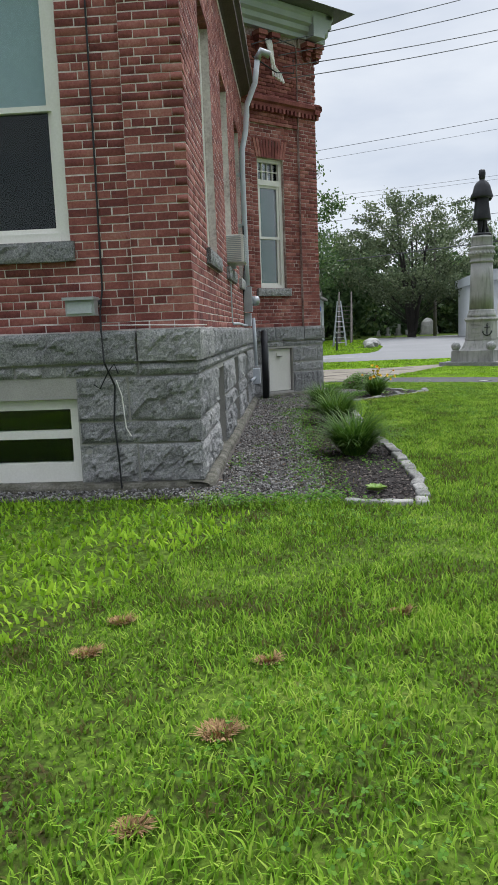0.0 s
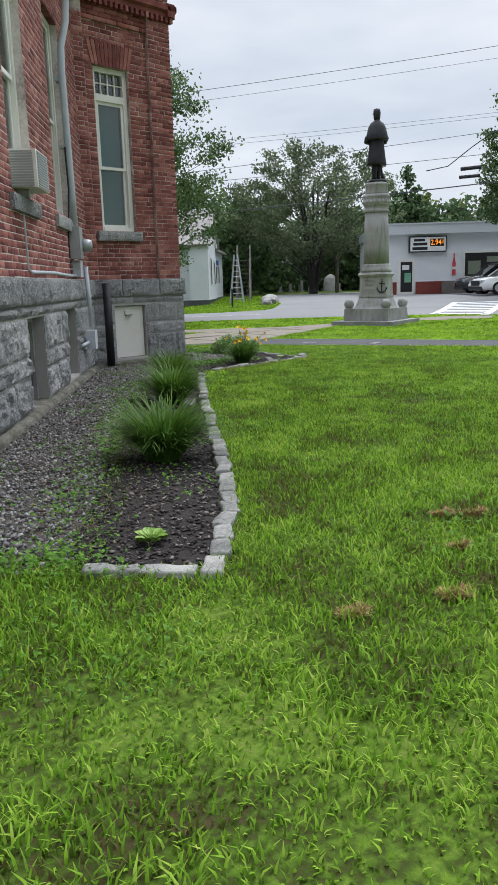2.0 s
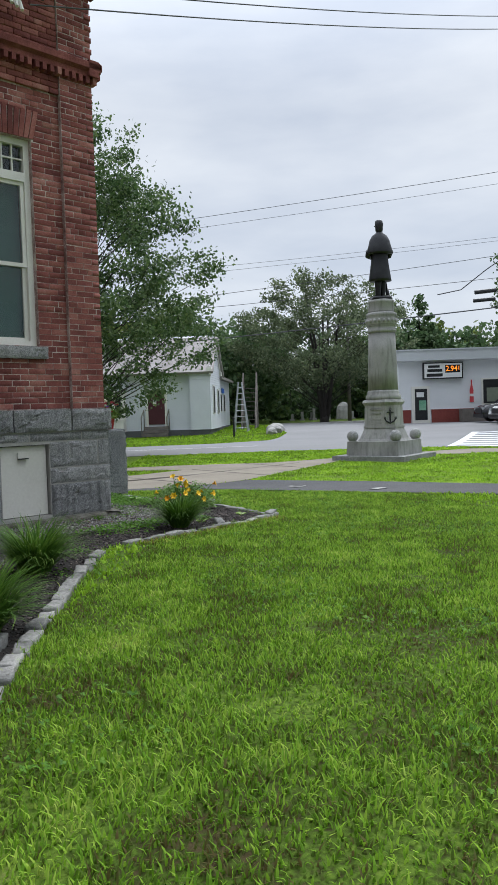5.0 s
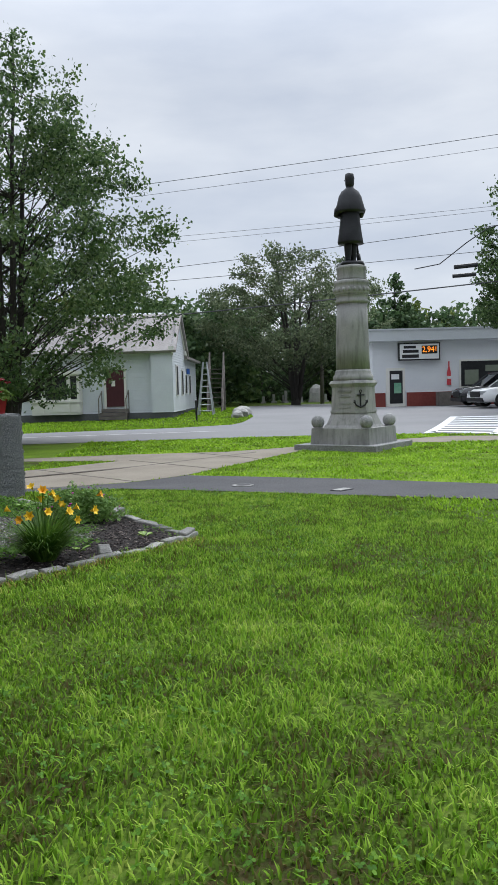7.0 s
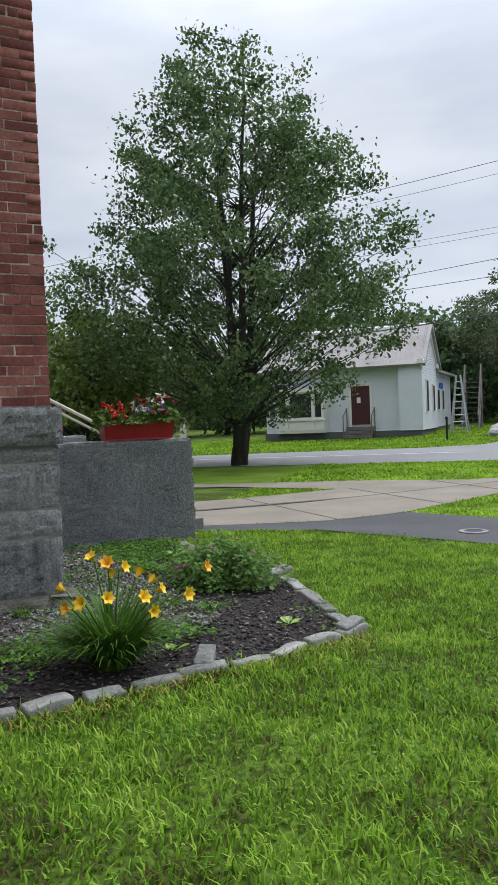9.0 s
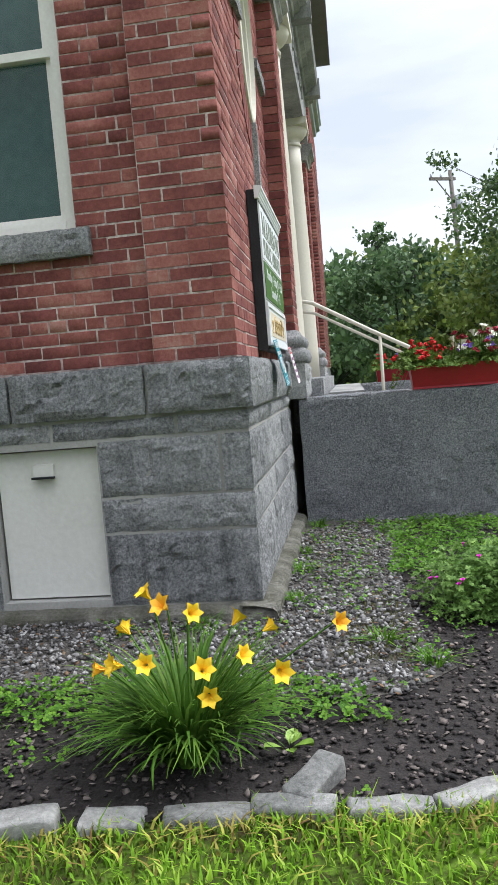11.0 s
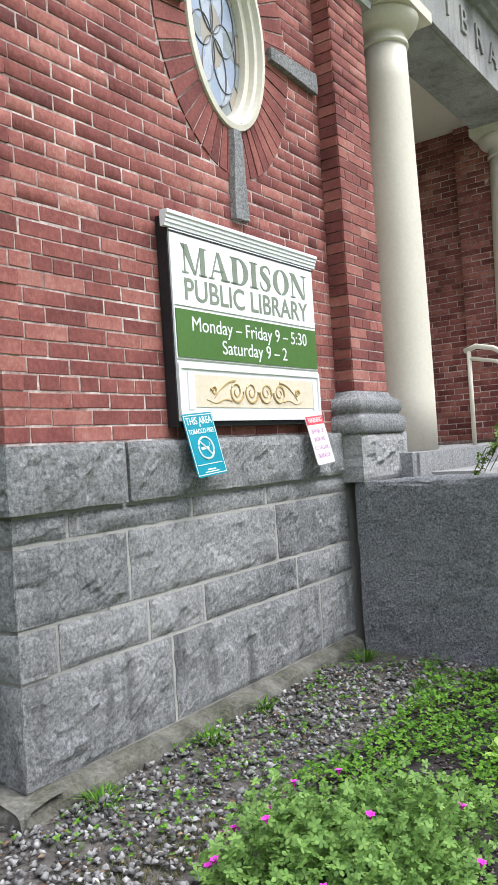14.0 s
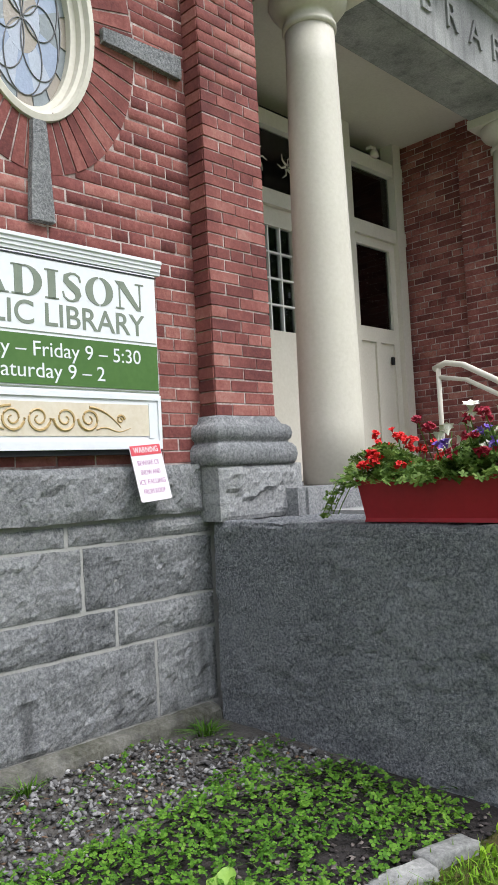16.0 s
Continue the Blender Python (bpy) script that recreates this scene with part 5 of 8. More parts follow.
text_mesh("PUBLIC LIBRARY", 0.150, m_sign_letters, sign, Matrix.Translation((cx, -0.0045, 1.945)) @ UPRIGHT, 0.0015, width=1.09, bold=0.0012)
text_mesh("Monday \u2013 Friday 9 \u2013 5:30", 0.098, m_sign_white, sign, Matrix.Translation((cx, -0.0095, 1.785)) @ UPRIGHT, 0.001, width=1.02)
text_mesh("Saturday 9 \u2013 2", 0.098, m_sign_white, sign, Matrix.Translation((cx + 0.005, -0.0095, 1.688)) @ UPRIGHT, 0.001, width=0.58)
panel = part("panel", boxes((SX0 + 0.12, SX1 - 0.09, -0.008, -0.003, 1.395, 1.55)), m_sign_tan, sign, "tan inset panel with painted scrolls")
for a, b in ((SX0 + 0.075, SX0 + 0.12), (SX1 - 0.09, SX1 - 0.06)):
    part("panel_rim", boxes((a, b, -0.011, -0.003, 1.385, 1.56)), m_sign_white, sign)
for sg in (-1, 1):
    for c0, rad, turns, start in ((0.068, 0.062, 1.7, math.pi), (0.195, 0.060, 1.7, math.pi), (0.375, 0.024, 1.3, 0.0)):
        pts = []
        for k in range(30):
            t = k / 29
            ang = start + turns * 2 * math.pi * t
            rr_ = rad * (1 - 0.82 * t)
            pts.append((cx + sg * (c0 + rr_ * math.cos(ang)), -0.0085, 1.475 + rr_ * math.sin(ang)))
        part("scroll", tube(pts, 0.0075, 5, taper=0.004), m_scroll, sign, "gold painted scroll")
    part("scroll", tube([(cx + sg * (0.20 + 0.025 * k), -0.0085, 1.53 - 0.0019 * k * k) for k in range(8)], 0.007, 5, taper=0.003), m_scroll, sign, "gold painted scroll")
    part("scroll", tube([(cx + sg * (0.235 + 0.022 * k), -0.0085, 1.425 + 0.010 * math.sin(k * 0.8)) for k in range(10)], 0.005, 5, taper=0.002), m_scroll, sign, "gold painted scroll")


def notice(name, x, w, h, label, face):
    """A thin card leaning on the ledge against the sign."""
    m = M_FRONT @ Matrix.Translation((x, -0.092, 1.072)) @ Matrix.Rotation(radians(-4), 4, "Y") @ Matrix.Rotation(radians(-12), 4, "X")
    o = thing(name, label, "notice", m)
    bm = prism([(-w / 2 + 0.008, 0), (w / 2 - 0.008, 0), (w / 2, 0.008), (w / 2, h - 0.008), (w / 2 - 0.008, h), (-w / 2 + 0.008, h), (-w / 2, h - 0.008), (-w / 2, 0.008)], -0.002, 0.002)
    part("card", bm, face, o).matrix_local = UPRIGHT
    return o


M_NOTICE = Matrix.Translation((0, -0.0035, 0)) @ UPRIGHT
nt = notice("tobacco_notice", 1.06, 0.215, 0.30, "teal tobacco-free notice propped on the granite ledge", m_teal)
part("border", boxes((-0.103, 0.103, -0.0032, -0.0021, 0.008, 0.011), (-0.103, 0.103, -0.0032, -0.0021, 0.289, 0.292), (-0.103, -0.1, -0.0032, -0.0021, 0.011, 0.289), (0.1, 0.103, -0.0032, -0.0021, 0.011, 0.289)), m_sign_white, nt)
text_mesh("THIS AREA", 0.05, m_sign_white, nt, Matrix.Translation((0, -0.0025, 0.262)) @ UPRIGHT, 0.0008, width=0.185)
text_mesh("TOBACCO-FREE", 0.032, m_sign_white, nt, Matrix.Translation((0, -0.0025, 0.212)) @ UPRIGHT, 0.0008, width=0.185)
text_mesh("IS", 0.016, m_sign_white, nt, Matrix.Translation((0, -0.0025, 0.238)) @ UPRIGHT, 0.0008)
bm = bmesh.new()
tube([(0.052 * math.cos(a * math.pi / 16), -0.003, 0.132 + 0.052 * math.sin(a * math.pi / 16)) for a in range(33)], 0.0045, 5, bm)
tube([(-0.037, -0.003, 0.169), (0.037, -0.003, 0.095)], 0.0045, 5, bm)
box(bm, -0.034, 0.022, -0.0035, -0.0022, 0.126, 0.137)
tube([(0.028, -0.003, 0.139), (0.034, -0.003, 0.15), (0.028, -0.003, 0.158)], 0.002, 4, bm)
part("no_smoking_symbol", bm, m_sign_white, nt)
part("small_print", boxes((-0.09, 0.09, -0.0032, -0.0022, 0.055, 0.058), (-0.03, 0.03, -0.0032, -0.0022, 0.028, 0.034), (-0.05, 0.05, -0.0032, -0.0022, 0.018, 0.022)), m_sign_white, nt)
nw = notice("warning_notice", 2.095, 0.19, 0.285, "pink and white warning notice leaning on the granite ledge", m_pale_pink)
part("header", boxes((-0.092, 0.092, -0.0035, -0.0021, 0.232, 0.282)), m_red_print, nw)
text_mesh("WARNING", 0.042, m_sign_white, nw, Matrix.Translation((0, -0.004, 0.257)) @ UPRIGHT, 0.0008, width=0.15)
for k, line in enumerate(("BEWARE OF", "SNOW AND", "ICE FALLING", "FROM ROOF")):
    text_mesh(line, 0.036, m_pink_print, nw, Matrix.Translation((0, -0.0026, 0.192 - 0.048 * k)) @ UPRIGHT, 0.0008, width=0.0125 * len(line) + 0.02)

# ---- cellar hatch ----
hatch = thing("cellar_hatch", "cream painted metal cellar hatch with a pull handle", "hatch", M_HATCH)
part("panel", boxes((-1.445, -0.875, 0.10, 0.14, 0.03, 0.835)), m_hatch, hatch, bevel=0.006)
part("reveal_board", boxes((-1.46, -0.86, 0.16, 0.18, 0.02, 0.845)), m_iron, hatch)
part("handle_plate", boxes((-1.235, -1.12, 0.075, 0.101, 0.69, 0.765)), m_hatch, hatch, bevel=0.005)
part("handle", boxes((-1.24, -1.115, 0.055, 0.078, 0.688, 0.700)), m_iron, hatch, "dark pull handle")

# ---- pipes, meter and fixtures on the wing ----
def side_thing(name, label, category):
    return thing(name, label, category, M_SIDE @ Matrix.Translation((0, -0.05, 0)))


o = side_thing("downpipe", "black cast iron downpipe in the corner of wing and tower", "pipe")
part("pipe", tube([(-1.74, -0.09, -0.1), (-1.74, -0.09, 1.20)], 0.062, 14), m_iron, o, smooth=True).matrix_parent_inverse = (M_SIDE.inverted() @ M_HATCH)
o = side_thing("service_conduit", "grey electrical service conduit climbing the brick wing wall", "conduit")
part("riser", tube([(6.72, 0.10, 1.95), (6.68, 0.10, 2.4), (6.58, 0.10, 3.8), (6.60, 0.09, 4.1), (6.70, 0.03, 4.4), (6.74, 0.0, 4.8), (6.75, -0.15, 5.15), (6.75, -0.2, 5.5)], 0.045, 12), m_pipe, o, smooth=True)
part("weather_head", tube([(6.75, -0.2, 5.5), (6.75, -0.26, 5.62), (6.78, -0.4, 5.56)], 0.06, 10), m_grey_metal, o, smooth=True)
part("drop_pipe", tube([(6.95, 0.03, 1.42), (6.98, 0.01, 0.6)], 0.03, 10), m_pipe, o, smooth=True)
part("junction_box", boxes((6.83, 7.06, -0.05, 0.07, 0.30, 0.56)), m_pipe, o, bevel=0.008)
part("elbow_pipe", tube([(6.83, 0.04, 0.4), (6.5, 0.08, 0.38)], 0.025, 8), m_pipe, o, smooth=True)
part("strap", boxes((6.60, 6.76, 0.12, 0.2, 2.9, 2.94)), m_grey_metal, o)
part("strap", boxes((6.58, 6.74, 0.12, 0.2, 3.7, 3.74)), m_grey_metal, o)
o = side_thing("electric_meter", "grey electric meter box with a round glass dial", "meter")
part("box", boxes((6.62, 6.86, 0.03, 0.2, 1.52, 1.93)), m_grey_metal, o, bevel=0.01)
dial = part("dial", lathe([(0.085, 0), (0.085, 0.05), (0.07, 0.11), (0.02, 0.12)], 20), m_grey_metal, o, smooth=True)
dial.matrix_local = Matrix.Translation((6.88, 0.03, 1.70)) @ Matrix.Rotation(radians(90), 4, "X")
part("lower_box", boxes((6.70, 6.92, 0.06, 0.2, 1.28, 1.50)), m_pipe, o, bevel=0.008)
part("wires", tube([(6.55, 0.17, 1.25), (6.50, 0.16, 1.7), (6.58, 0.12, 2.4), (6.52, 0.12, 2.9)], 0.012, 6), m_iron, o, "black cables beside the meter")
o = side_thing("wall_conduit", "pale grey conduit from air conditioner along the ledge", "conduit")
part("pipe", tube([(4.05, 0.1, 2.1), (4.05, 0.17, 2.0), (4.05, 0.17, 1.34), (4.2, 0.17, 1.31), (5.4, 0.17, 1.32), (6.5, 0.17, 1.30), (6.75, 0.12, 1.30)], 0.022, 8), m_pipe, o, smooth=True)
part("switch_box", boxes((4.0, 4.1, 0.08, 0.2, 2.02, 2.22)), m_grey_metal, o, bevel=0.006)
o = side_thing("air_conditioner", "boxy white window air conditioner with louvred grille", "air conditioner")
part("case", boxes((3.86, 4.40, -0.04, 0.32, 2.09, 2.44)), m_white, o, bevel=0.012)
for k in range(14):
    part("louvre", boxes((3.848, 3.858, -0.01, 0.26, 2.10 + 0.024 * k, 2.112 + 0.024 * k)), m_grey_metal, o)
for k in range(14):
    part("louvre", boxes((3.90, 4.36, -0.052, -0.041, 2.10 + 0.024 * k, 2.112 + 0.024 * k)), m_grey_metal, o)
# floodlight and cable on the end wall
o = thing("floodlight", "grey metal floodlight fixed low on the brick end wall", "light", M_END)
part("housing", boxes((-1.14, -0.90, 0.02, 0.14, 1.38, 1.51)), m_grey_metal, o, bevel=0.015)
part("hood", boxes((-1.15, -0.89, -0.03, 0.14, 1.505, 1.53)), m_grey_metal, o, bevel=0.006)
part("bracket", tube([(-0.96, 0.14, 1.45), (-0.90, 0.24, 1.50)], 0.018, 8), m_iron, o)
part("lens", boxes((-1.12, -0.92, 0.0, 0.02, 1.40, 1.49)), m_pipe, o)
o = thing("wall_cable", "black cable running down the brick corner of the wing", "cable", M_END)
part("cable", tube([(-0.86, 0.24, 5.1), (-0.87, 0.24, 3.0), (-0.88, 0.24, 1.6), (-0.90, 0.2, 1.42), (-0.86, 0.03, 1.27), (-0.84, -0.02, 1.0), (-0.78, 0.05, 0.8), (-0.8, 0.03, 0.5), (-0.78, 0.03, 0.2), (-0.77, 0.02, -0.06)], 0.008, 6), m_iron, o)
part("loose_end", tube([(-0.95, 0.02, 0.82), (-0.9, 0.03, 0.78), (-0.82, 0.02, 0.92), (-0.77, 0.03, 0.98), (-0.74, 0.03, 0.9)], 0.006, 6), m_iron, o)
part("white_wire", tube([(-0.9, 0.22, 1.3), (-0.55, 0.18, 1.29), (-0.2, 0.16, 1.275), (0.0, 0.1, 1.27)], 0.005, 6), m_white, o)
part("pale_wire", tube([(-0.76, 0.02, 0.85), (-0.72, 0.02, 0.72), (-0.70, 0.02, 0.45), (-0.66, 0.02, 0.38)], 0.005, 6), m_white, o)
# service cables and insulators by the tower
o = thing("service_drop", "torn white service bundle hanging from the tower wall", "cable")
bm = bmesh.new()
for k in range(5):
    tube([(-1.38 + 0.03 * k, -0.08, 6.35), (-1.34 + 0.02 * k, -0.16, 6.05 - 0.05 * k), (-1.3 + 0.05 * k, -0.14, 5.9 - 0.03 * k), (-1.33 + 0.06 * k, -0.2, 5.7 - 0.02 * k)], 0.022, 6, bm)
part("bundle", bm, m_white, o)
bm = bmesh.new()
tube([(-1.8, -0.2, 5.95), (-1.3, -0.25, 5.75), (-0.8, -0.15, 5.85), (-0.75, -0.1, 6.1)], 0.012, 6, bm)
tube([(-1.9, -0.3, 6.1), (-1.2, -0.1, 6.4), (-0.7, -0.1, 6.35)], 0.01, 6, bm)
part("loop", bm, m_iron, o)

# ---- monument ----
m_mon = mat("monument_granite", ((0.3, (0.15, 0.15, 0.145)), (0.5, (0.285, 0.285, 0.275)), (0.7, (0.43, 0.425, 0.41))), 1.6, 60, 0.8, 0.4, dist=0.004, grit=0.75, streak=0.35)
m_bronze = mat("bronze_dark", ((0.3, (0.016, 0.017, 0.019)), (0.7, (0.045, 0.046, 0.05))), 4, 50, 0.42, 0.25, metal=0.6)
MX, MY, MZ = 11.4, 4.2, -0.30
MROT = 55.0 - 45.0      # a corner looks towards the library


def square_course(bm, a, z0, z1, b=None, ch=0.0):
    b = a if b is None else b
    def ring(h, z):
        c = ch * h
        if not ch:
            return [(-h, -h, z), (h, -h, z), (h, h, z), (-h, h, z)]
        return [(-h + c, -h, z), (h - c, -h, z), (h, -h + c, z), (h, h - c, z), (h - c, h, z), (-h + c, h, z), (-h, h - c, z), (-h, -h + c, z)]
    lo, hi = [bm.verts.new(p) for p in ring(a, z0)], [bm.verts.new(p) for p in ring(b, z1)]
    n = len(lo)
    for i in range(n):
        bm.faces.new((lo[i], lo[(i + 1) % n], hi[(i + 1) % n], hi[i]))
    bm.faces.new(lo[::-1])
    bm.faces.new(hi)
    return bm


mon = thing("monument", "grey granite column monument with ball corners and bronze soldier on top", "monument", pose(MX, MY, MZ, 0, 0, MROT))
part("ground_slab", square_course(bmesh.new(), 1.03, -0.15, 0.19), m_granite, mon, "rough granite slab", bevel=0.015)
part("lower_step", square_course(bmesh.new(), 0.75, 0.19, 0.56, 0.73), m_mon, mon, bevel=0.01)
part("plinth", square_course(square_course(bmesh.new(), 0.60, 0.56, 0.62, 0.56, 0.35), 0.56, 0.62, 0.90, 0.45, 0.42), m_mon, mon, bevel=0.008)
die = part("die", square_course(square_course(bmesh.new(), 0.47, 0.90, 0.96, 0.47, 0.42), 0.45, 0.96, 1.50, 0.43, 0.42), m_mon, mon, bevel=0.006)
part("die_cap", square_course(square_course(bmesh.new(), 0.44, 1.50, 1.58, 0.49, 0.42), 0.49, 1.58, 1.65, 0.45, 0.42), m_mon, mon, bevel=0.006)
part("drum", lathe([(0.46, 1.65), (0.47, 1.70), (0.46, 1.76), (0.42, 1.80), (0.42, 1.85), (0.395, 1.90)], 40), m_mon, mon, smooth=True)
part("shaft", lathe([(0.393, 1.90), (0.385, 2.4), (0.37, 2.9), (0.352, 3.42)], 40), m_mon, mon, smooth=True)
part("necking", lathe([(0.352, 3.42), (0.385, 3.44), (0.39, 3.49), (0.36, 3.52), (0.365, 3.60), (0.39, 3.62)], 40), m_mon, mon, smooth=True)
part("capital", lathe([(0.385, 3.62), (0.40, 3.66), (0.40, 3.80), (0.385, 3.84), (0.41, 3.87), (0.41, 3.93), (0.36, 3.96)], 40), m_mon, mon, smooth=True)
for k in range(20):
    a = 2 * math.pi * k / 20
    part("boss", lathe([(0.02, -0.05), (0.04, -0.02), (0.04, 0.02), (0.015, 0.05)], 8), m_mon, mon, smooth=True).matrix_local = Matrix.Translation((0.40 * math.cos(a), 0.40 * math.sin(a), 3.73))
part("pedestal_drum", lathe([(0.345, 3.96), (0.34, 4.00), (0.335, 4.20), (0.35, 4.22), (0.35, 4.27), (0.30, 4.30)], 40), m_mon, mon, smooth=True)
for sx in (-1, 1):
    for sy in (-1, 1):
        ball = bmesh.new()
        bmesh.ops.create_icosphere(ball, subdivisions=3, radius=0.155)
        part("ball", ball, m_granite, mon, "rough granite cannonball", smooth=True).matrix_local = Matrix.Translation((sx * 0.62, sy * 0.62, 0.70))
        part("ball_seat", lathe([(0.13, 0.555), (0.10, 0.58), (0.08, 0.60)], 12, sx * 0.62, sy * 0.62), m_mon, mon)
# anchor on the chamfer that looks towards the library
anchor = bmesh.new()
tube([(0, 0, -0.17), (0, 0, 0.15)], 0.018, 8, anchor)
tube([(-0.09, 0, 0.09), (0.09, 0, 0.09)], 0.016, 8, anchor)
tube([(-0.15, 0, -0.06), (-0.11, 0, -0.14), (0, 0, -0.19), (0.11, 0, -0.14), (0.15, 0, -0.06)], 0.02, 8, anchor)
tube([(0.03 * math.cos(t * math.pi / 6), 0, 0.175 + 0.03 * math.sin(t * math.pi / 6)) for t in range(13)], 0.010, 6, anchor)
for sg in (-1, 1):
    tube([(sg * 0.12, 0, -0.05), (sg * 0.16, 0, -0.03), (sg * 0.165, 0, -0.09)], 0.014, 6, anchor)
part("anchor", anchor, m_iron, mon, "dark bronze anchor").matrix_local = Matrix.Rotation(radians(-45), 4, "Z") @ Matrix.Translation((0, -0.512, 1.22))
for k, (w_, z_) in enumerate(((0.34, 1.40), (0.26, 1.29), (0.30, 1.12), (0.30, 1.03))):
    part("inscription_bar", boxes((-w_ / 2, w_ / 2, -0.012, 0.0, z_ - 0.022, z_ + 0.022)), m_granite_smooth, mon).matrix_local = Matrix.Rotation(radians(-90), 4, "Z") @ Matrix.Translation((0, -0.442, 0))

# the soldier: one plain bronze figure in a caped greatcoat, seen from behind
def blob_loft(bm, rings, seg=18):
    """rings: (x, y, z, rx, ry, turn) stacked into a closed body."""
    rows = []
    for x, y, z, rx, ry, turn in rings:
        rows.append([bm.verts.new((x + rx * math.cos(a) * math.cos(turn) - ry * math.sin(a) * math.sin(turn), y + rx * math.cos(a) * math.sin(turn) + ry * math.sin(a) * math.cos(turn), z)) for a in (2 * math.pi * k / seg for k in range(seg))])
    for a, b in zip(rows, rows[1:]):
        for k in range(seg):
            bm.faces.new((a[k], a[(k + 1) % seg], b[(k + 1) % seg], b[k]))
    bm.faces.new(rows[0][::-1])
    bm.faces.new(rows[-1])


bm = bmesh.new()
square_course(bm, 0.27, 0.0, 0.09, 0.24, 0.3)
for sx, sy in ((-0.08, -0.04), (0.07, 0.05)):
    blob_loft(bm, [(sx, sy + 0.05, 0.09, 0.07, 0.15, 0), (sx, sy + 0.04, 0.15, 0.065, 0.12, 0), (sx, sy, 0.22, 0.075, 0.08, 0), (sx, sy, 0.42, 0.09, 0.09, 0), (sx * 0.9, sy, 0.62, 0.10, 0.10, 0)])
blob_loft(bm, [(0, 0, 0.50, 0.30, 0.25, 0), (0, 0, 0.56, 0.30, 0.25, 0), (0, 0, 0.75, 0.27, 0.22, 0), (0, 0, 1.0, 0.235, 0.19, 0), (0, 0, 1.20, 0.215, 0.165, 0), (0, 0, 1.3, 0.22, 0.17, 0)])
blob_loft(bm, [(0, 0, 1.22, 0.355, 0.25, 0), (0, 0, 1.26, 0.36, 0.255, 0), (0, 0, 1.42, 0.31, 0.22, 0), (0, 0, 1.58, 0.27, 0.18, 0), (0, 0, 1.70, 0.20, 0.14, 0), (0, 0, 1.76, 0.11, 0.10, 0), (0, 0, 1.80, 0.085, 0.085, 0)])
blob_loft(bm, [(0, 0.01, 1.78, 0.08, 0.09, 0), (0, 0.01, 1.86, 0.10, 0.115, 0), (0, 0.01, 1.95, 0.105, 0.12, 0), (0, 0.01, 2.0, 0.11, 0.125, 0), (0, 0.02, 2.06, 0.10, 0.12, 0), (0, 0.03, 2.10, 0.095, 0.11, 0), (0, 0.03, 2.12, 0.05, 0.06, 0)])
box(bm, -0.08, 0.08, 0.10, 0.20, 1.985, 2.0)
for sx in (-1, 1):
    tube([(sx * 0.30, 0.0, 1.30), (sx * 0.29, 0.12, 1.20), (sx * 0.12, 0.24, 1.18)], 0.075, 8, bm)
tube([(0.23, 0.12, 0.09), (0.20, 0.16, 0.5), (0.05, 0.24, 1.15), (0.0, 0.25, 1.45)], 0.032, 8, bm, 0.016)
tube([(0.235, 0.11, 0.09), (0.215, 0.14, 0.30)], 0.05, 8, bm)
for v in bm.verts:
    if 0.5 < v.co.z < 1.25:
        a = math.atan2(v.co.y, v.co.x)
        v.co.x += 0.012 * math.sin(a * 7) * math.cos(a)
        v.co.y += 0.012 * math.sin(a * 7) * math.sin(a)
figure = part("soldier_statue", bm, m_bronze, smooth=True)
figure.matrix_world = pose(MX, MY, MZ + 4.298, 0, 0, -37)
tagged(figure, "dark bronze soldier statue in a caped coat leaning on a rifle", "statue")


# ---- single bricks of the nearest stretches ----
def place_bricks():
    rr = random.Random(99)
    for wall, (x, y, z, k) in later_bricks:
        b = new("brick", shared_brick(rr.randrange(6)))
        b.parent = wall
        b.location, b.scale = (x, y, z), (k, 1, 1)


# ---- edging stones, gravel, mulch ----
def along(pts, step):
    out, carry = [], 0.0
    for (x0, y0), (x1, y1) in zip(pts, pts[1:]):
        L = math.hypot(x1 - x0, y1 - y0)
        d = carry
        while d < L:
            out.append((x0 + (x1 - x0) * d / L, y0 + (y1 - y0) * d / L, math.degrees(math.atan2(y1 - y0, x1 - x0))))
            d += step
        carry = d - L
    return out


def edging_mesh(seed, l, w, h):
    bm = bmesh.new()
    box(bm, -l / 2, l / 2, -w / 2, w / 2, -0.08, h)
    bmesh.ops.bevel(bm, geom=bm.edges[:], offset=0.014, segments=2, profile=0.6, affect="EDGES")
    bmesh.ops.subdivide_edges(bm, edges=[e for e in bm.edges if e.calc_length() > 0.06], cuts=2, use_grid_fill=True)
    for v in bm.verts:
        v.co += 0.010 * noise.noise_vector(v.co * 9 + Vector((seed * 3.3, 0, 0))) + 0.005 * noise.noise_vector(v.co * 30 + Vector((seed, 0, 0)))
    me = bpy.data.meshes.new("edging_stone")
    bm.to_mesh(me)
    bm.free()
    me.materials.append(m_edging)
    me.shade_smooth()
    return me


m_edging = mat("edging_granite", ((0.34, (0.08, 0.08, 0.076)), (0.46, (0.18, 0.18, 0.17)), (0.56, (0.29, 0.285, 0.27)), (0.68, (0.44, 0.43, 0.40))), 5, 50, 0.9, 0.9, per="object", var=0.06, dist=0.01, detail=8.0, grit=0.75)
rr = random.Random(5)
edge_meshes = [edging_mesh(k, 0.19 + 0.02 * (k % 3), 0.095, 0.022 + 0.014 * (k % 2)) for k in range(6)]
flat_meshes = [edging_mesh(20 + k, 0.25, 0.085, 0.022) for k in range(3)]
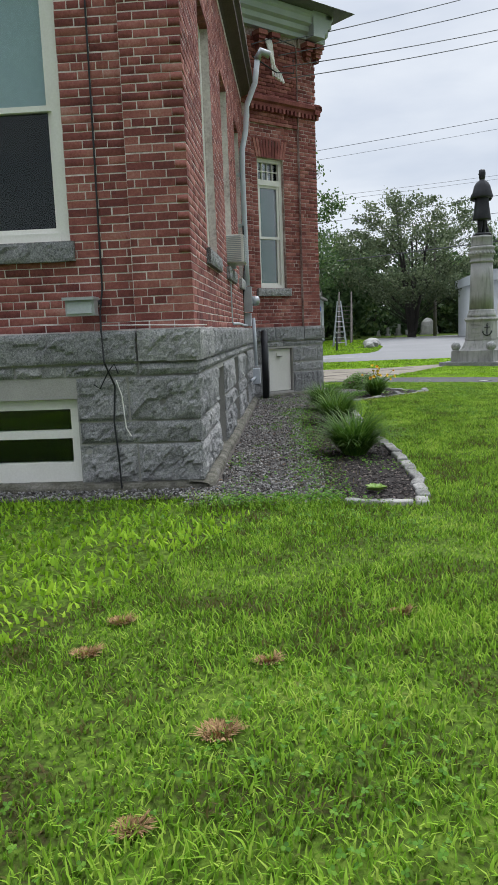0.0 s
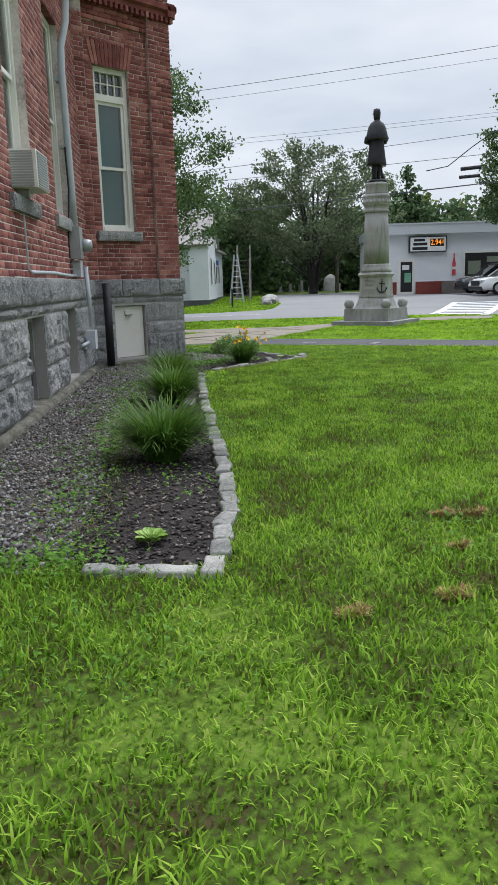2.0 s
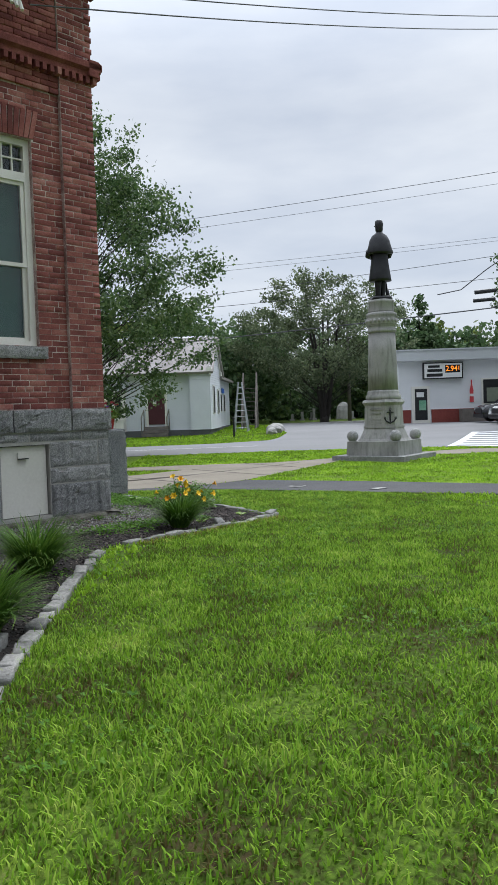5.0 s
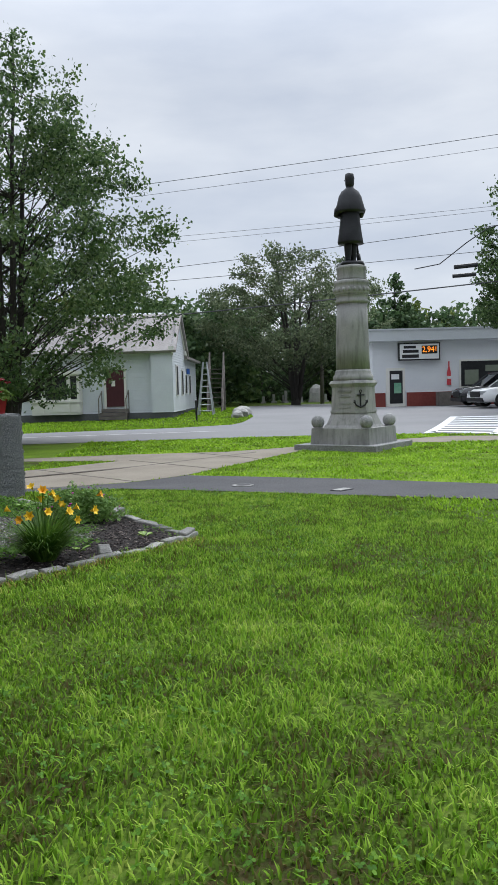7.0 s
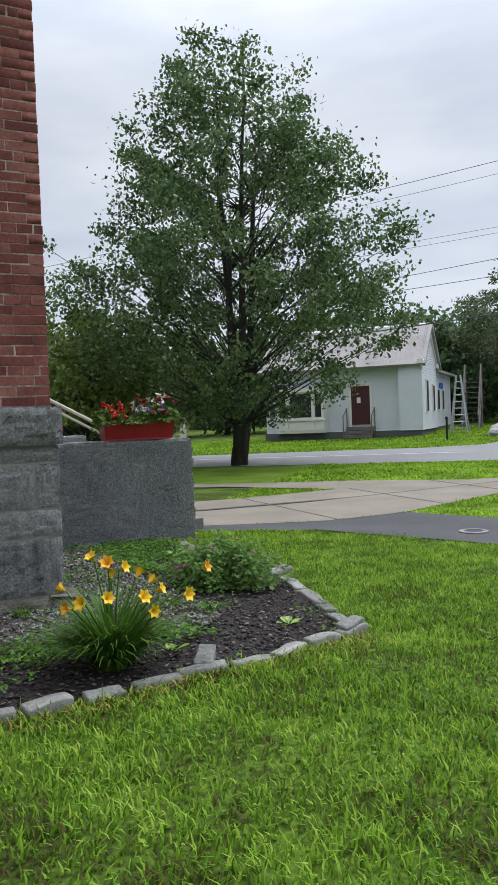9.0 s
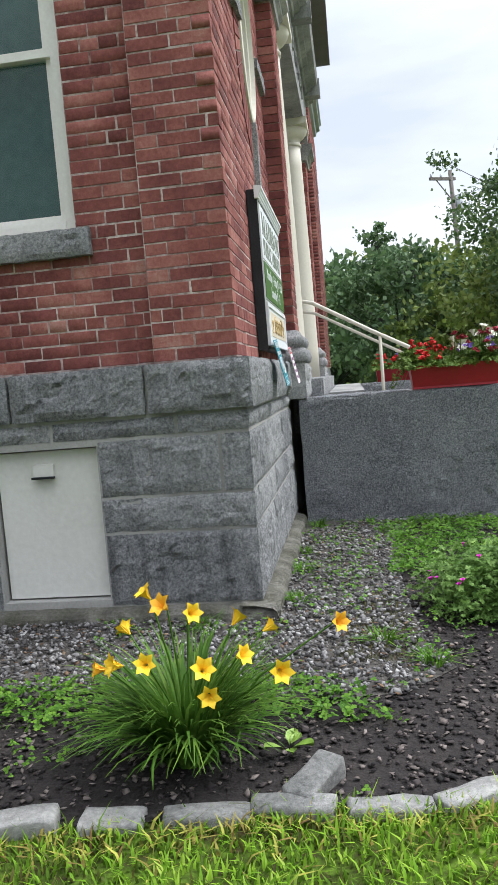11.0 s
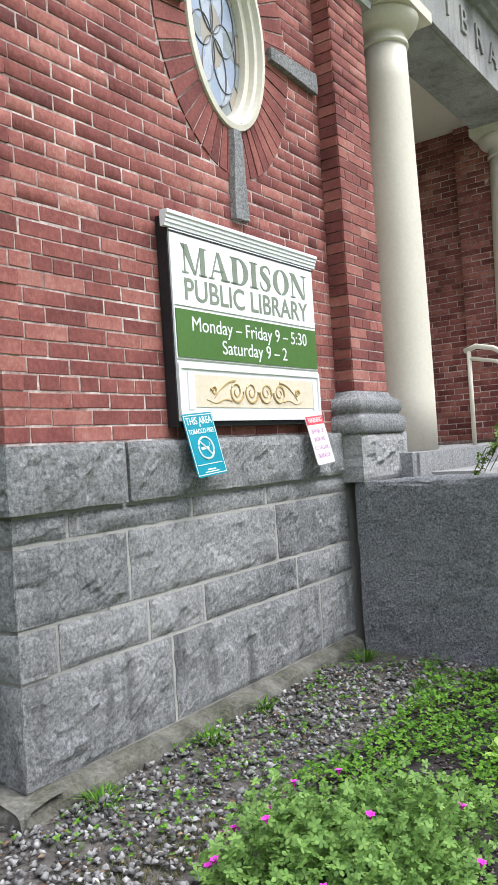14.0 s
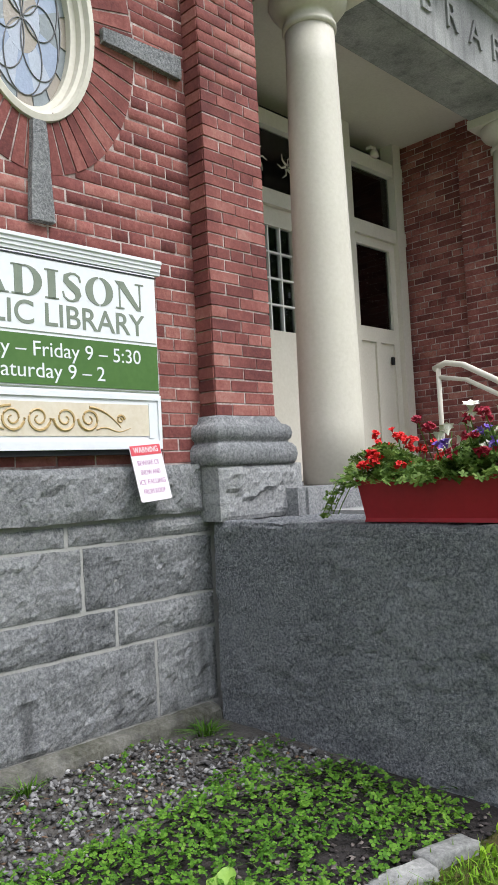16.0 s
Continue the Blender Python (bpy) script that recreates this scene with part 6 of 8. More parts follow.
for pts, step, meshes, grp in ((EDGE_WING, 0.215, edge_meshes, "granite edging of the long bed"), (EDGE_TIP, 0.262, flat_meshes + edge_meshes[:2], "granite edging of the bed's tip"), (EDGE_FRONT, 0.235, edge_meshes + flat_meshes, "granite edging before the front"), (EDGE_END, 0.26, flat_meshes, "flat edging at the bed's end")):
    for x, y, a in along(pts, step):
        o = new("edging_stone", rr.choice(meshes))
        o.matrix_world = pose(x + rr.uniform(-0.012, 0.012), y + rr.uniform(-0.012, 0.012), float(gz(x, y)) + rr.uniform(-0.01, 0.008), rr.uniform(-4, 4), rr.uniform(-4, 4), a + rr.uniform(-9, 9))
        tagged(o, "pale grey granite edging stone between bed and lawn", "edging stone", grp)
for x, y, a, s in ((0.30, -1.60, 60, 1.0), (-3.52, -4.05, 40, 1.2), (1.70, 0.22, 10, 1.05), (1.27, -1.45, 20, 0.9)):
    o = new("edging_stone", edge_meshes[int(s * 10) % 6])
    o.matrix_world = pose(x, y, float(gz(x, y)) + 0.035, 6, -8, a) @ Matrix.Diagonal((s, s, s, 1))
    tagged(o, "loose tilted granite block lying on the edging", "edging stone", "loose edging stones")


def scatter(poly, count, rng, keep=None):
    xs, ys = [p[0] for p in poly], [p[1] for p in poly]
    x = rng.uniform(min(xs), max(xs), count * 4)
    y = rng.uniform(min(ys), max(ys), count * 4)
    ok = inside(x, y, poly)
    if keep is not None:
        ok &= keep(x, y)
    return x[ok][:count], y[ok][:count]


def outside_building(x, y):
    p = np.stack([x, y], -1) - O
    u, n = p @ U, p @ N
    return ~((x < 0.03) & (y > -0.03) & (x > -1.9)) & ~((u > 0) & (n < 0.03)) & ~((y > 2.44) & (y < 7.85) & (x > -0.5) & (x < 2.0))


def pebbles(name, poly, count, size, material, label, seed, flat=0.7, keep=outside_building, lift=0.0):
    """Many small uneven stones or chips as one mesh."""
    rng = np.random.default_rng(seed)
    x, y = scatter(poly, count, rng, keep)
    x, y = x + rng.normal(0, 0.035, len(x)), y + rng.normal(0, 0.035, len(x))
    ok = keep(x, y)
    x, y = x[ok], y[ok]
    n = len(x)
    base = np.array([(1, 0, 0), (0, 1, 0), (-1, 0, 0), (0, -1, 0), (0.25, 0.2, 0.9), (-0.3, -0.2, 0.75), (0, 0, -0.6)], float)
    tri = np.array([(0, 1, 4), (1, 2, 4), (2, 5, 4), (2, 3, 5), (3, 0, 5), (0, 4, 5), (1, 0, 6), (2, 1, 6), (3, 2, 6), (0, 3, 6)])
    s = rng.uniform(*size, n)[:, None, None]
    v = base[None] * (1 + rng.uniform(-0.5, 0.5, (n, 7, 3))) * s * np.stack([np.ones(n), rng.uniform(0.5, 1.0, n), flat * rng.uniform(0.6, 1.3, n)], -1)[:, None, :]
    a = rng.uniform(0, 2 * np.pi, n)
    tilt = rng.uniform(-0.5, 0.5, n)
    c, sn = np.cos(a)[:, None], np.sin(a)[:, None]
    vz = v[..., 2] * np.cos(tilt)[:, None] + v[..., 0] * np.sin(tilt)[:, None]
    vx = v[..., 0] * np.cos(tilt)[:, None] - v[..., 2] * np.sin(tilt)[:, None]
    X = vx * c - v[..., 1] * sn + x[:, None]
    Y = vx * sn + v[..., 1] * c + y[:, None]
    Z = vz + gz(x, y)[:, None] + lift + rng.uniform(0, size[0], n)[:, None]
    f = (tri[None] + 7 * np.arange(n)[:, None, None]).reshape(-1, 3)
    return tagged(fast_mesh(name, np.stack([X, Y, Z], -1).reshape(-1, 3), f, material), label, "ground cover", kind="stuff")


pebbles("gravel_stones", GRAVEL_WING, 32000, (0.007, 0.020), m_gravel, "loose crushed grey gravel beside the granite base", 1, lift=0.012)
pebbles("gravel_stones_end", GRAVEL_END, 5000, (0.010, 0.021), m_gravel, "loose crushed grey gravel along the end wall", 2, lift=0.01)
pebbles("leaf_litter", GRAVEL_WING, 2600, (0.008, 0.018), m_litter, "brown leaf litter and twigs on the gravel", 4, flat=0.2, lift=0.022)
pebbles("mulch_chips", BED, 28000, (0.006, 0.019), m_chip, "loose dark bark mulch chips in the bed", 3, flat=0.3, keep=lambda x, y: outside_building(x, y) & ~inside(x, y, GRAVEL_WING))

# ---- lawn ----
LAWN_OUT = [BED, GRAVEL_END, ASPHALT_PATH, WALK, ROAD_NEAR + ROAD_FAR]
m_dry = mat("dry_grass", ((0.2, (0.20, 0.105, 0.045)), (0.8, (0.50, 0.33, 0.16))), 5, 30, 0.9, 0.0, per="island", var=0.25)
m_moss = mat("olive_grass", ((0.3, (0.06, 0.085, 0.02)), (0.5, (0.11, 0.12, 0.04)), (0.7, (0.20, 0.14, 0.07))), 6, 30, 0.9, 0.0, per="island", var=0.2)
m_clover = mat("clover_leaf", ((0.2, (0.045, 0.12, 0.014)), (0.55, (0.10, 0.23, 0.022)), (0.9, (0.21, 0.36, 0.05))), 2, 20, 0.6, 0.0, per="island", var=0.25, spec=0.15, thin=0.3)


def blades(name, x, y, h, w, material, label, seed, lean=0.5, z=None, category="grass", kind="stuff", parent=None, fan=None):
    """Curved, tapering blades of grass as one mesh."""
    rng = np.random.default_rng(seed)
    n = len(x)
    h = np.broadcast_to(h, n) * rng.uniform(0.6, 1.35, n)
    w = np.broadcast_to(w, n) * rng.uniform(0.7, 1.3, n)
    a = rng.uniform(0, 2 * np.pi, n) if fan is None else fan
    bend = lean * rng.uniform(0.3, 1.4, n)
    dx, dy = np.cos(a), np.sin(a)
    px, py = -dy, dx
    z0 = gz(x, y) - 0.012 if z is None else z
    rows = []
    for t, ww in ((0.0, 1.0), (0.5, 0.85), (1.0, 0.0)):
        ox, oz = h * bend * t * t, h * t * (1 - 0.35 * bend * t)
        bx, by, bz = x + dx * ox, y + dy * ox, z0 + oz
        if ww:
            rows += [np.stack([bx - px * w * ww / 2, by - py * w * ww / 2, bz], -1), np.stack([bx + px * w * ww / 2, by + py * w * ww / 2, bz], -1)]
        else:
            rows.append(np.stack([bx, by, bz], -1))
    co = np.stack(rows, 1).reshape(-1, 3)
    tri = np.array([(0, 1, 3), (0, 3, 2), (2, 3, 4)])
    f = (tri[None] + 5 * np.arange(n)[:, None, None]).reshape(-1, 3)
    ob = fast_mesh(name, co, f, material, parent)
    return tagged(ob, label, category, kind=kind)


def on_lawn(x, y):
    ok = outside_building(x, y)
    for poly in LAWN_OUT:
        ok &= ~inside(x, y, poly)
    return ok & ~((np.abs(x - MX) < 1.0) & (np.abs(y - MY) < 1.0))


ROUTE = np.array([(-11.5, -11.6), (-9.1, -10.1), (-6.8, -9.1), (-4.2, -7.2), (-2.0, -5.8), (-0.3, -4.4), (1.4, -2.8), (3.0, -0.2), (3.6, 1.0)])


def route_distance(x, y):
    best = np.full(len(x), 1e9)
    for (x0, y0), (x1, y1) in zip(ROUTE, ROUTE[1:]):
        dx, dy = x1 - x0, y1 - y0
        t = np.clip(((x - x0) * dx + (y - y0) * dy) / (dx * dx + dy * dy), 0, 1)
        best = np.minimum(best, np.hypot(x - x0 - t * dx, y - y0 - t * dy))
    return best


def lawn(name, lo, hi, density, h, w, seed, bounds, material=m_grass):
    rng = np.random.default_rng(seed)
    x0, x1, y0, y1 = bounds
    n = int((x1 - x0) * (y1 - y0) * density)
    x, y = rng.uniform(x0, x1, n), rng.uniform(y0, y1, n)
    d = route_distance(x, y)
    ok = (d >= lo) & (d < hi)
    x, y = x[ok], y[ok]
    ok = on_lawn(x, y)
    x, y = x[ok], y[ok]
    tuft = np.array([noise.noise(Vector((a * 1.3, b * 1.3, 2))) + 0.6 * noise.noise(Vector((a * 4.1, b * 4.1, 5))) for a, b in zip(x, y)])
    keep = rng.uniform(-1.1, 0.3, len(x)) < tuft + 0.4
    x, y, tuft = x[keep], y[keep], tuft[keep]
    return blades(name, x, y, h * (1 + 0.55 * np.clip(tuft, -0.7, 1)), w, material, "mown green lawn grass", seed + 1, lean=0.75)


lawn("lawn_grass_near", 0, 2.2, 3900, 0.041, 0.0080, 11, (-12.5, 5.0, -13.5, 3.5))
# past 2.2 m from the route the blades take the brightened copy
lawn("lawn_grass_middle", 2.2, 7.5, 640, 0.050, 0.020, 12, (-14, 11.0, -15, 8.0), m_lime_grass)
lawn("lawn_grass_far", 7.5, 24, 230, 0.060, 0.046, 13, (-6, 26, -14, 24), m_lime_grass)
rng = np.random.default_rng(31)
x, y = rng.uniform(8, 34, 30000), rng.uniform(14, 36, 30000)
ok = ~inside(x, y, ROAD_NEAR + ROAD_FAR) & (np.hypot(x, y) < 60)
blades("lawn_grass_house", x[ok], y[ok], 0.08, 0.065, m_lime_grass, "rough green lawn round the white house", 32)
# clover and broad weeds in the lawn
rng = np.random.default_rng(41)


def leaflets(name, x, y, z, size, material, label, seed, category="weeds", spread=0.9, parent=None, kind="stuff", lobes=3):
    """Small rounded leaflets, several to a leaf, facing mostly up."""
    rng = np.random.default_rng(seed)
    n = len(x)
    s = np.broadcast_to(size, n) * rng.uniform(0.6, 1.3, n)
    nx, ny = rng.normal(0, spread * 0.5, n), rng.normal(0, spread * 0.5, n)
    nrm = np.stack([nx, ny, np.ones(n)], -1)
    nrm /= np.linalg.norm(nrm, axis=1)[:, None]
    t = np.cross(nrm, np.array((0.3, 1, 0.1)))
    t /= np.linalg.norm(t, axis=1)[:, None]
    b = np.cross(nrm, t)
    a0 = rng.uniform(0, 2 * np.pi, n)
    rows, tris = [], []
    c = np.stack([x, y, z], -1)
    k = 0
    for i in range(lobes):
        a = a0 + 2 * np.pi * i / lobes
        half = np.pi / lobes * 0.82
        def at_(ang, r):
            return c + (np.cos(ang) * r * s)[:, None] * t + (np.sin(ang) * r * s)[:, None] * b
        rows += [c, at_(a - half, 0.62), at_(a - half * 0.35, 1.0), at_(a + half * 0.35, 1.0), at_(a + half, 0.62)]
        tris += [(k, k + 1, k + 2), (k, k + 2, k + 3), (k, k + 3, k + 4)]
        k += 5
    co = np.stack(rows, 1).reshape(-1, 3)
    f = (np.array(tris)[None] + k * np.arange(n)[:, None, None]).reshape(-1, 3)
    return tagged(fast_mesh(name, co, f, material, parent), label, category, kind=kind)


x, y = rng.uniform(-12, 4, 60000), rng.uniform(-13, 2, 60000)
ok = (route_distance(x, y) < 4.5) & on_lawn(x, y)
x, y = x[ok], y[ok]
patch = np.array([noise.noise(Vector((a * 0.9, b * 0.9, 9))) for a, b in zip(x, y)])
ok = patch > 0.12
x, y = x[ok], y[ok]
leaflets("clover", x, y, gz(x, y) + rng.uniform(0.015, 0.05, len(x)), 0.012, m_clover, "low clover patches in the lawn", 42)
# weeds in bed and gravel
x, y = scatter([(0.62, 0.7), (1.5, 0.75), (1.5, 1.5), (1.62, 2.4), (0.5, 2.42), (0.7, 1.5)], 4200, rng)
patch = np.array([noise.noise(Vector((a * 3.2, b * 3.2, 39))) for a, b in zip(x, y)])
x, y = x[patch > -0.40], y[patch > -0.40]
leaflets("ground_cover", x, y, gz(x, y) + rng.uniform(0.01, 0.06, len(x)), 0.013, m_clover, "low green ground cover before the step block", 43)
x, y = scatter(GRAVEL_WING + [], 9000, rng, outside_building)
patch = np.array([noise.noise(Vector((a * 1.6, b * 1.6, 19))) for a, b in zip(x, y)])
n_ = ((x - O[0]) * N[0] + (y - O[1]) * N[1])
ok = patch + 0.2 * np.clip((n_ - 0.35) / 0.4, 0, 1) > 0.32
leaflets("gravel_weeds", x[ok], y[ok], gz(x[ok], y[ok]) + rng.uniform(0.015, 0.05, ok.sum()), 0.012, m_clover, "thin weeds spreading over the gravel", 44)
x, y = scatter(BED, 9000, rng, outside_building)
patch = np.array([noise.noise(Vector((a * 1.9, b * 1.9, 29))) for a, b in zip(x, y)])
ok = patch > 0.22
leaflets("bed_weeds", x[ok], y[ok], gz(x[ok], y[ok]) + rng.uniform(0.02, 0.06, ok.sum()), 0.012, m_clover, "scattered weeds in the mulch bed", 45)
# mossy sparse grass on the gravel at the corner, and dry tufts
x, y = scatter([(0.32, -0.6), (0.70, -0.62), (0.72, -0.2), (0.60, 0.5), (0.48, 0.3)], 3600, rng)
blades("sparse_grass", x, y, 0.035, 0.003, m_moss, "thin olive grass on the gravel", 46)
x, y = scatter([(-0.9, -1.25), (0.6, -1.2), (0.42, -0.92), (0.1, -0.8), (-0.3, -0.78), (-1.2, -0.9)], 1200, rng)
leaflets("corner_weeds", x, y, gz(x, y) + rng.uniform(0.01, 0.06, len(x)), 0.015, m_clover, "bright green weeds beside the daylilies", 47)
# grass tufts along edging and footing
ex, ey = [], []
for pts in (EDGE_WING, EDGE_TIP, EDGE_FRONT):
    for px_, py_, a in along(pts, 0.012):
        ex.append(px_ + rng.normal(0.0, 0.05) + 0.07 * math.sin(radians(a)))
        ey.append(py_ + rng.normal(0.0, 0.05) - 0.07 * math.cos(radians(a)))
ex, ey = np.array(ex), np.array(ey)
blades("edge_grass", ex, ey, 0.075, 0.005, m_grass, "longer grass along the granite edging", 48, lean=0.9)
ex, ey = [], []
for px_, py_, a in along(EDGE_TIP, 0.004):
    d_ = 0.05 + abs(rng.normal(0.0, 0.09))
    ex.append(px_ + rng.normal(0.0, 0.02) + d_ * math.sin(radians(a)))
    ey.append(py_ + rng.normal(0.0, 0.02) - d_ * math.cos(radians(a)))
ex, ey = np.array(ex), np.array(ey)
m_gold_moss = mat("golden_moss", ((0.25, (0.12, 0.07, 0.02)), (0.5, (0.24, 0.21, 0.04)), (0.75, (0.36, 0.36, 0.06))), 3, 20, 0.9, 0.0, per="island", var=0.25)
blades("edge_moss", ex, ey, 0.050, 0.009, m_gold_moss, "golden moss and dry grass outside the edging", 50, lean=1.1)
ex = np.concatenate([np.array([wing(-0.38 + rng.normal(0, 0.06), -5 + 5.2 * t) for t in rng.uniform(0, 1, 1500)])])
blades("strip_grass", ex[:, 0], ex[:, 1], 0.08, 0.005, m_grass, "ragged grass edge along the gravel strip", 49, lean=0.9)


# ragged weeds where the gravel meets lawn and mulch
def strip(u0, u1, n0, n1, sd, count):
    t = rng.uniform(0, 1, count)
    pts = np.array([wing(u0 + (u1 - u0) * k + rng.normal(0, sd), n0 + (n1 - n0) * k + rng.normal(0, sd)) for k in t])
    return pts[:, 0], pts[:, 1]


x, y = strip(-0.66, -0.62, -0.1, 1.0, 0.07, 1500)
blades("gravel_edge_grass", x, y, 0.07, 0.006, m_grass, "ragged grass creeping over the end of the gravel", 51, lean=0.9)
x, y = strip(-0.55, -0.5, 0.0, 1.1, 0.10, 700)
leaflets("gravel_edge_weeds", x, y, gz(x, y) + rng.uniform(0.02, 0.06, len(x)), 0.014, m_clover, "weeds at the end of the gravel", 52)
x, y = strip(-0.5, 5.6, 0.90, 0.76, 0.12, 1700)
leaflets("gravel_border_weeds", x, y, gz(x, y) + rng.uniform(0.015, 0.06, len(x)), 0.012, m_clover, "weeds between gravel and mulch", 53)
x, y = strip(-0.5, 5.6, 0.90, 0.76, 0.16, 3200)
blades("gravel_border_grass", x, y, 0.05, 0.005, m_moss, "thin grass between gravel and mulch", 54, lean=0.9)


def tuft(x, y, count, h, w, material, name, label, category, seed, r=0.05, lean=0.9):
    rng = np.random.default_rng(seed)
    a = rng.uniform(0, 2 * np.pi, count)
    d = r * np.sqrt(rng.uniform(0, 1, count))
    return blades(name, x + d * np.cos(a), y + d * np.sin(a), h, w, material, label, seed, lean, category=category, kind="", fan=a + rng.normal(0, 0.5, count))


for k, (x, y) in enumerate(((-8.98, -8.84), (-9.2, -8.06), (-9.44, -9.14), (-9.9, -9.38), (-9.48, -8.27), (-4.98, -8.03), (-5.49, -8.23), (-6.39, -8.29), (-5.99, -8.49), (-8.21, -8.87), (-5.1, -7.9))):
    tagged(tuft(x, y, 260, 0.040, 0.006, m_dry, "dead_grass_clump", "brown clump of dead grass on the lawn", "grass clump", 200 + k, 0.030 + 0.014 * (k % 3), 0.9), group="dead grass clumps")
for k, (x, y) in enumerate(((0.10, 0.9), (0.09, 1.35), (0.12, 0.25), (-0.35, -0.13), (0.14, 2.3), (0.55, -0.35), (0.75, -0.62))):
    tagged(tuft(x, y, 60, 0.10, 0.008, m_clover, "weed_tuft", "green weed tuft growing beside the footing", "weed", 230 + k, 0.05, 1.2), group="weed tufts")

# ---- daylilies ----
m_lily_leaf = mat("daylily_leaf", ((0.2, (0.04, 0.10, 0.012)), (0.55, (0.09, 0.19, 0.025)), (0.9, (0.20, 0.31, 0.05))), 3, 30, 0.55, 0.0, per="island", var=0.25, spec=0.2, thin=0.3)
m_petal = mat("daylily_petal", ((0.3, (0.84, 0.50, 0.015)), (0.7, (0.90, 0.64, 0.03))), 20, 80, 0.6, 0.0)
m_petal_orange = mat("daylily_petal_orange", ((0.3, (0.80, 0.38, 0.015)), (0.7, (0.86, 0.48, 0.03))), 20, 80, 0.6, 0.0)


def long_leaves(count, length, width, seed, radius=0.12):
    """Arching strap leaves that rise and droop from one crown."""
    rng = np.random.default_rng(seed)
    a = rng.uniform(0, 2 * np.pi, count)
    L = length * rng.uniform(0.55, 1.1, count)
    w = width * rng.uniform(0.7, 1.2, count)
    up = rng.uniform(0.95, 1.55, count)
    r0 = radius * np.sqrt(rng.uniform(0, 1, count))
    side = rng.normal(0, 0.25, count)
    rows, seg = [], 6
    for i in range(seg + 1):
        t = i / seg
        ang = up - (0.95 + 0.6 * (1.5 - up)) * t ** 1.5
        if i == 0:
            rx, rz = r0.copy(), np.zeros(count)
        else:
            rx, rz = rx + L / seg * np.cos(ang), rz + L / seg * np.sin(ang)
        aa = a + side * t
        ww = w * (1 - t ** 2.2) * 0.5 + 0.0006
        cx_, cy_ = rx * np.cos(aa), rx * np.sin(aa)
        px_, py_ = -np.sin(aa) * ww, np.cos(aa) * ww
        rows += [np.stack([cx_ - px_, cy_ - py_, np.maximum(rz, 0.004)], -1), np.stack([cx_ + px_, cy_ + py_, np.maximum(rz, 0.004)], -1)]
    co = np.stack(rows, 1).reshape(-1, 3)
    k = 2 * (seg + 1)
    quad = np.array([(2 * i, 2 * i + 1, 2 * i + 3, 2 * i + 2) for i in range(seg)])
    return co, (quad[None] + k * np.arange(count)[:, None, None]).reshape(-1, 4)


def flower(bm, at, way, size):
    """A six-petalled trumpet."""
    way = Vector(way).normalized()
    s1 = way.cross(Vector((0.2, 0.1, 1))).normalized()
    s2 = way.cross(s1)
    c = Vector(at)
    throat = [bm.verts.new(c + 0.07 * size * (math.cos((k - 0.5) * math.pi / 3) * s1 + math.sin((k - 0.5) * math.pi / 3) * s2)) for k in range(6)]
    for k in range(6):
        a = k * math.pi / 3
        out = math.cos(a) * s1 + math.sin(a) * s2
        sd = way.cross(out)
        pts = [c, c + way * size * 0.5 + out * size * 0.16, c + way * size * 0.98 + out * size * 0.46, c + way * size * 1.02 + out * size * 0.85]
        ws = (0.06, 0.2, 0.30, 0.02)
        vs = [(throat[k], throat[(k + 1) % 6])] + [(bm.verts.new(p - sd * size * w), bm.verts.new(p + sd * size * w)) for p, w in zip(pts[1:], ws[1:])]
        for (a0, a1), (b0, b1) in zip(vs, vs[1:]):
            bm.faces.new((a0, a1, b1, b0))


def daylily(x, y, count, length, seed, flowers=()):
    o = thing("daylily", "daylily clump with yellow-orange flowers" if flowers else "dense green daylily clump growing in the mulch bed", "plant", pose(x, y, float(gz(x, y))), "daylily clumps")
    co, f = long_leaves(count, length, 0.0125, seed, 0.12 if not flowers else 0.09)
    tagged(fast_mesh("leaves", co, f, m_lily_leaf, o), kind="stuff")
    for k, (fx, fy, fz, wx, wy, wz) in enumerate(flowers):
        part("stem", tube([(fx * 0.15, fy * 0.15, 0.05), (fx * 0.5, fy * 0.5, fz * 0.62), (fx, fy, fz)], 0.005, 5, taper=0.003), m_lily_leaf, o)
        bm = bmesh.new()
        flower(bm, (fx, fy, fz), (wx, wy, wz), 0.043 if k % 3 else 0.048)
        part("bloom", bm, m_petal if k % 5 else m_petal_orange, o, "open yellow-orange bloom", smooth=True)
    return o


daylily(-5.2, -5.72, 1150, 0.54, 1)
daylily(-3.45, -3.72, 950, 0.50, 2)
daylily(-2.35, -2.35, 800, 0.52, 3)
rf = random.Random(8)
BLOOMS = ((-0.02, -0.05, 0.60, -0.3, -0.6, 0.5), (0.04, -0.03, 0.57, 0.5, -0.6, 0.3), (-0.08, -0.02, 0.63, -0.5, -0.2, 0.7), (-0.16, -0.12, 0.42, -0.7, -0.6, 0.3), (-0.07, -0.16, 0.44, 0.1, -0.9, 0.4), (-0.22, -0.1, 0.40, -0.9, -0.4, 0.2), (0.10, -0.16, 0.41, 0.3, -0.8, 0.5), (0.20, -0.10, 0.43, 0.7, -0.5, 0.4), (0.13, -0.22, 0.36, 0.2, -0.9, 0.1), (0.33, -0.14, 0.40, 0.4, -0.9, 0.2), (0.50, 0.02, 0.50, 0.6, -0.7, 0.3), (0.02, 0.05, 0.5, 0.2, 0.3, 0.8), (0.16, 0.08, 0.48, 0.5, 0.4, 0.6), (-0.2, 0.1, 0.45, -0.6, 0.5, 0.4), (0.25, 0.16, 0.42, 0.7, 0.5, 0.3))
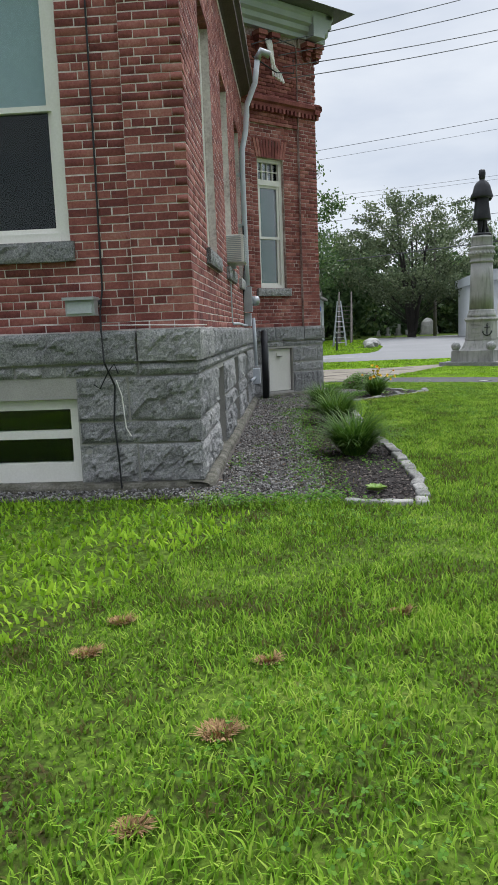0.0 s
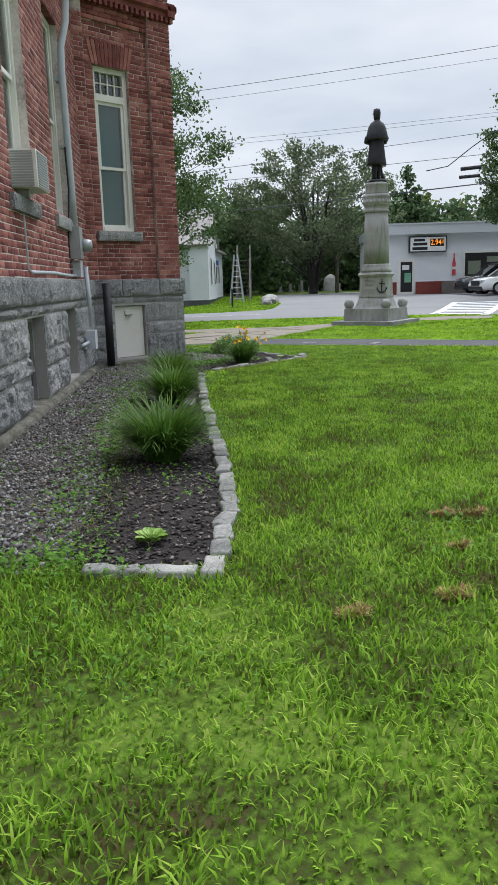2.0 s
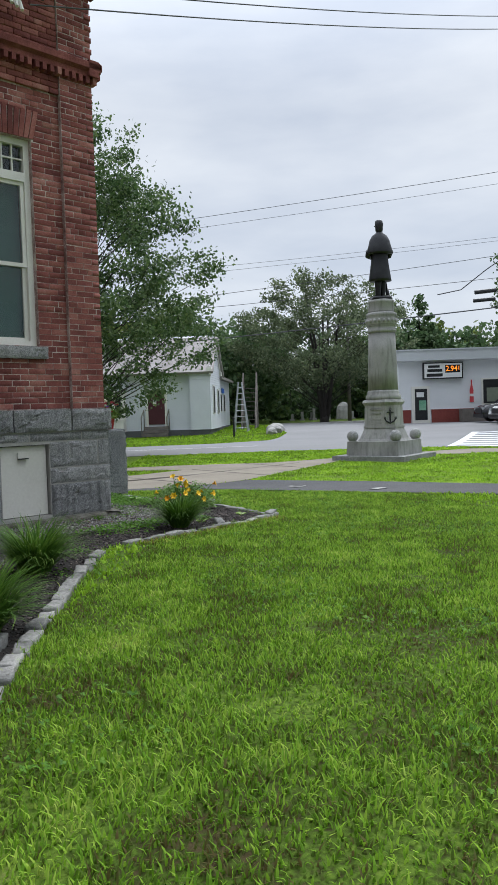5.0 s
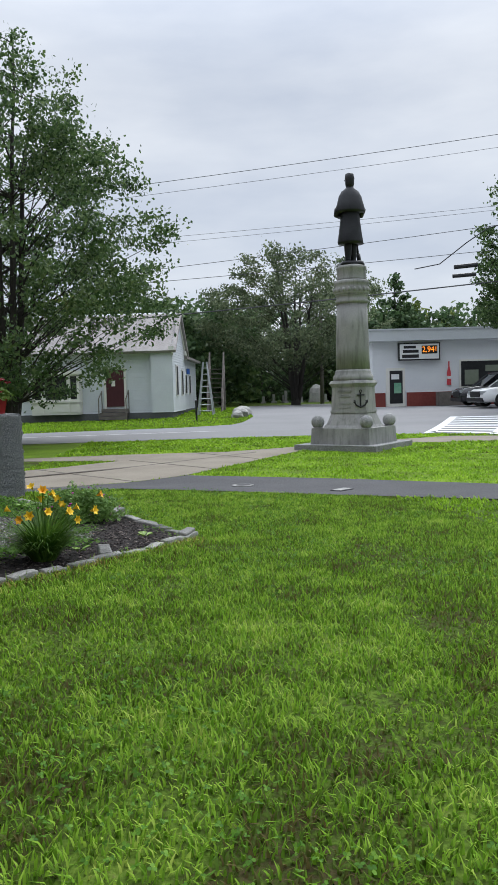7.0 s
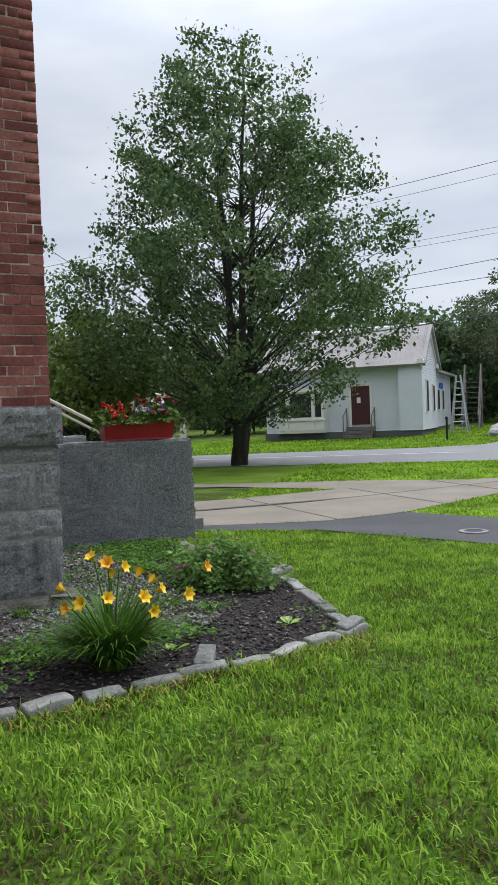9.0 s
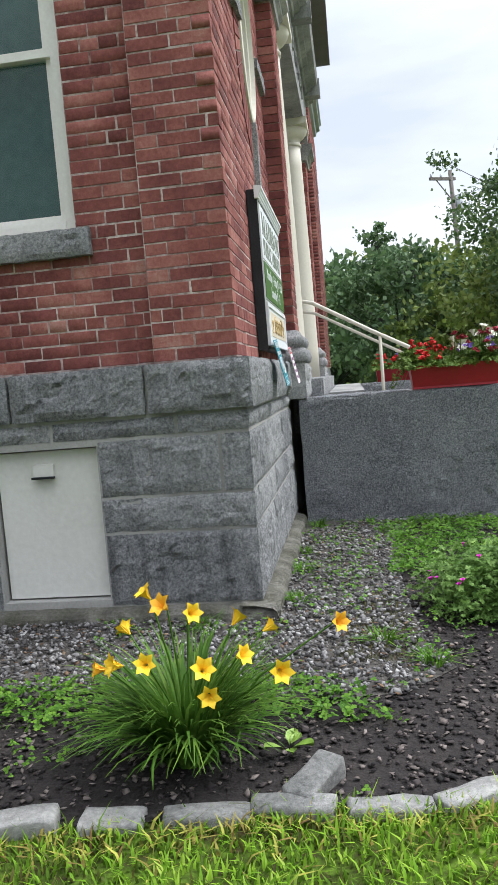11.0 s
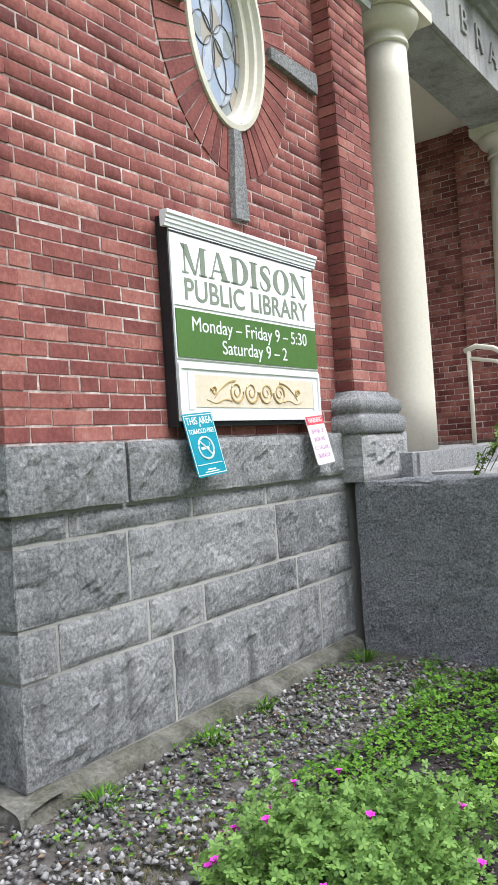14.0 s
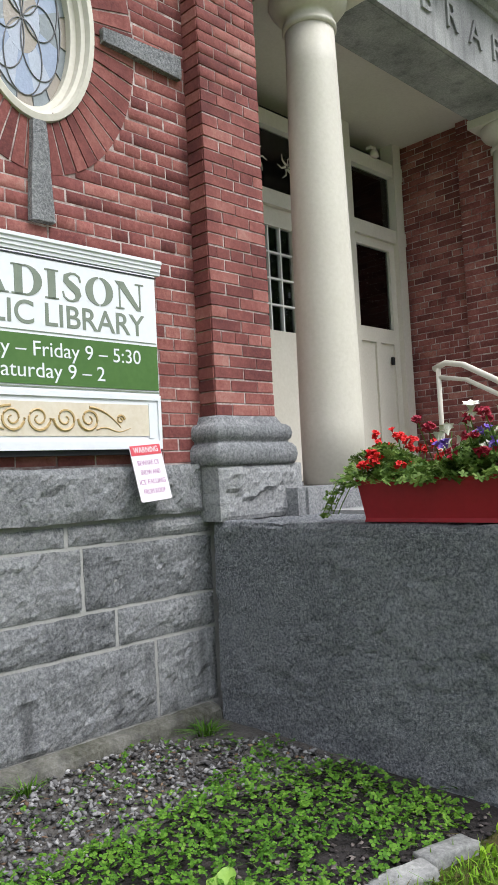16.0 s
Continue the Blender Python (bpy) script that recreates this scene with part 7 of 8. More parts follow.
daylily(-0.12, -1.42, 720, 0.46, 4, [(a, b, c * 0.86, d, e, f) for a, b, c, d, e, f in BLOOMS])
# small yellow-green hosta-like plants
m_hosta = mat("hosta_leaf", ((0.3, (0.13, 0.25, 0.03)), (0.7, (0.26, 0.38, 0.07))), 12, 60, 0.5, 0.1, per="island", var=0.1)


def broad_plant(x, y, seed, n=14, size=0.11):
    rng_ = random.Random(seed)
    bm = bmesh.new()
    for k in range(n):
        a = rng_.uniform(0, 6.28)
        L = size * rng_.uniform(0.7, 1.25)
        rise = rng_.uniform(0.35, 0.9)
        d, sd = Vector((math.cos(a), math.sin(a), 0)), Vector((-math.sin(a), math.cos(a), 0))
        rows = []
        for t, w in ((0.0, 0.04), (0.3, 0.26), (0.6, 0.33), (0.85, 0.2), (1.0, 0.01)):
            p = d * (0.02 + L * t) + Vector((0, 0, 0.01 + L * rise * t * (1.15 - 0.65 * t)))
            rows.append((bm.verts.new(p - sd * L * w + Vector((0, 0, 0.01))), bm.verts.new(p), bm.verts.new(p + sd * L * w + Vector((0, 0, 0.01)))))
        for r0, r1 in zip(rows, rows[1:]):
            bm.faces.new((r0[0], r0[1], r1[1], r1[0]))
            bm.faces.new((r0[1], r0[2], r1[2], r1[1]))
    ob = part("hosta", bm, m_hosta, smooth=True)
    ob.matrix_world = pose(x, y, float(gz(x, y)))
    return tagged(ob, "small yellow-green broad-leaved plant in the bed", "plant", "broad-leaved plants")


broad_plant(*wing(-0.25, 1.32), 1, 60, 0.06)
broad_plant(1.27, 1.36, 2, 18, 0.075)
broad_plant(1.0, -1.2, 3, 7, 0.06)
broad_plant(0.20, -1.38, 4, 8, 0.07)

# ---- cranesbill bush ----
m_bush = mat("cranesbill_leaf", ((0.2, (0.07, 0.14, 0.03)), (0.55, (0.15, 0.27, 0.06)), (0.9, (0.26, 0.39, 0.11))), 4, 30, 0.6, 0.0, per="island", var=0.25, spec=0.2, thin=0.3)
m_magenta = mat("magenta_petal", ((0.3, (0.55, 0.02, 0.40)), (0.7, (0.65, 0.05, 0.50))), 9, 40, 0.6, 0.0)


def mound(name, cx, cy, rx, ry, h, count, leaf, material, label, seed, blooms=0, category="shrub"):
    o = thing(name, label, category, pose(cx, cy, float(gz(cx, cy))))
    rng = np.random.default_rng(seed)
    a, e = rng.uniform(0, 2 * np.pi, count), np.arcsin(rng.uniform(0.0, 1, count))
    k = rng.uniform(0.55, 1.03, count) * (1 + 0.16 * np.sin(3 * a + seed) + 0.1 * np.sin(7 * a))
    x, y, z = rx * k * np.cos(a) * np.cos(e), ry * k * np.sin(a) * np.cos(e), 0.03 + h * k * np.sin(e)
    leaflets("foliage", x, y, z, leaf, material, "", seed + 1, category="", parent=o, spread=1.4, lobes=5)
    st = bmesh.new()
    rs = random.Random(seed)
    for _ in range(40):
        b = rs.uniform(0, 6.28)
        tube([(0.05 * math.cos(b), 0.05 * math.sin(b), 0), (0.6 * rx * math.cos(b) * rs.uniform(0.3, 1), 0.6 * ry * math.sin(b) * rs.uniform(0.3, 1), h * rs.uniform(0.5, 0.8))], 0.004, 4, st)
    part("stems", st, m_lily_leaf, o)
    for _ in range(blooms):
        b, el = rs.uniform(0, 6.28), rs.uniform(0.2, 1.3)
        bm = bmesh.new()
        flower(bm, (rx * 1.02 * math.cos(b) * math.cos(el), ry * 1.02 * math.sin(b) * math.cos(el), h * 1.03 * math.sin(el) + 0.03), (0.2 * math.cos(b), 0.2 * math.sin(b), 1), 0.018)
        part("bloom", bm, m_magenta, o, "small magenta bloom")
    return o


mound("cranesbill", 1.20, 0.17, 0.40, 0.50, 0.29, 5200, 0.017, m_bush, "rounded light green cranesbill with magenta blooms", 61, 16)

# ---- flower boxes ----
m_box_red = mat("box_red", ((0.3, (0.26, 0.006, 0.012)), (0.7, (0.34, 0.012, 0.02))), 3, 40, 0.45, 0.05)
m_red_petal = mat("red_petal", ((0.3, (0.50, 0.005, 0.008)), (0.7, (0.70, 0.02, 0.015))), 12, 60, 0.6, 0.0)
m_crimson = mat("crimson_petal", ((0.3, (0.22, 0.003, 0.02)), (0.7, (0.36, 0.008, 0.03))), 12, 60, 0.6, 0.0)
m_white_petal = mat("white_petal", ((0.3, (0.70, 0.68, 0.55)), (0.7, (0.80, 0.79, 0.70))), 12, 60, 0.6, 0.0)
m_violet = mat("violet_petal", ((0.3, (0.16, 0.08, 0.45)), (0.7, (0.25, 0.14, 0.55))), 12, 60, 0.6, 0.0)
m_box_leaf = mat("geranium_leaf", ((0.2, (0.06, 0.12, 0.02)), (0.6, (0.14, 0.22, 0.045)), (0.9, (0.26, 0.34, 0.09))), 6, 40, 0.6, 0.0, per="island", var=0.25, spec=0.2, thin=0.3)


def flower_box(x0, x1, y0, y1, z, seed, thin=1.0):
    o = thing("flower_box", "red flower box of geraniums and petunias on the granite block", "planter", pose(x0, y0, z), "red flower boxes")
    w, d, h = x1 - x0, y1 - y0, 0.19
    bm = bmesh.new()
    lo, hi, t = ((0.015, w - 0.015, 0.02, d - 0.02), (0, w, 0, d), 0.012)
    ring = lambda b, zz, i=0.0: [bm.verts.new((b[0] + i, b[2] + i, zz)), bm.verts.new((b[1] - i, b[2] + i, zz)), bm.verts.new((b[1] - i, b[3] - i, zz)), bm.verts.new((b[0] + i, b[3] - i, zz))]
    rings = [ring(lo, 0.0), ring(lo, 0.018, 0.004), ring(hi, h - 0.02), ring(hi, h, -0.006), ring(hi, h, t), ring(lo, h - 0.05, t)]
    for a, b in zip(rings, rings[1:]):
        for i in range(4):
            bm.faces.new((a[i], a[(i + 1) % 4], b[(i + 1) % 4], b[i]))
    bm.faces.new(rings[0][::-1])
    part("trough", bm, m_box_red, o, "glossy red plastic trough")
    part("compost", boxes((0.02, w - 0.02, 0.02, d - 0.02, h - 0.06, h - 0.04)), m_mulch, o)
    rng = np.random.default_rng(seed)
    n = 2200
    x, y = rng.uniform(-0.06, w + 0.06, n), rng.normal(d / 2, d * 0.42, n)
    top = 0.16 + 0.09 * np.sin(x * 9 + seed) * np.sin(x * 4)
    zz = h - 0.02 + rng.uniform(0, 1, n) ** 0.7 * top * np.clip(1.15 - np.abs(y - d / 2) / d, 0.2, 1)
    leaflets("foliage", x, y, zz, 0.022, m_box_leaf, "", seed + 1, category="", parent=o, spread=1.3, lobes=5)
    rs = random.Random(seed)
    for k in range(60):
        fx = rs.uniform(-0.02, w)
        kind_ = m_red_petal if fx < w * 0.40 else rs.choice((m_crimson, m_crimson, m_white_petal, m_violet, m_white_petal))
        fy, fz = rs.uniform(-0.07, d + 0.04), h + rs.uniform(0.02, 0.20)
        if kind_ in (m_crimson, m_white_petal):
            fz += 0.05
        bm = bmesh.new()
        for q in range(rs.randrange(5, 10) if kind_ != m_white_petal else 1):
            flower(bm, (fx + rs.gauss(0, 0.012), fy + rs.gauss(0, 0.012), fz + rs.gauss(0, 0.010)), (rs.gauss(0, 0.6), rs.gauss(-0.3, 0.5), 1), 0.020 if kind_ != m_white_petal else 0.045)
        part("bloom", bm, kind_, o)
        part("stem", tube([(fx, d / 2, h - 0.05), (fx, fy, fz)], 0.003, 4), m_box_leaf, o)
    for k in range(4):
        sx = 0.02 - 0.03 * k
        pts = [(0.02, 0.03, h), (sx - 0.03, -0.03, h - 0.02), (sx - 0.07, -0.05, h - 0.10), (sx - 0.10, -0.05, h - 0.15)]
        vine = bmesh.new()
        tube(pts, 0.0025, 4, vine)
        part("trailing_stem", vine, m_box_leaf, o)
    n = 60
    t = rng.uniform(0, 1, n)
    leaflets("trailing_leaves", -0.02 - 0.14 * t + rng.normal(0, 0.02, n), -0.03 - 0.03 * t + rng.normal(0, 0.01, n), h - 0.02 - 0.14 * t * t, 0.014, m_box_leaf, "", seed + 5, category="", parent=o, spread=2.0, lobes=3)
    return o


flower_box(0.97, 1.74, 2.55, 2.79, 0.934, 71)
flower_box(0.85, 1.62, 7.38, 7.62, 0.934, 72)


# ---- trees ----
m_bark = mat("bark", ((0.3, (0.020, 0.018, 0.016)), (0.6, (0.05, 0.045, 0.04)), (0.85, (0.10, 0.09, 0.08))), 4, 30, 0.95, 0.8, dist=0.03, stretch=(1, 1, 0.25))
LEAF_A = ((0.15, (0.036, 0.072, 0.024)), (0.5, (0.082, 0.148, 0.048)), (0.9, (0.19, 0.26, 0.095)))
m_leaf_maple = mat("maple_leaf", LEAF_A, 0.5, 3, 0.5, 0.0, per="island", var=0.32, spec=0.35, thin=0.35)
m_leaf_grey = mat("grey_green_leaf", ((0.15, (0.050, 0.075, 0.036)), (0.5, (0.125, 0.165, 0.082)), (0.9, (0.24, 0.28, 0.15))), 0.4, 3, 0.7, 0.0, per="island", var=0.3, thin=0.3)
m_leaf_dark = mat("dark_leaf", ((0.15, (0.032, 0.066, 0.026)), (0.5, (0.080, 0.142, 0.055)), (0.9, (0.17, 0.25, 0.11))), 0.3, 2, 0.7, 0.0, per="island", var=0.3, thin=0.3)
m_leaf_olive = mat("olive_leaf", ((0.15, (0.06, 0.095, 0.02)), (0.5, (0.145, 0.195, 0.045)), (0.9, (0.28, 0.34, 0.09))), 0.4, 3, 0.7, 0.0, per="island", var=0.3, thin=0.3)


def crown_leaves(name, centres, radii, per, size, material, seed, parent, droop=0.3):
    rng = np.random.default_rng(seed)
    c = np.repeat(np.asarray(centres, float), per, axis=0)
    r = np.repeat(np.asarray(radii, float), per)[:, None]
    n = len(c)
    out = c * np.array((1, 1, 0)) / (np.linalg.norm(c[:, :2], axis=1)[:, None] + 0.3) + np.array((0, 0, 0.45))
    p = c + np.clip(rng.normal(0, 0.34, (n, 3)), -0.85, 0.85) * r * np.array((1, 1, 0.7)) + np.clip(rng.normal(0, 0.4, (n, 1)), -0.95, 0.95) * r * out
    s = size * rng.uniform(0.6, 1.3, n)[:, None]
    d = rng.normal(0, 1, (n, 3))
    d[:, 2] -= droop
    d /= np.linalg.norm(d, axis=1)[:, None]
    q = np.cross(d, rng.normal(0, 1, (n, 3)))
    q /= np.linalg.norm(q, axis=1)[:, None]
    co = np.stack([p - d * s * 0.5, p + q * s * 0.36, p + d * s * 0.62, p - q * s * 0.36], 1).reshape(-1, 3)
    f = np.arange(4 * n).reshape(-1, 4)
    ob = fast_mesh(name, co, f, material, parent)
    ob["kind"] = "stuff"
    return ob


def tree(name, x, y, height, radius, base, clusters, per, leaf, material, label, seed, stems=1, trunk=0.22, lean=(0, 0), shape=1.0, cluster_r=0.6, z=None, group="", gap=-0.22):
    """A tapered trunk with limbs out to clusters of leaves in an uneven crown."""
    o = thing(name, label, "tree", pose(x, y, (float(gz(x, y)) if z is None else z) - 0.05), group)
    rs = random.Random(seed)
    mid = base + (height - base) * 0.38
    tops = []
    wood = bmesh.new()
    for k in range(stems):
        a = 2 * math.pi * k / max(stems, 1) + rs.uniform(-0.4, 0.4)
        sp = radius * (0.0 if stems == 1 else rs.uniform(0.08, 0.28))
        pts = [Vector((0.10 * math.cos(a) * (stems > 1), 0.10 * math.sin(a) * (stems > 1), 0))]
        n = 9
        for i in range(1, n + 1):
            t = i / n
            pts.append(Vector((sp * math.cos(a) * t ** 0.8 + lean[0] * t + rs.gauss(0, 0.05), sp * math.sin(a) * t ** 0.8 + lean[1] * t + rs.gauss(0, 0.05), height * (0.93 if stems == 1 else rs.uniform(0.82, 0.95)) * t)))
        tube(pts, trunk * (1.0 if stems == 1 else 0.72), 9, wood, 0.025)
        tops.append(pts)
    if stems > 1:
        tube([(0, 0, -0.1), (0, 0, 0.25), (0.02, 0, 0.55)], trunk * 1.35, 10, wood, trunk * 1.05)
    part("trunk", wood, m_bark, o, smooth=True)
    centres, radii = [], []
    limbs = bmesh.new()
    tries = 0
    while len(centres) < clusters and tries < clusters * 40:
        tries += 1
        t = rs.random()
        z = base + (height - base) * t
        k = (z - base) / (height - base)
        env = radius * ((math.sin(math.pi * min(1, 0.12 + 0.5 * k / 0.42)) if k < 0.42 else ((1 - k) / 0.58) ** (0.62 * shape) if shape >= 1 else max(0.0, 1 - ((k - 0.42) / 0.58) ** 2) ** (0.62 * shape)) * 0.92 + 0.08)
        if rs.random() > (env / radius) ** 1.5:
            continue
        a = rs.uniform(0, 6.283)
        d = env * math.sqrt(rs.uniform(0.03, 1.0)) * (1 + 0.22 * noise.noise(Vector((math.cos(a) * 2, math.sin(a) * 2, z * 0.7 + seed))))
        p = Vector((d * math.cos(a) + lean[0] * k, d * math.sin(a) + lean[1] * k, z))
        if noise.noise(p * 0.55 + Vector((seed, 0, 0))) < gap:
            continue
        centres.append(p)
        radii.append(cluster_r * rs.uniform(0.6, 1.25))
        if len(centres) % (4 if clusters > 500 else 2) == 0:
            stem = rs.choice(tops)
            zz = max(base * 0.55, z - d * rs.uniform(0.55, 0.95))
            idx = min(range(len(stem)), key=lambda i: abs(stem[i].z - zz))
            s0 = stem[idx]
            m1 = s0.lerp(p, 0.5) + Vector((rs.gauss(0, 0.1), rs.gauss(0, 0.1), rs.uniform(0.0, 0.15)))
            tube([s0, m1, p], 0.018 + 0.012 * d / max(radius, 1), 5, limbs, 0.006)
    part("limbwork", limbs, m_bark, o)["kind"] = "stuff"
    ob = crown_leaves("crown", centres, radii, per, leaf, material, seed, o)
    return o


tree("maple_tree", 8.2, 14.6, 12.35, 5.0, 1.4, 640, 104, 0.115, m_leaf_maple, "tall maple with a forked trunk on the grass strip", 5, stems=4, trunk=0.20, cluster_r=0.62, gap=-0.12)
tree("roadside_tree", 32.7, 8.4, 14.0, 3.3, 2.0, 420, 95, 0.16, m_leaf_maple, "leafy roadside tree beyond the monument", 6, stems=2, trunk=0.22, cluster_r=0.65)
tree("open_tree", 41.0, 31.5, 11.5, 6.8, 3.0, 260, 110, 0.2, m_leaf_grey, "spreading old tree with an open crown", 7, stems=5, trunk=0.3, shape=0.6, cluster_r=0.95)
tree("large_shrub", 5.4, 19.5, 4.9, 3.2, 0.5, 260, 60, 0.17, m_leaf_olive, "broad yellow-green shrub beside the road", 8, stems=4, trunk=0.10, shape=0.7, cluster_r=0.55)
tree("large_shrub", 2.4, 22.5, 5.2, 3.0, 0.5, 200, 60, 0.19, m_leaf_dark, "broad dark green shrub beside the road", 9, stems=4, trunk=0.10, shape=0.7, cluster_r=0.6)


# ---- far woods ----
rw = random.Random(77)
WOODS = [(38.7, 40.5, 8.8, 5), (43.2, 42, 8.8, 5.5), (49, 50, 8.2, 5.5), (35.0, 43, 8.8, 5), (31.0, 46, 8.8, 5), (52.5, 46, 9.5, 6), (61, 44, 8.5, 5.5), (57, 33.5, 8.5, 4), (58.6, 38, 8.8, 6), (60.9, 33, 8.8, 5.5), (58.8, 28, 8.2, 5.5), (63, 24, 8.8, 6), (66, 18, 8.8, 6), (62, 10, 8.8, 6), (4.4, 51, 9.5, 6), (-1, 46, 8.2, 5), (11, 52, 8.8, 6), (18, 52, 8.2, 6), (24, 50, 8.2, 5.5), (-8, 50, 8.8, 6), (-14, 44, 8.2, 6)]
for k, (x, y, h, r) in enumerate(WOODS):
    tree("woodland_tree", x, y, h, r, 0.6, 120, 38, 0.46, (m_leaf_dark, m_leaf_maple, m_leaf_dark, m_leaf_maple, m_leaf_olive)[k % 5], "dense green woodland tree at the far edge", 300 + k, stems=1, trunk=0.26, shape=0.62, cluster_r=1.25, group="far woods")
# conifer tip by the monument
tree("woodland_tree", 57, 33, 11.5, 2.4, 2, 130, 40, 0.4, m_leaf_dark, "tall dark conifer at the far edge", 400, stems=1, trunk=0.2, shape=1.3, cluster_r=0.8, group="far woods")
tree("woodland_tree", 2.9, 50, 11.6, 2.6, 1.5, 150, 40, 0.36, m_leaf_dark, "tall dark conifer at the far edge", 401, stems=1, trunk=0.2, shape=1.3, cluster_r=0.8, group="far woods")
# low hedge of woods behind, uncountable
cent = []
for k in range(700):
    a = rw.uniform(math.radians(-25), math.radians(115))
    d = rw.uniform(72, 95)
    cent.append((d * math.cos(a), d * math.sin(a), abs(rw.gauss(0, 2.6)) + 0.3))
o = crown_leaves("woods", cent, [2.2] * len(cent), 45, 0.9, m_leaf_dark, 91, None)
tagged(o, "continuous dark green woods closing the view", "woods", kind="stuff")

# ---- white house ----
m_clap = mat("white_clapboard", ((0.3, (0.60, 0.63, 0.67)), (0.7, (0.72, 0.75, 0.79))), 1.2, 20, 0.7, 0.1)
m_found = mat("house_foundation", ((0.3, (0.07, 0.075, 0.08)), (0.7, (0.13, 0.135, 0.14))), 2, 20, 0.9, 0.3)
m_maroon = mat("maroon_door", ((0.3, (0.055, 0.012, 0.018)), (0.7, (0.085, 0.022, 0.03))), 2, 20, 0.6, 0.1)
m_rust_roof = mat("rusty_metal_roof", ((0.3, (0.20, 0.18, 0.17)), (0.6, (0.33, 0.31, 0.30)), (0.85, (0.30, 0.20, 0.15))), 1.0, 10, 0.6, 0.2)
m_old_wood = mat("old_grey_wood", ((0.3, (0.09, 0.08, 0.07)), (0.7, (0.22, 0.20, 0.18))), 3, 30, 0.9, 0.3)
m_blue = mat("blue_sign", ((0.3, (0.02, 0.10, 0.45)), (0.7, (0.03, 0.14, 0.55))), 2, 20, 0.5, 0.0)
m_rock = mat("pale_boulder", ((0.3, (0.22, 0.22, 0.21)), (0.7, (0.46, 0.45, 0.43))), 1.5, 18, 0.9, 0.6, per="object", var=0.1)
HX, HY = 23.25, 26.67
HD = Vector((0.669, -0.743, 0)).normalized()
M_HOUSE = Matrix(((HD.x, -HD.y, 0, HX), (HD.y, HD.x, 0, HY), (0, 0, 1, -0.17), (0, 0, 0, 1)))


def clapboards(x0, x1, y, z0, z1, flip=False, gable=None, holes=()):
    """Overlapping boards as one mesh on a wall that faces -y (or, turned, +x)."""
    bm = bmesh.new()
    z, h = z0, 0.14
    while z < z1:
        a, b = x0, x1
        if gable and z > gable[0]:
            k = 1 - (z - gable[0]) / (gable[1] - gable[0])
            mid = (x0 + x1) / 2
            a, b = mid - (x1 - x0) / 2 * k, mid + (x1 - x0) / 2 * k
        spans, at = [], a
        for h0, h1, g0, g1 in sorted(holes):
            if g0 < z + h / 2 < g1:
                spans.append((at, h0))
                at = h1
        spans.append((at, b))
        for s, e in spans:
            if e - s > 0.03:
                v = [(s, y - 0.03, z), (e, y - 0.03, z), (e, y - 0.004, z + h), (s, y - 0.004, z + h), (s, y + 0.02, z), (e, y + 0.02, z)]
                if flip:
                    v = [(-p[1] + 2 * y if False else y + (y - p[1]), p[0], p[2]) for p in v]
                q = [bm.verts.new(p) for p in v]
                bm.faces.new(q[:4])
                bm.faces.new((q[4], q[5], q[1], q[0]))
        z += h
    return bm


house = thing("white_house", "old white clapboard house with a gable and bay window", "house", M_HOUSE)
part("body", boxes((-7.4, 1.2, 0.0, 5.0, 0.35, 3.9), (-0.2, 1.05, 5.0, 12.5, 0.35, 3.5)), m_clap, house)
part("gable_body", prism([(0.0, 3.9), (5.0, 3.9), (2.5, 6.1)], -7.4, 1.19), m_clap, house).matrix_local = Matrix(((0, 0, 1, 0), (1, 0, 0, 0), (0, 1, 0, 0), (0, 0, 0, 1)))
part("siding", clapboards(-7.4, 0.0, 0.0, 0.35, 3.85, holes=((-6.6, -3.9, 0.3, 2.6), (-2.65, -1.45, 0.3, 2.75))), m_clap, house, "front clapboard siding")
part("siding", clapboards(0.03, 1.22, -0.35, 0.35, 3.85), m_clap, house, "corner clapboard siding")
part("corner_body", boxes((0.03, 1.2, -0.345, 0.0, 0.35, 3.9)), m_clap, house)
part("siding", clapboards(-0.35, 5.0, 1.2, 0.35, 6.0, True, (3.9, 6.1)), m_clap, house, "gable clapboard siding")
part("siding", clapboards(5.0, 12.5, 1.05, 0.35, 3.45, True), m_clap, house, "rear clapboard siding")
part("foundation", boxes((-7.38, 1.15, -0.33, 12.4, -0.4, 0.36)), m_found, house)
part("roof", boxes((-7.7, 1.45, -0.0, 0.16, 0.0, 3.75)), m_rust_roof, house, "weathered metal roof").matrix_local = Matrix.Translation((0, -0.62, 3.72)) @ Matrix.Rotation(radians(-52.5), 4, "X")
part("roof", boxes((-7.7, 1.45, -0.16, 0.0, 0.0, 3.75)), m_rust_roof, house).matrix_local = Matrix.Translation((0, 5.55, 3.72)) @ Matrix.Rotation(radians(52.5), 4, "X")
part("rear_roof", boxes((-0.5, 1.4, 4.9, 12.8, 3.5, 3.65)), m_rust_roof, house)
part("rake_board", boxes((1.22, 1.3, 0.0, 0.2, 0.0, 3.7)), m_white, house).matrix_local = Matrix.Translation((0, -0.60, 3.60)) @ Matrix.Rotation(radians(-52.5), 4, "X")
part("rake_board", boxes((1.22, 1.3, -0.2, 0.0, 0.0, 3.7)), m_white, house).matrix_local = Matrix.Translation((0, 5.6, 3.60)) @ Matrix.Rotation(radians(52.5), 4, "X")
part("eave_return", boxes((1.05, 1.35, -0.6, 0.3, 3.7, 3.95)), m_white, house)
part("eave_return", boxes((1.05, 1.35, 4.6, 5.5, 3.7, 3.95)), m_white, house)
bay = part("bay", boxes((-6.60, -3.90, -0.6, 0.0, 0.35, 2.55)), m_white, house, "white panelled bay window")
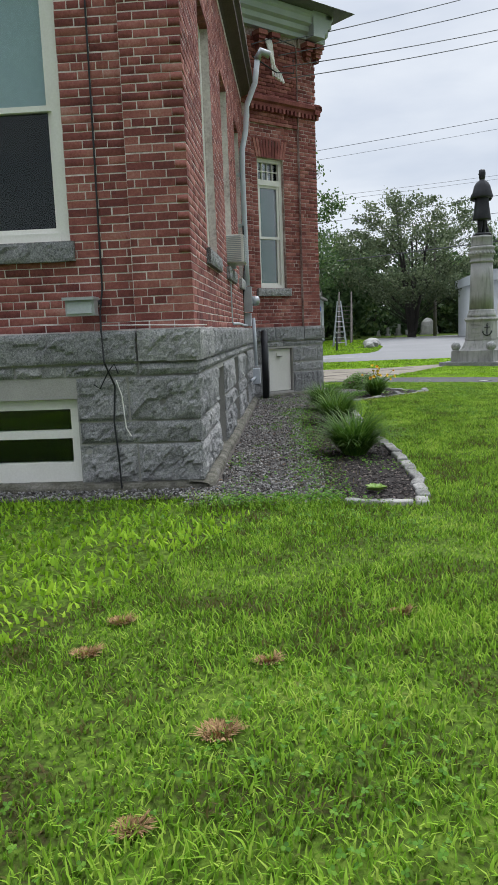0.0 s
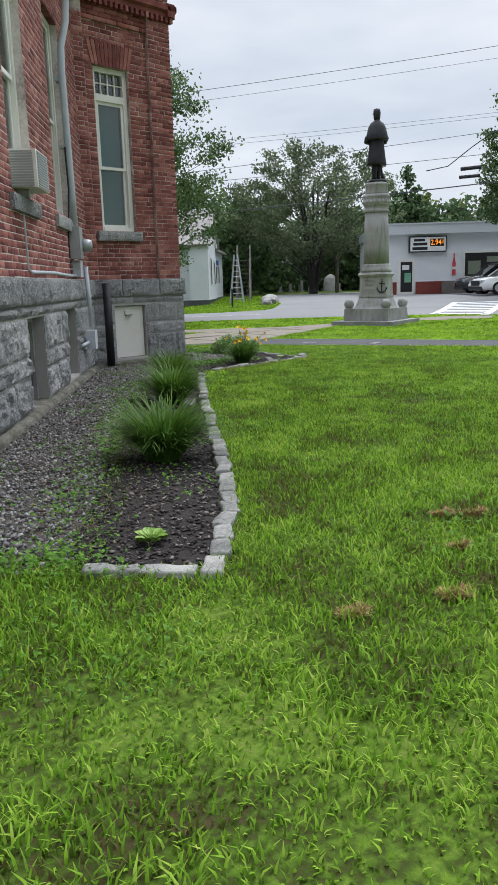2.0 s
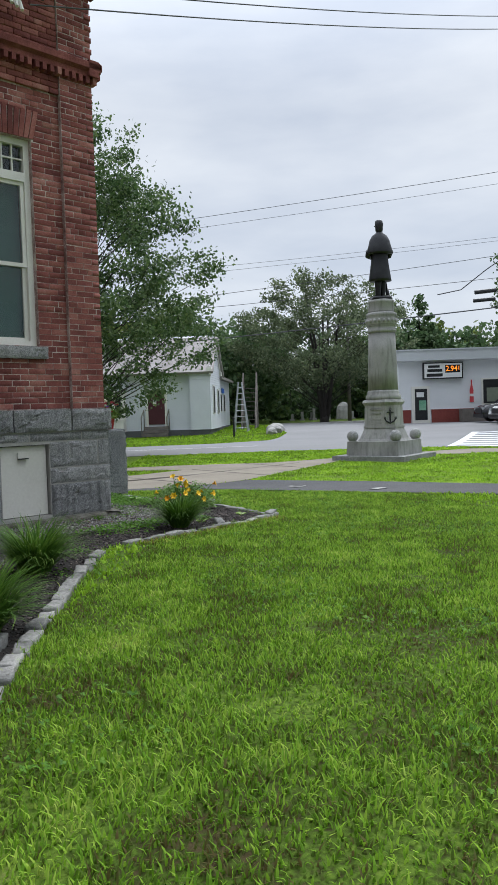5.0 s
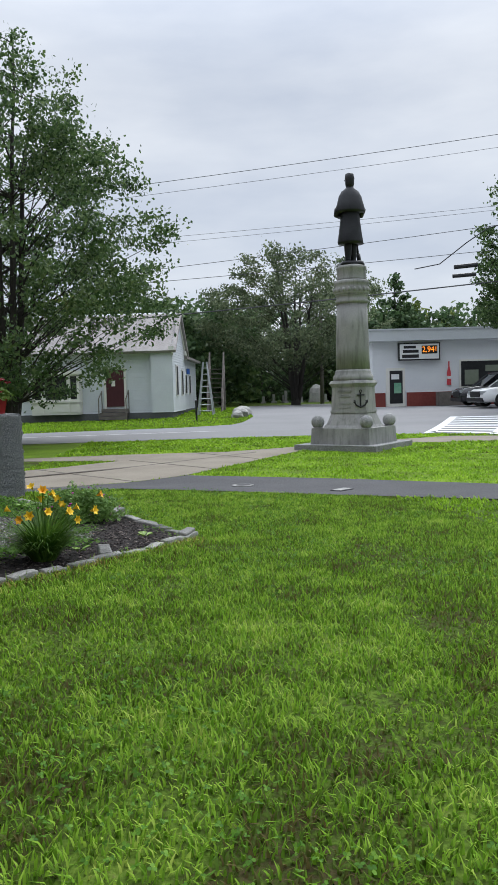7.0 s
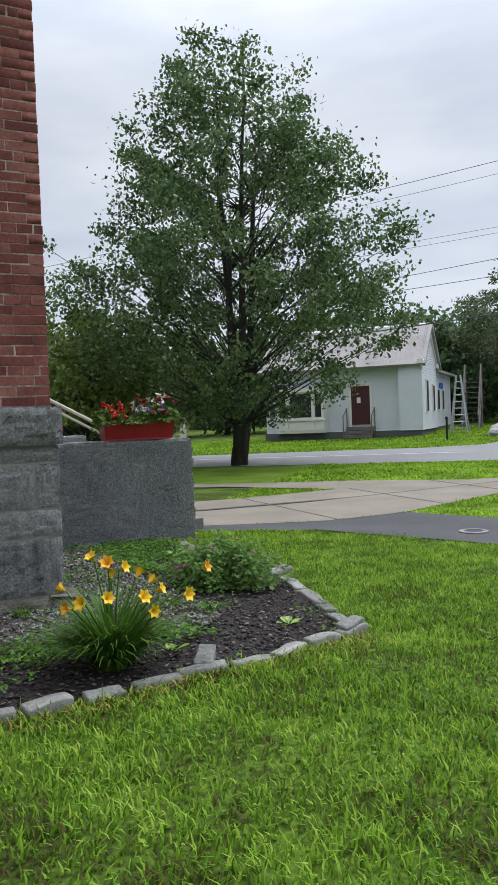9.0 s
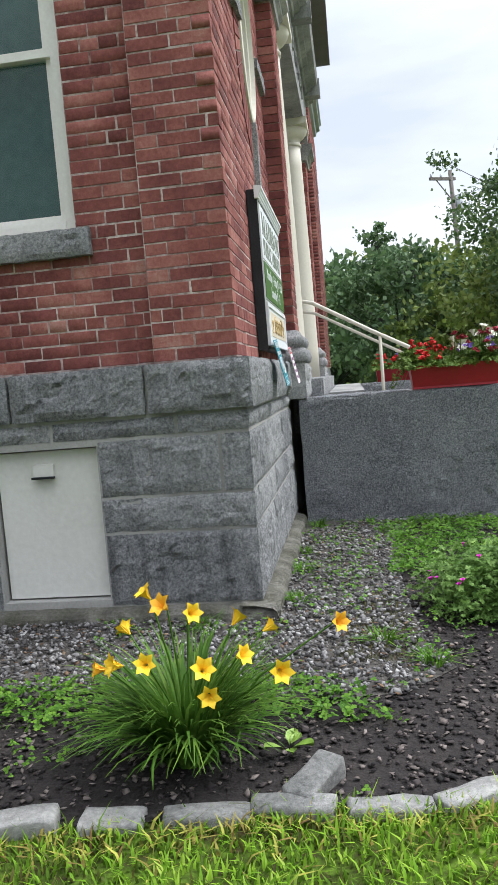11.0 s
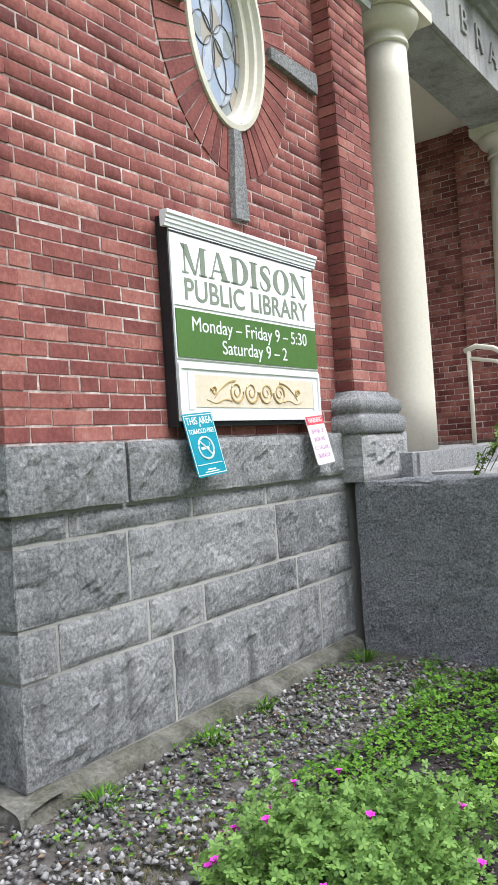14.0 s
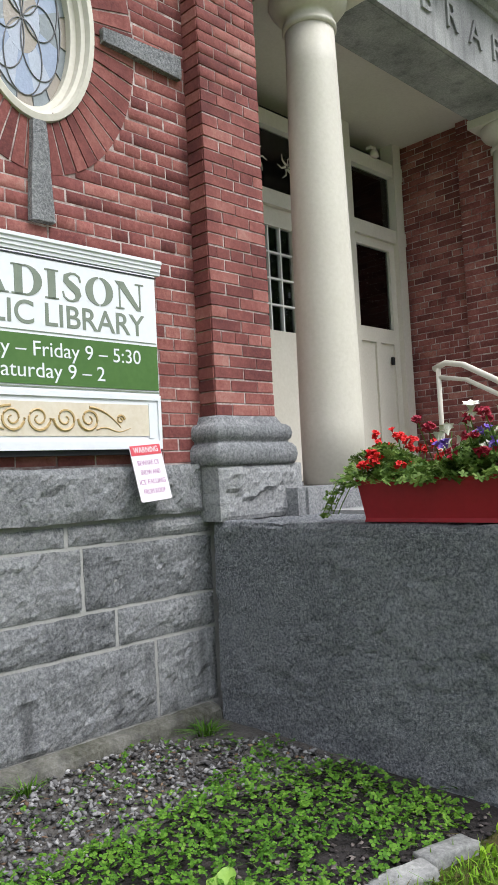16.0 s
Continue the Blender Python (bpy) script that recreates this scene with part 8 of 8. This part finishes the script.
part("bay_roof", boxes((-6.70, -3.80, -0.72, 0.0, 2.55, 2.75)), m_white, bay)
part("bay_sill", boxes((-6.68, -3.82, -0.68, -0.6, 1.02, 1.12)), m_white, bay)
for a, b in ((-6.40, -6.05), (-5.80, -4.60), (-4.40, -4.05)):
    part("bay_pane", boxes((a, b, -0.615, -0.605, 1.2, 2.45)), m_iron, bay, "dark window pane")
    part("bay_panel", boxes((a, b, -0.63, -0.6, 0.5, 0.95)), m_white, bay, bevel=0.02)
    part("bay_post", boxes((b, b + 0.12, -0.66, -0.6, 0.4, 2.5)), m_white, bay)
dr = part("door", boxes((-2.55, -1.55, -0.06, 0.02, 0.72, 2.75)), m_maroon, house, "maroon front door")
part("notice", boxes((-2.25, -2.05, -0.07, -0.06, 1.85, 2.15)), m_white, dr)
part("door_frame", boxes((-2.68, -2.55, -0.09, 0.02, 0.6, 2.85), (-1.55, -1.42, -0.09, 0.02, 0.6, 2.85), (-2.55, -1.55, -0.09, 0.02, 2.75, 2.9)), m_white, house)
for k in range(3):
    part("stair", boxes((-2.80, -1.30, -0.35 - 0.3 * k, -0.05 - 0.3 * k + 0.02, 0.42 - 0.2 * k, 0.60 - 0.2 * k)), m_old_wood, house)
for x in (-2.80, -1.30):
    part("stair_rail", tube([(x, -0.1, 1.6), (x, -0.95, 1.15)], 0.03, 6), m_old_wood, house)
    for yy, zt in ((-0.15, 1.58), (-0.95, 1.15)):
        part("stair_post", tube([(x, yy, 0.0), (x, yy, zt)], 0.03, 6), m_old_wood, house)
for yy, z0, z1 in ((0.9, 1.3, 2.9), (3.2, 1.3, 2.7)):
    wd = part("window", boxes((1.22, 1.27, yy - 0.08, yy + 0.68, z0 - 0.08, z1 + 0.08)), m_white, house, "narrow white window")
    part("pane", boxes((1.272, 1.278, yy, yy + 0.6, z0, z1)), m_iron, wd)
for yy in (6.2, 8.2):
    wd = part("window", boxes((1.06, 1.11, yy - 0.08, yy + 0.78, 1.3, 2.6)), m_white, house)
    part("pane", boxes((1.112, 1.118, yy, yy + 0.7, 1.38, 2.52)), m_iron, wd)
part("blue_sign", boxes((1.10, 1.14, 6.9, 8.3, 2.62, 2.95)), m_blue, house, "small blue sign on the side wall")
part("meter_box", boxes((-7.15, -6.9, -0.15, -0.02, 1.2, 2.0)), m_old_wood, house)
# wooden stair and leaning ladders beside the house
o = thing("wooden_stair", "grey weathered outdoor stair beside the house", "stairs", M_HOUSE @ Matrix.Translation((2.6, 4.5, 0.05)))
for x in (0.0, 0.9):
    part("stringer", tube([(x, 0, 0), (x, 2.6, 3.0)], 0.07, 4), m_old_wood, o)
    part("handrail", tube([(x, 0, 0.9), (x, 2.6, 3.9)], 0.04, 4), m_old_wood, o)
for k in range(10):
    part("tread", boxes((0, 0.9, 0.26 * k, 0.26 * k + 0.24, 0.3 * k + 0.1, 0.3 * k + 0.14)), m_old_wood, o)
for x, yy in ((0, 2.6), (0.9, 2.6), (0, 1.3), (0.9, 1.3)):
    part("post", tube([(x, yy, -0.2), (x, yy, 3.9 if yy > 2 else 2.2)], 0.06, 4), m_old_wood, o)
o = thing("step_ladder", "tall pale step ladder standing on the grass", "ladder", M_HOUSE @ Matrix.Translation((2.4, 1.2, 0.0)))
for x0, x1, y0 in ((0, 0.35, -0.5), (0.9, 0.55, -0.5), (0, 0.35, 0.6), (0.9, 0.55, 0.6)):
    part("rail", tube([(x0, y0, -0.1), (x1, 0.0, 3.1)], 0.045, 4), m_grey_metal, o)
for k in range(8):
    t = (k + 1) / 9
    part("rung", tube([(0.35 * t, -0.5 * (1 - t), 3.1 * t), (0.9 - 0.35 * t, -0.5 * (1 - t), 3.1 * t)], 0.025, 4), m_grey_metal, o)
for k, (x, y, s) in enumerate(((24.2, 21.0, 0.3), (24.7, 21.3, 0.42), (25.3, 21.8, 0.4), (26.0, 22.4, 0.5), (26.6, 23.1, 0.45))):
    bm = bmesh.new()
    bmesh.ops.create_icosphere(bm, subdivisions=3, radius=s)
    for v in bm.verts:
        v.co += 0.25 * s * noise.noise_vector(v.co * 1.6 / s + Vector((k * 5, 0, 0)))
        v.co.z *= 0.75
    b = part("boulder", bm, m_rock)
    b.matrix_world = pose(x, y, float(gz(x, y)) + 0.12, 0, 0, 40 * k)
    tagged(b, "pale boulder on the grass at the road corner", "boulder", "boulders")
o = thing("marker_post", "short dark post on the grass by the house", "post", pose(21.6, 21.2, -0.2))
part("post", tube([(0, 0, 0), (0, 0, 0.95)], 0.05, 6), m_iron, o)
part("cap", lathe([(0.07, 0.95), (0.07, 1.02), (0.02, 1.05)], 8), m_iron, o)

# ---- store across the road ----
m_store = mat("store_siding", ((0.3, (0.68, 0.70, 0.74)), (0.7, (0.78, 0.80, 0.83))), 1, 20, 0.7, 0.05)
m_fascia = mat("metal_fascia", ((0.3, (0.50, 0.53, 0.56)), (0.7, (0.60, 0.63, 0.66))), 1, 20, 0.5, 0.05)
m_brick_band = mat("painted_brick_band", ((0.3, (0.16, 0.035, 0.03)), (0.7, (0.24, 0.06, 0.05))), 1, 10, 0.9, 0.3)
SD = Vector((5.19, -5.29, 0)).normalized()
M_STORE = Matrix(((SD.x, -SD.y, 0, 33.5), (SD.y, SD.x, 0, 19.1), (0, 0, 1, 0.13), (0, 0, 0, 1)))
store = thing("store", "low white roadside store with a red brick base", "building", M_STORE)
part("body", boxes((0, 22, 0, 12, -0.5, 3.9)), m_store, store)
part("siding", clapboards(0, 22, 0.0, 0.78, 3.75, holes=((0.75, 1.85, 0.7, 2.2),)), m_store, store)
part("fascia", boxes((-0.25, 22.3, -0.45, 12, 3.75, 4.40)), m_fascia, store, "pale metal fascia")
part("drip_edge", boxes((-0.30, 22.3, -0.5, 0, 4.36, 4.44)), m_fascia, store)
part("brick_band", boxes((0.1, 0.7, -0.08, 0.02, -0.4, 0.78), (1.95, 22, -0.08, 0.02, -0.4, 0.78)), m_brick_band, store, "red brick base")
dr = part("door", boxes((0.75, 1.85, -0.09, 0.05, -0.05, 2.2)), m_white, store, "white shop door")
part("pane", boxes((0.95, 1.7, -0.1, -0.09, 0.15, 2.05)), m_iron, dr)
part("poster", boxes((1.2, 1.62, -0.108, -0.101, 0.75, 1.35)), mat("green_poster", ((0.3, (0.10, 0.32, 0.20)), (0.7, (0.30, 0.50, 0.36))), 4, 20, 0.6, 0.0), dr)
part("notice", boxes((1.05, 1.5, -0.108, -0.101, 1.55, 1.85)), m_sign_white, dr)
wd = part("window", boxes((5.0, 7.9, -0.1, 0.03, 0.95, 2.6)), m_white, store)
part("pane", boxes((5.1, 7.8, -0.115, -0.1, 1.05, 2.5)), m_iron, wd)
part("window_display", boxes((5.3, 6.1, -0.12, -0.116, 1.15, 2.0), (6.5, 7.6, -0.12, -0.116, 1.9, 2.25)), m_sign_letters, wd)
sg = part("price_sign", boxes((1.45, 3.85, -0.28, -0.02, 2.62, 3.62)), m_iron, store, "lit fuel price sign")
part("face", boxes((1.52, 3.78, -0.29, -0.28, 2.69, 3.55)), m_sign_white, sg)
part("logo_bars", boxes((1.75, 2.45, -0.296, -0.29, 3.30, 3.45), (1.7, 2.6, -0.296, -0.29, 3.05, 3.22)), m_iron, sg)
part("logo_band", boxes((1.65, 2.62, -0.296, -0.29, 2.76, 2.95)), m_iron, sg)
part("digit_panel", boxes((2.78, 3.68, -0.296, -0.29, 2.98, 3.45)), m_black, sg)
m_digit, dn, dl, db = nodes_of("lit_orange_digits", 0.5)
db.inputs["Base Color"].default_value = (0.9, 0.25, 0.02, 1)
db.inputs["Emission Color"].default_value, db.inputs["Emission Strength"].default_value = (1.0, 0.28, 0.02, 1), 1.2
text_mesh("2.94", 0.46, m_digit, sg, Matrix.Translation((3.16, -0.30, 3.215)) @ UPRIGHT, 0.003, width=0.68, name="price")
text_mesh("1", 0.36, m_digit, sg, Matrix.Translation((3.60, -0.30, 3.24)) @ UPRIGHT, 0.003, name="price")
bt = part("bottle_sign", prism([(-0.16, 0), (0.16, 0), (0.16, 0.35), (0.13, 0.6), (0.16, 0.9), (0.10, 1.15), (0.05, 1.4), (0.05, 1.75), (-0.05, 1.75), (-0.05, 1.4), (-0.10, 1.15), (-0.16, 0.9), (-0.13, 0.6), (-0.16, 0.35)], -0.02, 0.02), m_red_print, store, "red bottle-shaped sign")
bt.matrix_local = Matrix.Translation((4.4, -0.06, 1.15)) @ UPRIGHT @ Matrix.Diagonal((0.72, 0.78, 1, 1))
part("bottle_label", boxes((4.30, 4.50, -0.09, -0.081, 1.5, 1.66)), m_sign_white, store)
part("ice_chest", boxes((3.6, 5.0, -0.9, -0.15, 0.0, 0.75)), m_old_wood, store, bevel=0.03)


# ---- parked cars ----
m_rubber = mat("tyre_rubber", ((0.3, (0.012, 0.012, 0.012)), (0.7, (0.03, 0.03, 0.03))), 6, 40, 0.9, 0.2)
m_car_black = mat("black_car_paint", ((0.3, (0.008, 0.009, 0.011)), (0.7, (0.012, 0.013, 0.016))), 1, 4, 0.15, 0.0, spec=0.6)
m_car_white = mat("white_car_paint", ((0.3, (0.72, 0.73, 0.74)), (0.7, (0.78, 0.79, 0.80))), 1, 4, 0.2, 0.0, spec=0.6)
m_car_glass = mat("car_glass", ((0.3, (0.012, 0.016, 0.018)), (0.7, (0.02, 0.025, 0.028))), 1, 4, 0.05, 0.0, spec=0.8)


def car(x, y, heading, paint, label, tall):
    """A parked sport-utility car; its nose looks along +x of its pose."""
    o = thing("parked_car", label, "car", pose(x, y, float(gz(x, y)) + 0.03, 0, 0, heading), "parked cars")
    L, W, H = 4.7, 1.86, tall
    belt = H * 0.62
    side = [(-L / 2, 0.45), (-L / 2 + 0.05, belt), (-L / 2 + 0.35, belt + 0.02), (0.75, belt + 0.02), (L / 2 - 0.35, belt - 0.12), (L / 2 - 0.05, belt - 0.32), (L / 2, 0.42), (L / 2 - 0.1, 0.25), (-L / 2 + 0.1, 0.25)]
    bm = prism(side, -W / 2, W / 2)
    part("body", bm, paint, o, bevel=0.07, smooth=True).matrix_local = UPRIGHT
    cab = [(-L / 2 + 0.12, belt), (-L / 2 + 0.5, H - 0.03), (-0.1, H), (0.35, H - 0.08), (1.15, belt)]
    c = part("cabin", prism(cab, -W / 2 + 0.1, W / 2 - 0.1), m_car_glass, o, "dark glazed cabin", bevel=0.05)
    c.matrix_local = UPRIGHT
    part("roof", boxes((-L / 2 + 0.5, 0.33, -W / 2 + 0.12, W / 2 - 0.12, H - 0.06, H + 0.02)), paint, o, bevel=0.03)
    for sy in (-1, 1):
        part("pillar", tube([(1.2, sy * (W / 2 - 0.08), belt), (0.38, sy * (W / 2 - 0.13), H - 0.06)], 0.04, 6), paint, o)
        part("pillar", tube([(-0.25, sy * (W / 2 - 0.08), belt), (-0.25, sy * (W / 2 - 0.12), H - 0.04)], 0.04, 6), paint, o)
        part("headlight", boxes((L / 2 - 0.28, L / 2 - 0.02, sy * (W / 2 - 0.3) - 0.18, sy * (W / 2 - 0.3) + 0.18, belt - 0.36, belt - 0.20)), m_grey_metal, o, "clear headlight", bevel=0.03)
        part("mirror", boxes((0.75, 0.9, sy * (W / 2 + 0.1) - 0.09, sy * (W / 2 + 0.1) + 0.09, belt + 0.02, belt + 0.18)), paint, o, bevel=0.03)
        for wx in (-1.42, 1.42):
            w = part("wheel", lathe([(0.20, -0.12), (0.33, -0.12), (0.36, -0.06), (0.36, 0.06), (0.33, 0.12), (0.20, 0.12)], 24), m_rubber, o, "black tyre")
            w.matrix_local = Matrix.Translation((wx, sy * (W / 2 - 0.1), 0.36)) @ Matrix.Rotation(radians(90), 4, "X")
            part("rim", lathe([(0.21, -0.125), (0.21, 0.125), (0.06, 0.13)], 16), m_grey_metal, w)
    part("grille", boxes((L / 2 - 0.04, L / 2 + 0.015, -0.5, 0.5, 0.5, 0.78)), m_iron, o, bevel=0.01)
    part("bumper", boxes((L / 2 - 0.12, L / 2 + 0.04, -0.85, 0.85, 0.28, 0.46)), m_iron, o, bevel=0.04)
    return o


car(34.9, 12.0, 137, m_car_black, "black parked sport-utility car before the store", 1.72)
car(33.08, 10.09, 143, m_car_white, "white parked crossover car before the store", 1.6)

# ---- crosswalk, manhole, road lines ----
m_paint = mat("road_paint", ((0.3, (0.62, 0.63, 0.64)), (0.7, (0.80, 0.81, 0.82))), 2, 30, 0.8, 0.2)


def stripe(name, a, b, w, label):
    a, b = Vector(a), Vector(b)
    d = (b - a).normalized()
    s = Vector((-d.y, d.x)) * w / 2
    bm = bmesh.new()
    n = max(1, int((b - a).length / 1.0))
    prev = None
    for i in range(n + 1):
        p = a.lerp(b, i / n)
        row = [bm.verts.new((q.x, q.y, float(gz(q.x, q.y)) + 0.024)) for q in (p - s, p + s)]
        if prev:
            bm.faces.new((prev[0], prev[1], row[1], row[0]))
        prev = row
    ob = part(name, bm, m_paint)
    return tagged(ob, label, "road marking", "crosswalk stripes", "structure")


A0, A1, B0, B1 = Vector((16.9, 5.5)), Vector((25.2, 9.3)), Vector((16.9, 3.4)), Vector((26.2, 7.2))
stripe("road_line", A0, A1, 0.3, "white crosswalk edge line")
stripe("road_line", B0, B1, 0.3, "white crosswalk edge line")
for k in range(8):
    t = (k + 0.6) / 8
    stripe("road_line", A0.lerp(A1, t), B0.lerp(B1, t), 0.55, "worn white crosswalk bar")
stripe("road_line", (8.4, 18.4), (15.5, 13.2), 0.1, "thin white road line")
man = thing("manhole_cover", "pale concrete ring with an iron manhole cover", "manhole", pose(4.72, 1.28, float(gz(4.72, 1.28)) + 0.004))
part("ring", lathe([(0.16, -0.05), (0.16, 0.014), (0.105, 0.016), (0.105, 0.0)], 28), m_granite_smooth, man)
part("cover", lathe([(0.10, -0.02), (0.10, 0.012), (0.02, 0.014)], 28), m_iron, man)
man2 = thing("valve_cover", "small pale utility cover in the path", "manhole", pose(5.15, -0.2, float(gz(5.15, -0.2)) + 0.006))
part("plate", boxes((-0.13, 0.13, -0.07, 0.07, -0.03, 0.012)), m_granite_smooth, man2, bevel=0.004)
part("rim", boxes((-0.15, 0.15, -0.09, 0.09, -0.03, 0.006)), m_iron, man2)

# concrete walk: joints with weeds
rng = np.random.default_rng(55)
jx, jy = [], []
for (x0, y0), (x1, y1) in (((2.2, 4.9), (9.3, 5.4)), ((4.1, 3.1), (4.3, 6.4)), ((6.2, 3.5), (6.5, 6.4)), ((8.1, 4.2), (8.5, 6.6))):
    n = int(math.hypot(x1 - x0, y1 - y0) * 45)
    t = rng.uniform(0, 1, n)
    jx += list(x0 + (x1 - x0) * t + rng.normal(0, 0.012, n))
    jy += list(y0 + (y1 - y0) * t + rng.normal(0, 0.012, n))
    jb = tube([(x0, y0, float(gz(x0, y0)) + 0.003), ((x0 + x1) / 2, (y0 + y1) / 2, float(gz((x0 + x1) / 2, (y0 + y1) / 2)) + 0.003), (x1, y1, float(gz(x1, y1)) + 0.003)], 0.012, 4)
    tagged(part("pavement_joint", jb, m_old_wood), "dark cracked joint in the concrete walk", "joint", kind="structure")
blades("joint_weeds", np.array(jx), np.array(jy), 0.035, 0.006, m_clover, "weeds in the joints of the concrete walk", 56)

# ---- graves ----
for k, (x, y, w, h, kind_) in enumerate(((50.2, 42.2, 0.9, 0.9, 0), (50.8, 41.2, 0.7, 1.2, 0), (51.3, 41.9, 0.8, 0.8, 0), (51.6, 40.4, 0.6, 3.4, 1), (52.2, 40.6, 1.0, 1.0, 0), (52.6, 39.6, 0.8, 1.0, 0), (53.2, 39.4, 1.5, 1.8, 2), (53.9, 38.9, 0.8, 0.8, 0), (49.4, 42.8, 0.6, 0.7, 0))):
    z = float(gz(x, y)) - 0.05
    if kind_ == 1:
        bm = square_course(square_course(bmesh.new(), 0.45, 0, 0.6), 0.25, 0.6, h, 0.12)
    elif kind_ == 2:
        bm = lathe([(0.75, 0), (0.72, 0.9), (0.6, 1.35), (0.3, 1.65), (0.02, 1.75)], 16)
    else:
        bm = boxes((-w / 2, w / 2, -0.12, 0.12, 0, h), (-w / 2 - 0.1, w / 2 + 0.1, -0.25, 0.25, 0, 0.2))
    b = part("gravestone", bm, m_rock, bevel=0.03)
    b.matrix_world = pose(x, y, z, 0, 0, 45)
    tagged(b, "pale stone grave marker in the far cemetery", "gravestone", "gravestones")

# ---- poles and wires ----
def pole(x, y, h, arm, lean, label):
    o = thing("utility_pole", label, "utility pole", pose(x, y, float(gz(x, y)) - 0.1, 0, 0, 40) @ Matrix.Rotation(radians(lean), 4, "Y"), "utility poles")
    part("pole", tube([(0, 0, 0), (0, 0, h)], 0.17, 10, taper=0.10), m_old_wood, o, smooth=True)
    if arm:
        part("crossarm", boxes((-1.5, 0.3, -0.06, 0.06, h - 0.5, h - 0.36)), m_old_wood, o)
        for xx in (-1.4, -0.7, 0.15):
            part("insulator", lathe([(0.05, h - 0.36), (0.06, h - 0.28), (0.03, h - 0.2)], 8, xx), m_grey_metal, o)
        part("transformer", lathe([(0.2, h - 2.1), (0.22, h - 2.0), (0.22, h - 1.35), (0.1, h - 1.25)], 14, 0.38), m_grey_metal, o, smooth=True)
        part("brace", tube([(-1.0, 0.07, h - 0.45), (0, 0.1, h - 1.4)], 0.03, 5), m_old_wood, o)
    return o


pole(6.75, 37.2, 11.2, True, -4, "leaning wooden utility pole with crossarm and transformer")
pole(36.0, 2.0, 13.3, True, 0, "wooden utility pole beside the road")
pole(45.6, 32.6, 9.6, False, 0, "bare pale utility pole before the woods")
m_wire = mat("weathered_wire", ((0.3, (0.05, 0.052, 0.056)), (0.7, (0.10, 0.104, 0.11))), 4, 40, 0.7, 0.0)
P1, P2 = Vector((6.75, 37.2, 0)), Vector((36.0, 2.0, 0))
for k, (z0, z1, r) in enumerate(((9.3, 13.1, 0.013), (8.9, 12.5, 0.009), (7.6, 9.6, 0.008), (5.4, 9.1, 0.013), (5.5, 7.7, 0.013), (3.6, 6.4, 0.03), (7.3, 9.5, 0.008))):
    pts = []
    for i in range(25):
        t = i / 24
        p = P1.lerp(P2, t)
        pts.append((p.x, p.y + 0.12 * k, z0 + (z1 - z0) * t - 0.9 * 4 * t * (1 - t) * 0.35 + 0.3))
    ob = part("overhead_wire", tube(pts, r, 5), m_wire)
    tagged(ob, "dark overhead utility wire crossing the road", "wire", "overhead wires")
for k, (end, z1) in enumerate((((17.3, 0.1), 13.5), ((17.3, 0.1), 12.8), ((17.3, 0.1), 11.9), ((17.3, 0.1), 11.6))):
    pts = []
    s = Vector((-1.3 + 0.1 * k, -0.2, 6.25 - 0.18 * k))
    for i in range(19):
        t = i / 18
        p = s.lerp(Vector((*end, z1)), t)
        pts.append((p.x, p.y, p.z - 0.9 * t * (1 - t)))
    ob = part("service_wire", tube(pts, 0.009, 5), m_wire)
    tagged(ob, "dark service wire running to the library tower", "wire", "service wires")
o = thing("splice_case", "black cable splice cases hanging on the wires", "cable box", pose(28.6, 10.6, 0))
part("case", tube([(-0.3, 0.35, 6.55), (0.35, -0.45, 6.62)], 0.10, 8), m_iron, o)
part("case", tube([(-0.35, 0.4, 6.15), (0.3, -0.4, 6.2)], 0.09, 8), m_iron, o)
o = thing("loose_loop", "coiled cable loop hung on the overhead wires", "cable", pose(29.2, 9.8, 0))
part("loop", tube([(-2.2, 2.4, 6.5), (-1.4, 1.6, 6.7), (-0.6, 0.7, 7.6), (0.0, 0.0, 8.2), (0.8, -0.9, 8.5)], 0.025, 5), m_iron, o)
# street sign by the large tree
o = thing("street_sign", "small blue sign on a white post by the road", "sign", pose(9.6, 22.6, -0.2))
part("post", boxes((-0.12, 0.12, -0.05, 0.05, 0, 1.6)), m_white, o)
part("plate", boxes((-0.35, 0.35, -0.08, -0.05, 1.45, 1.85)), m_blue, o)

# small plaque beside the steps
o = thing("wall_plaque", "pale rounded plaque on the brick front", "plaque", M_FRONT @ Matrix.Translation((9.8, 0.04, 1.79)))
part("plate", boxes((-0.16, 0.16, 0.0, 0.03, -0.2, 0.2)), m_granite_smooth, o, bevel=0.012)
part("face", boxes((-0.12, 0.12, -0.004, 0.0, -0.15, 0.15)), m_grey_metal, o)
place_bricks()
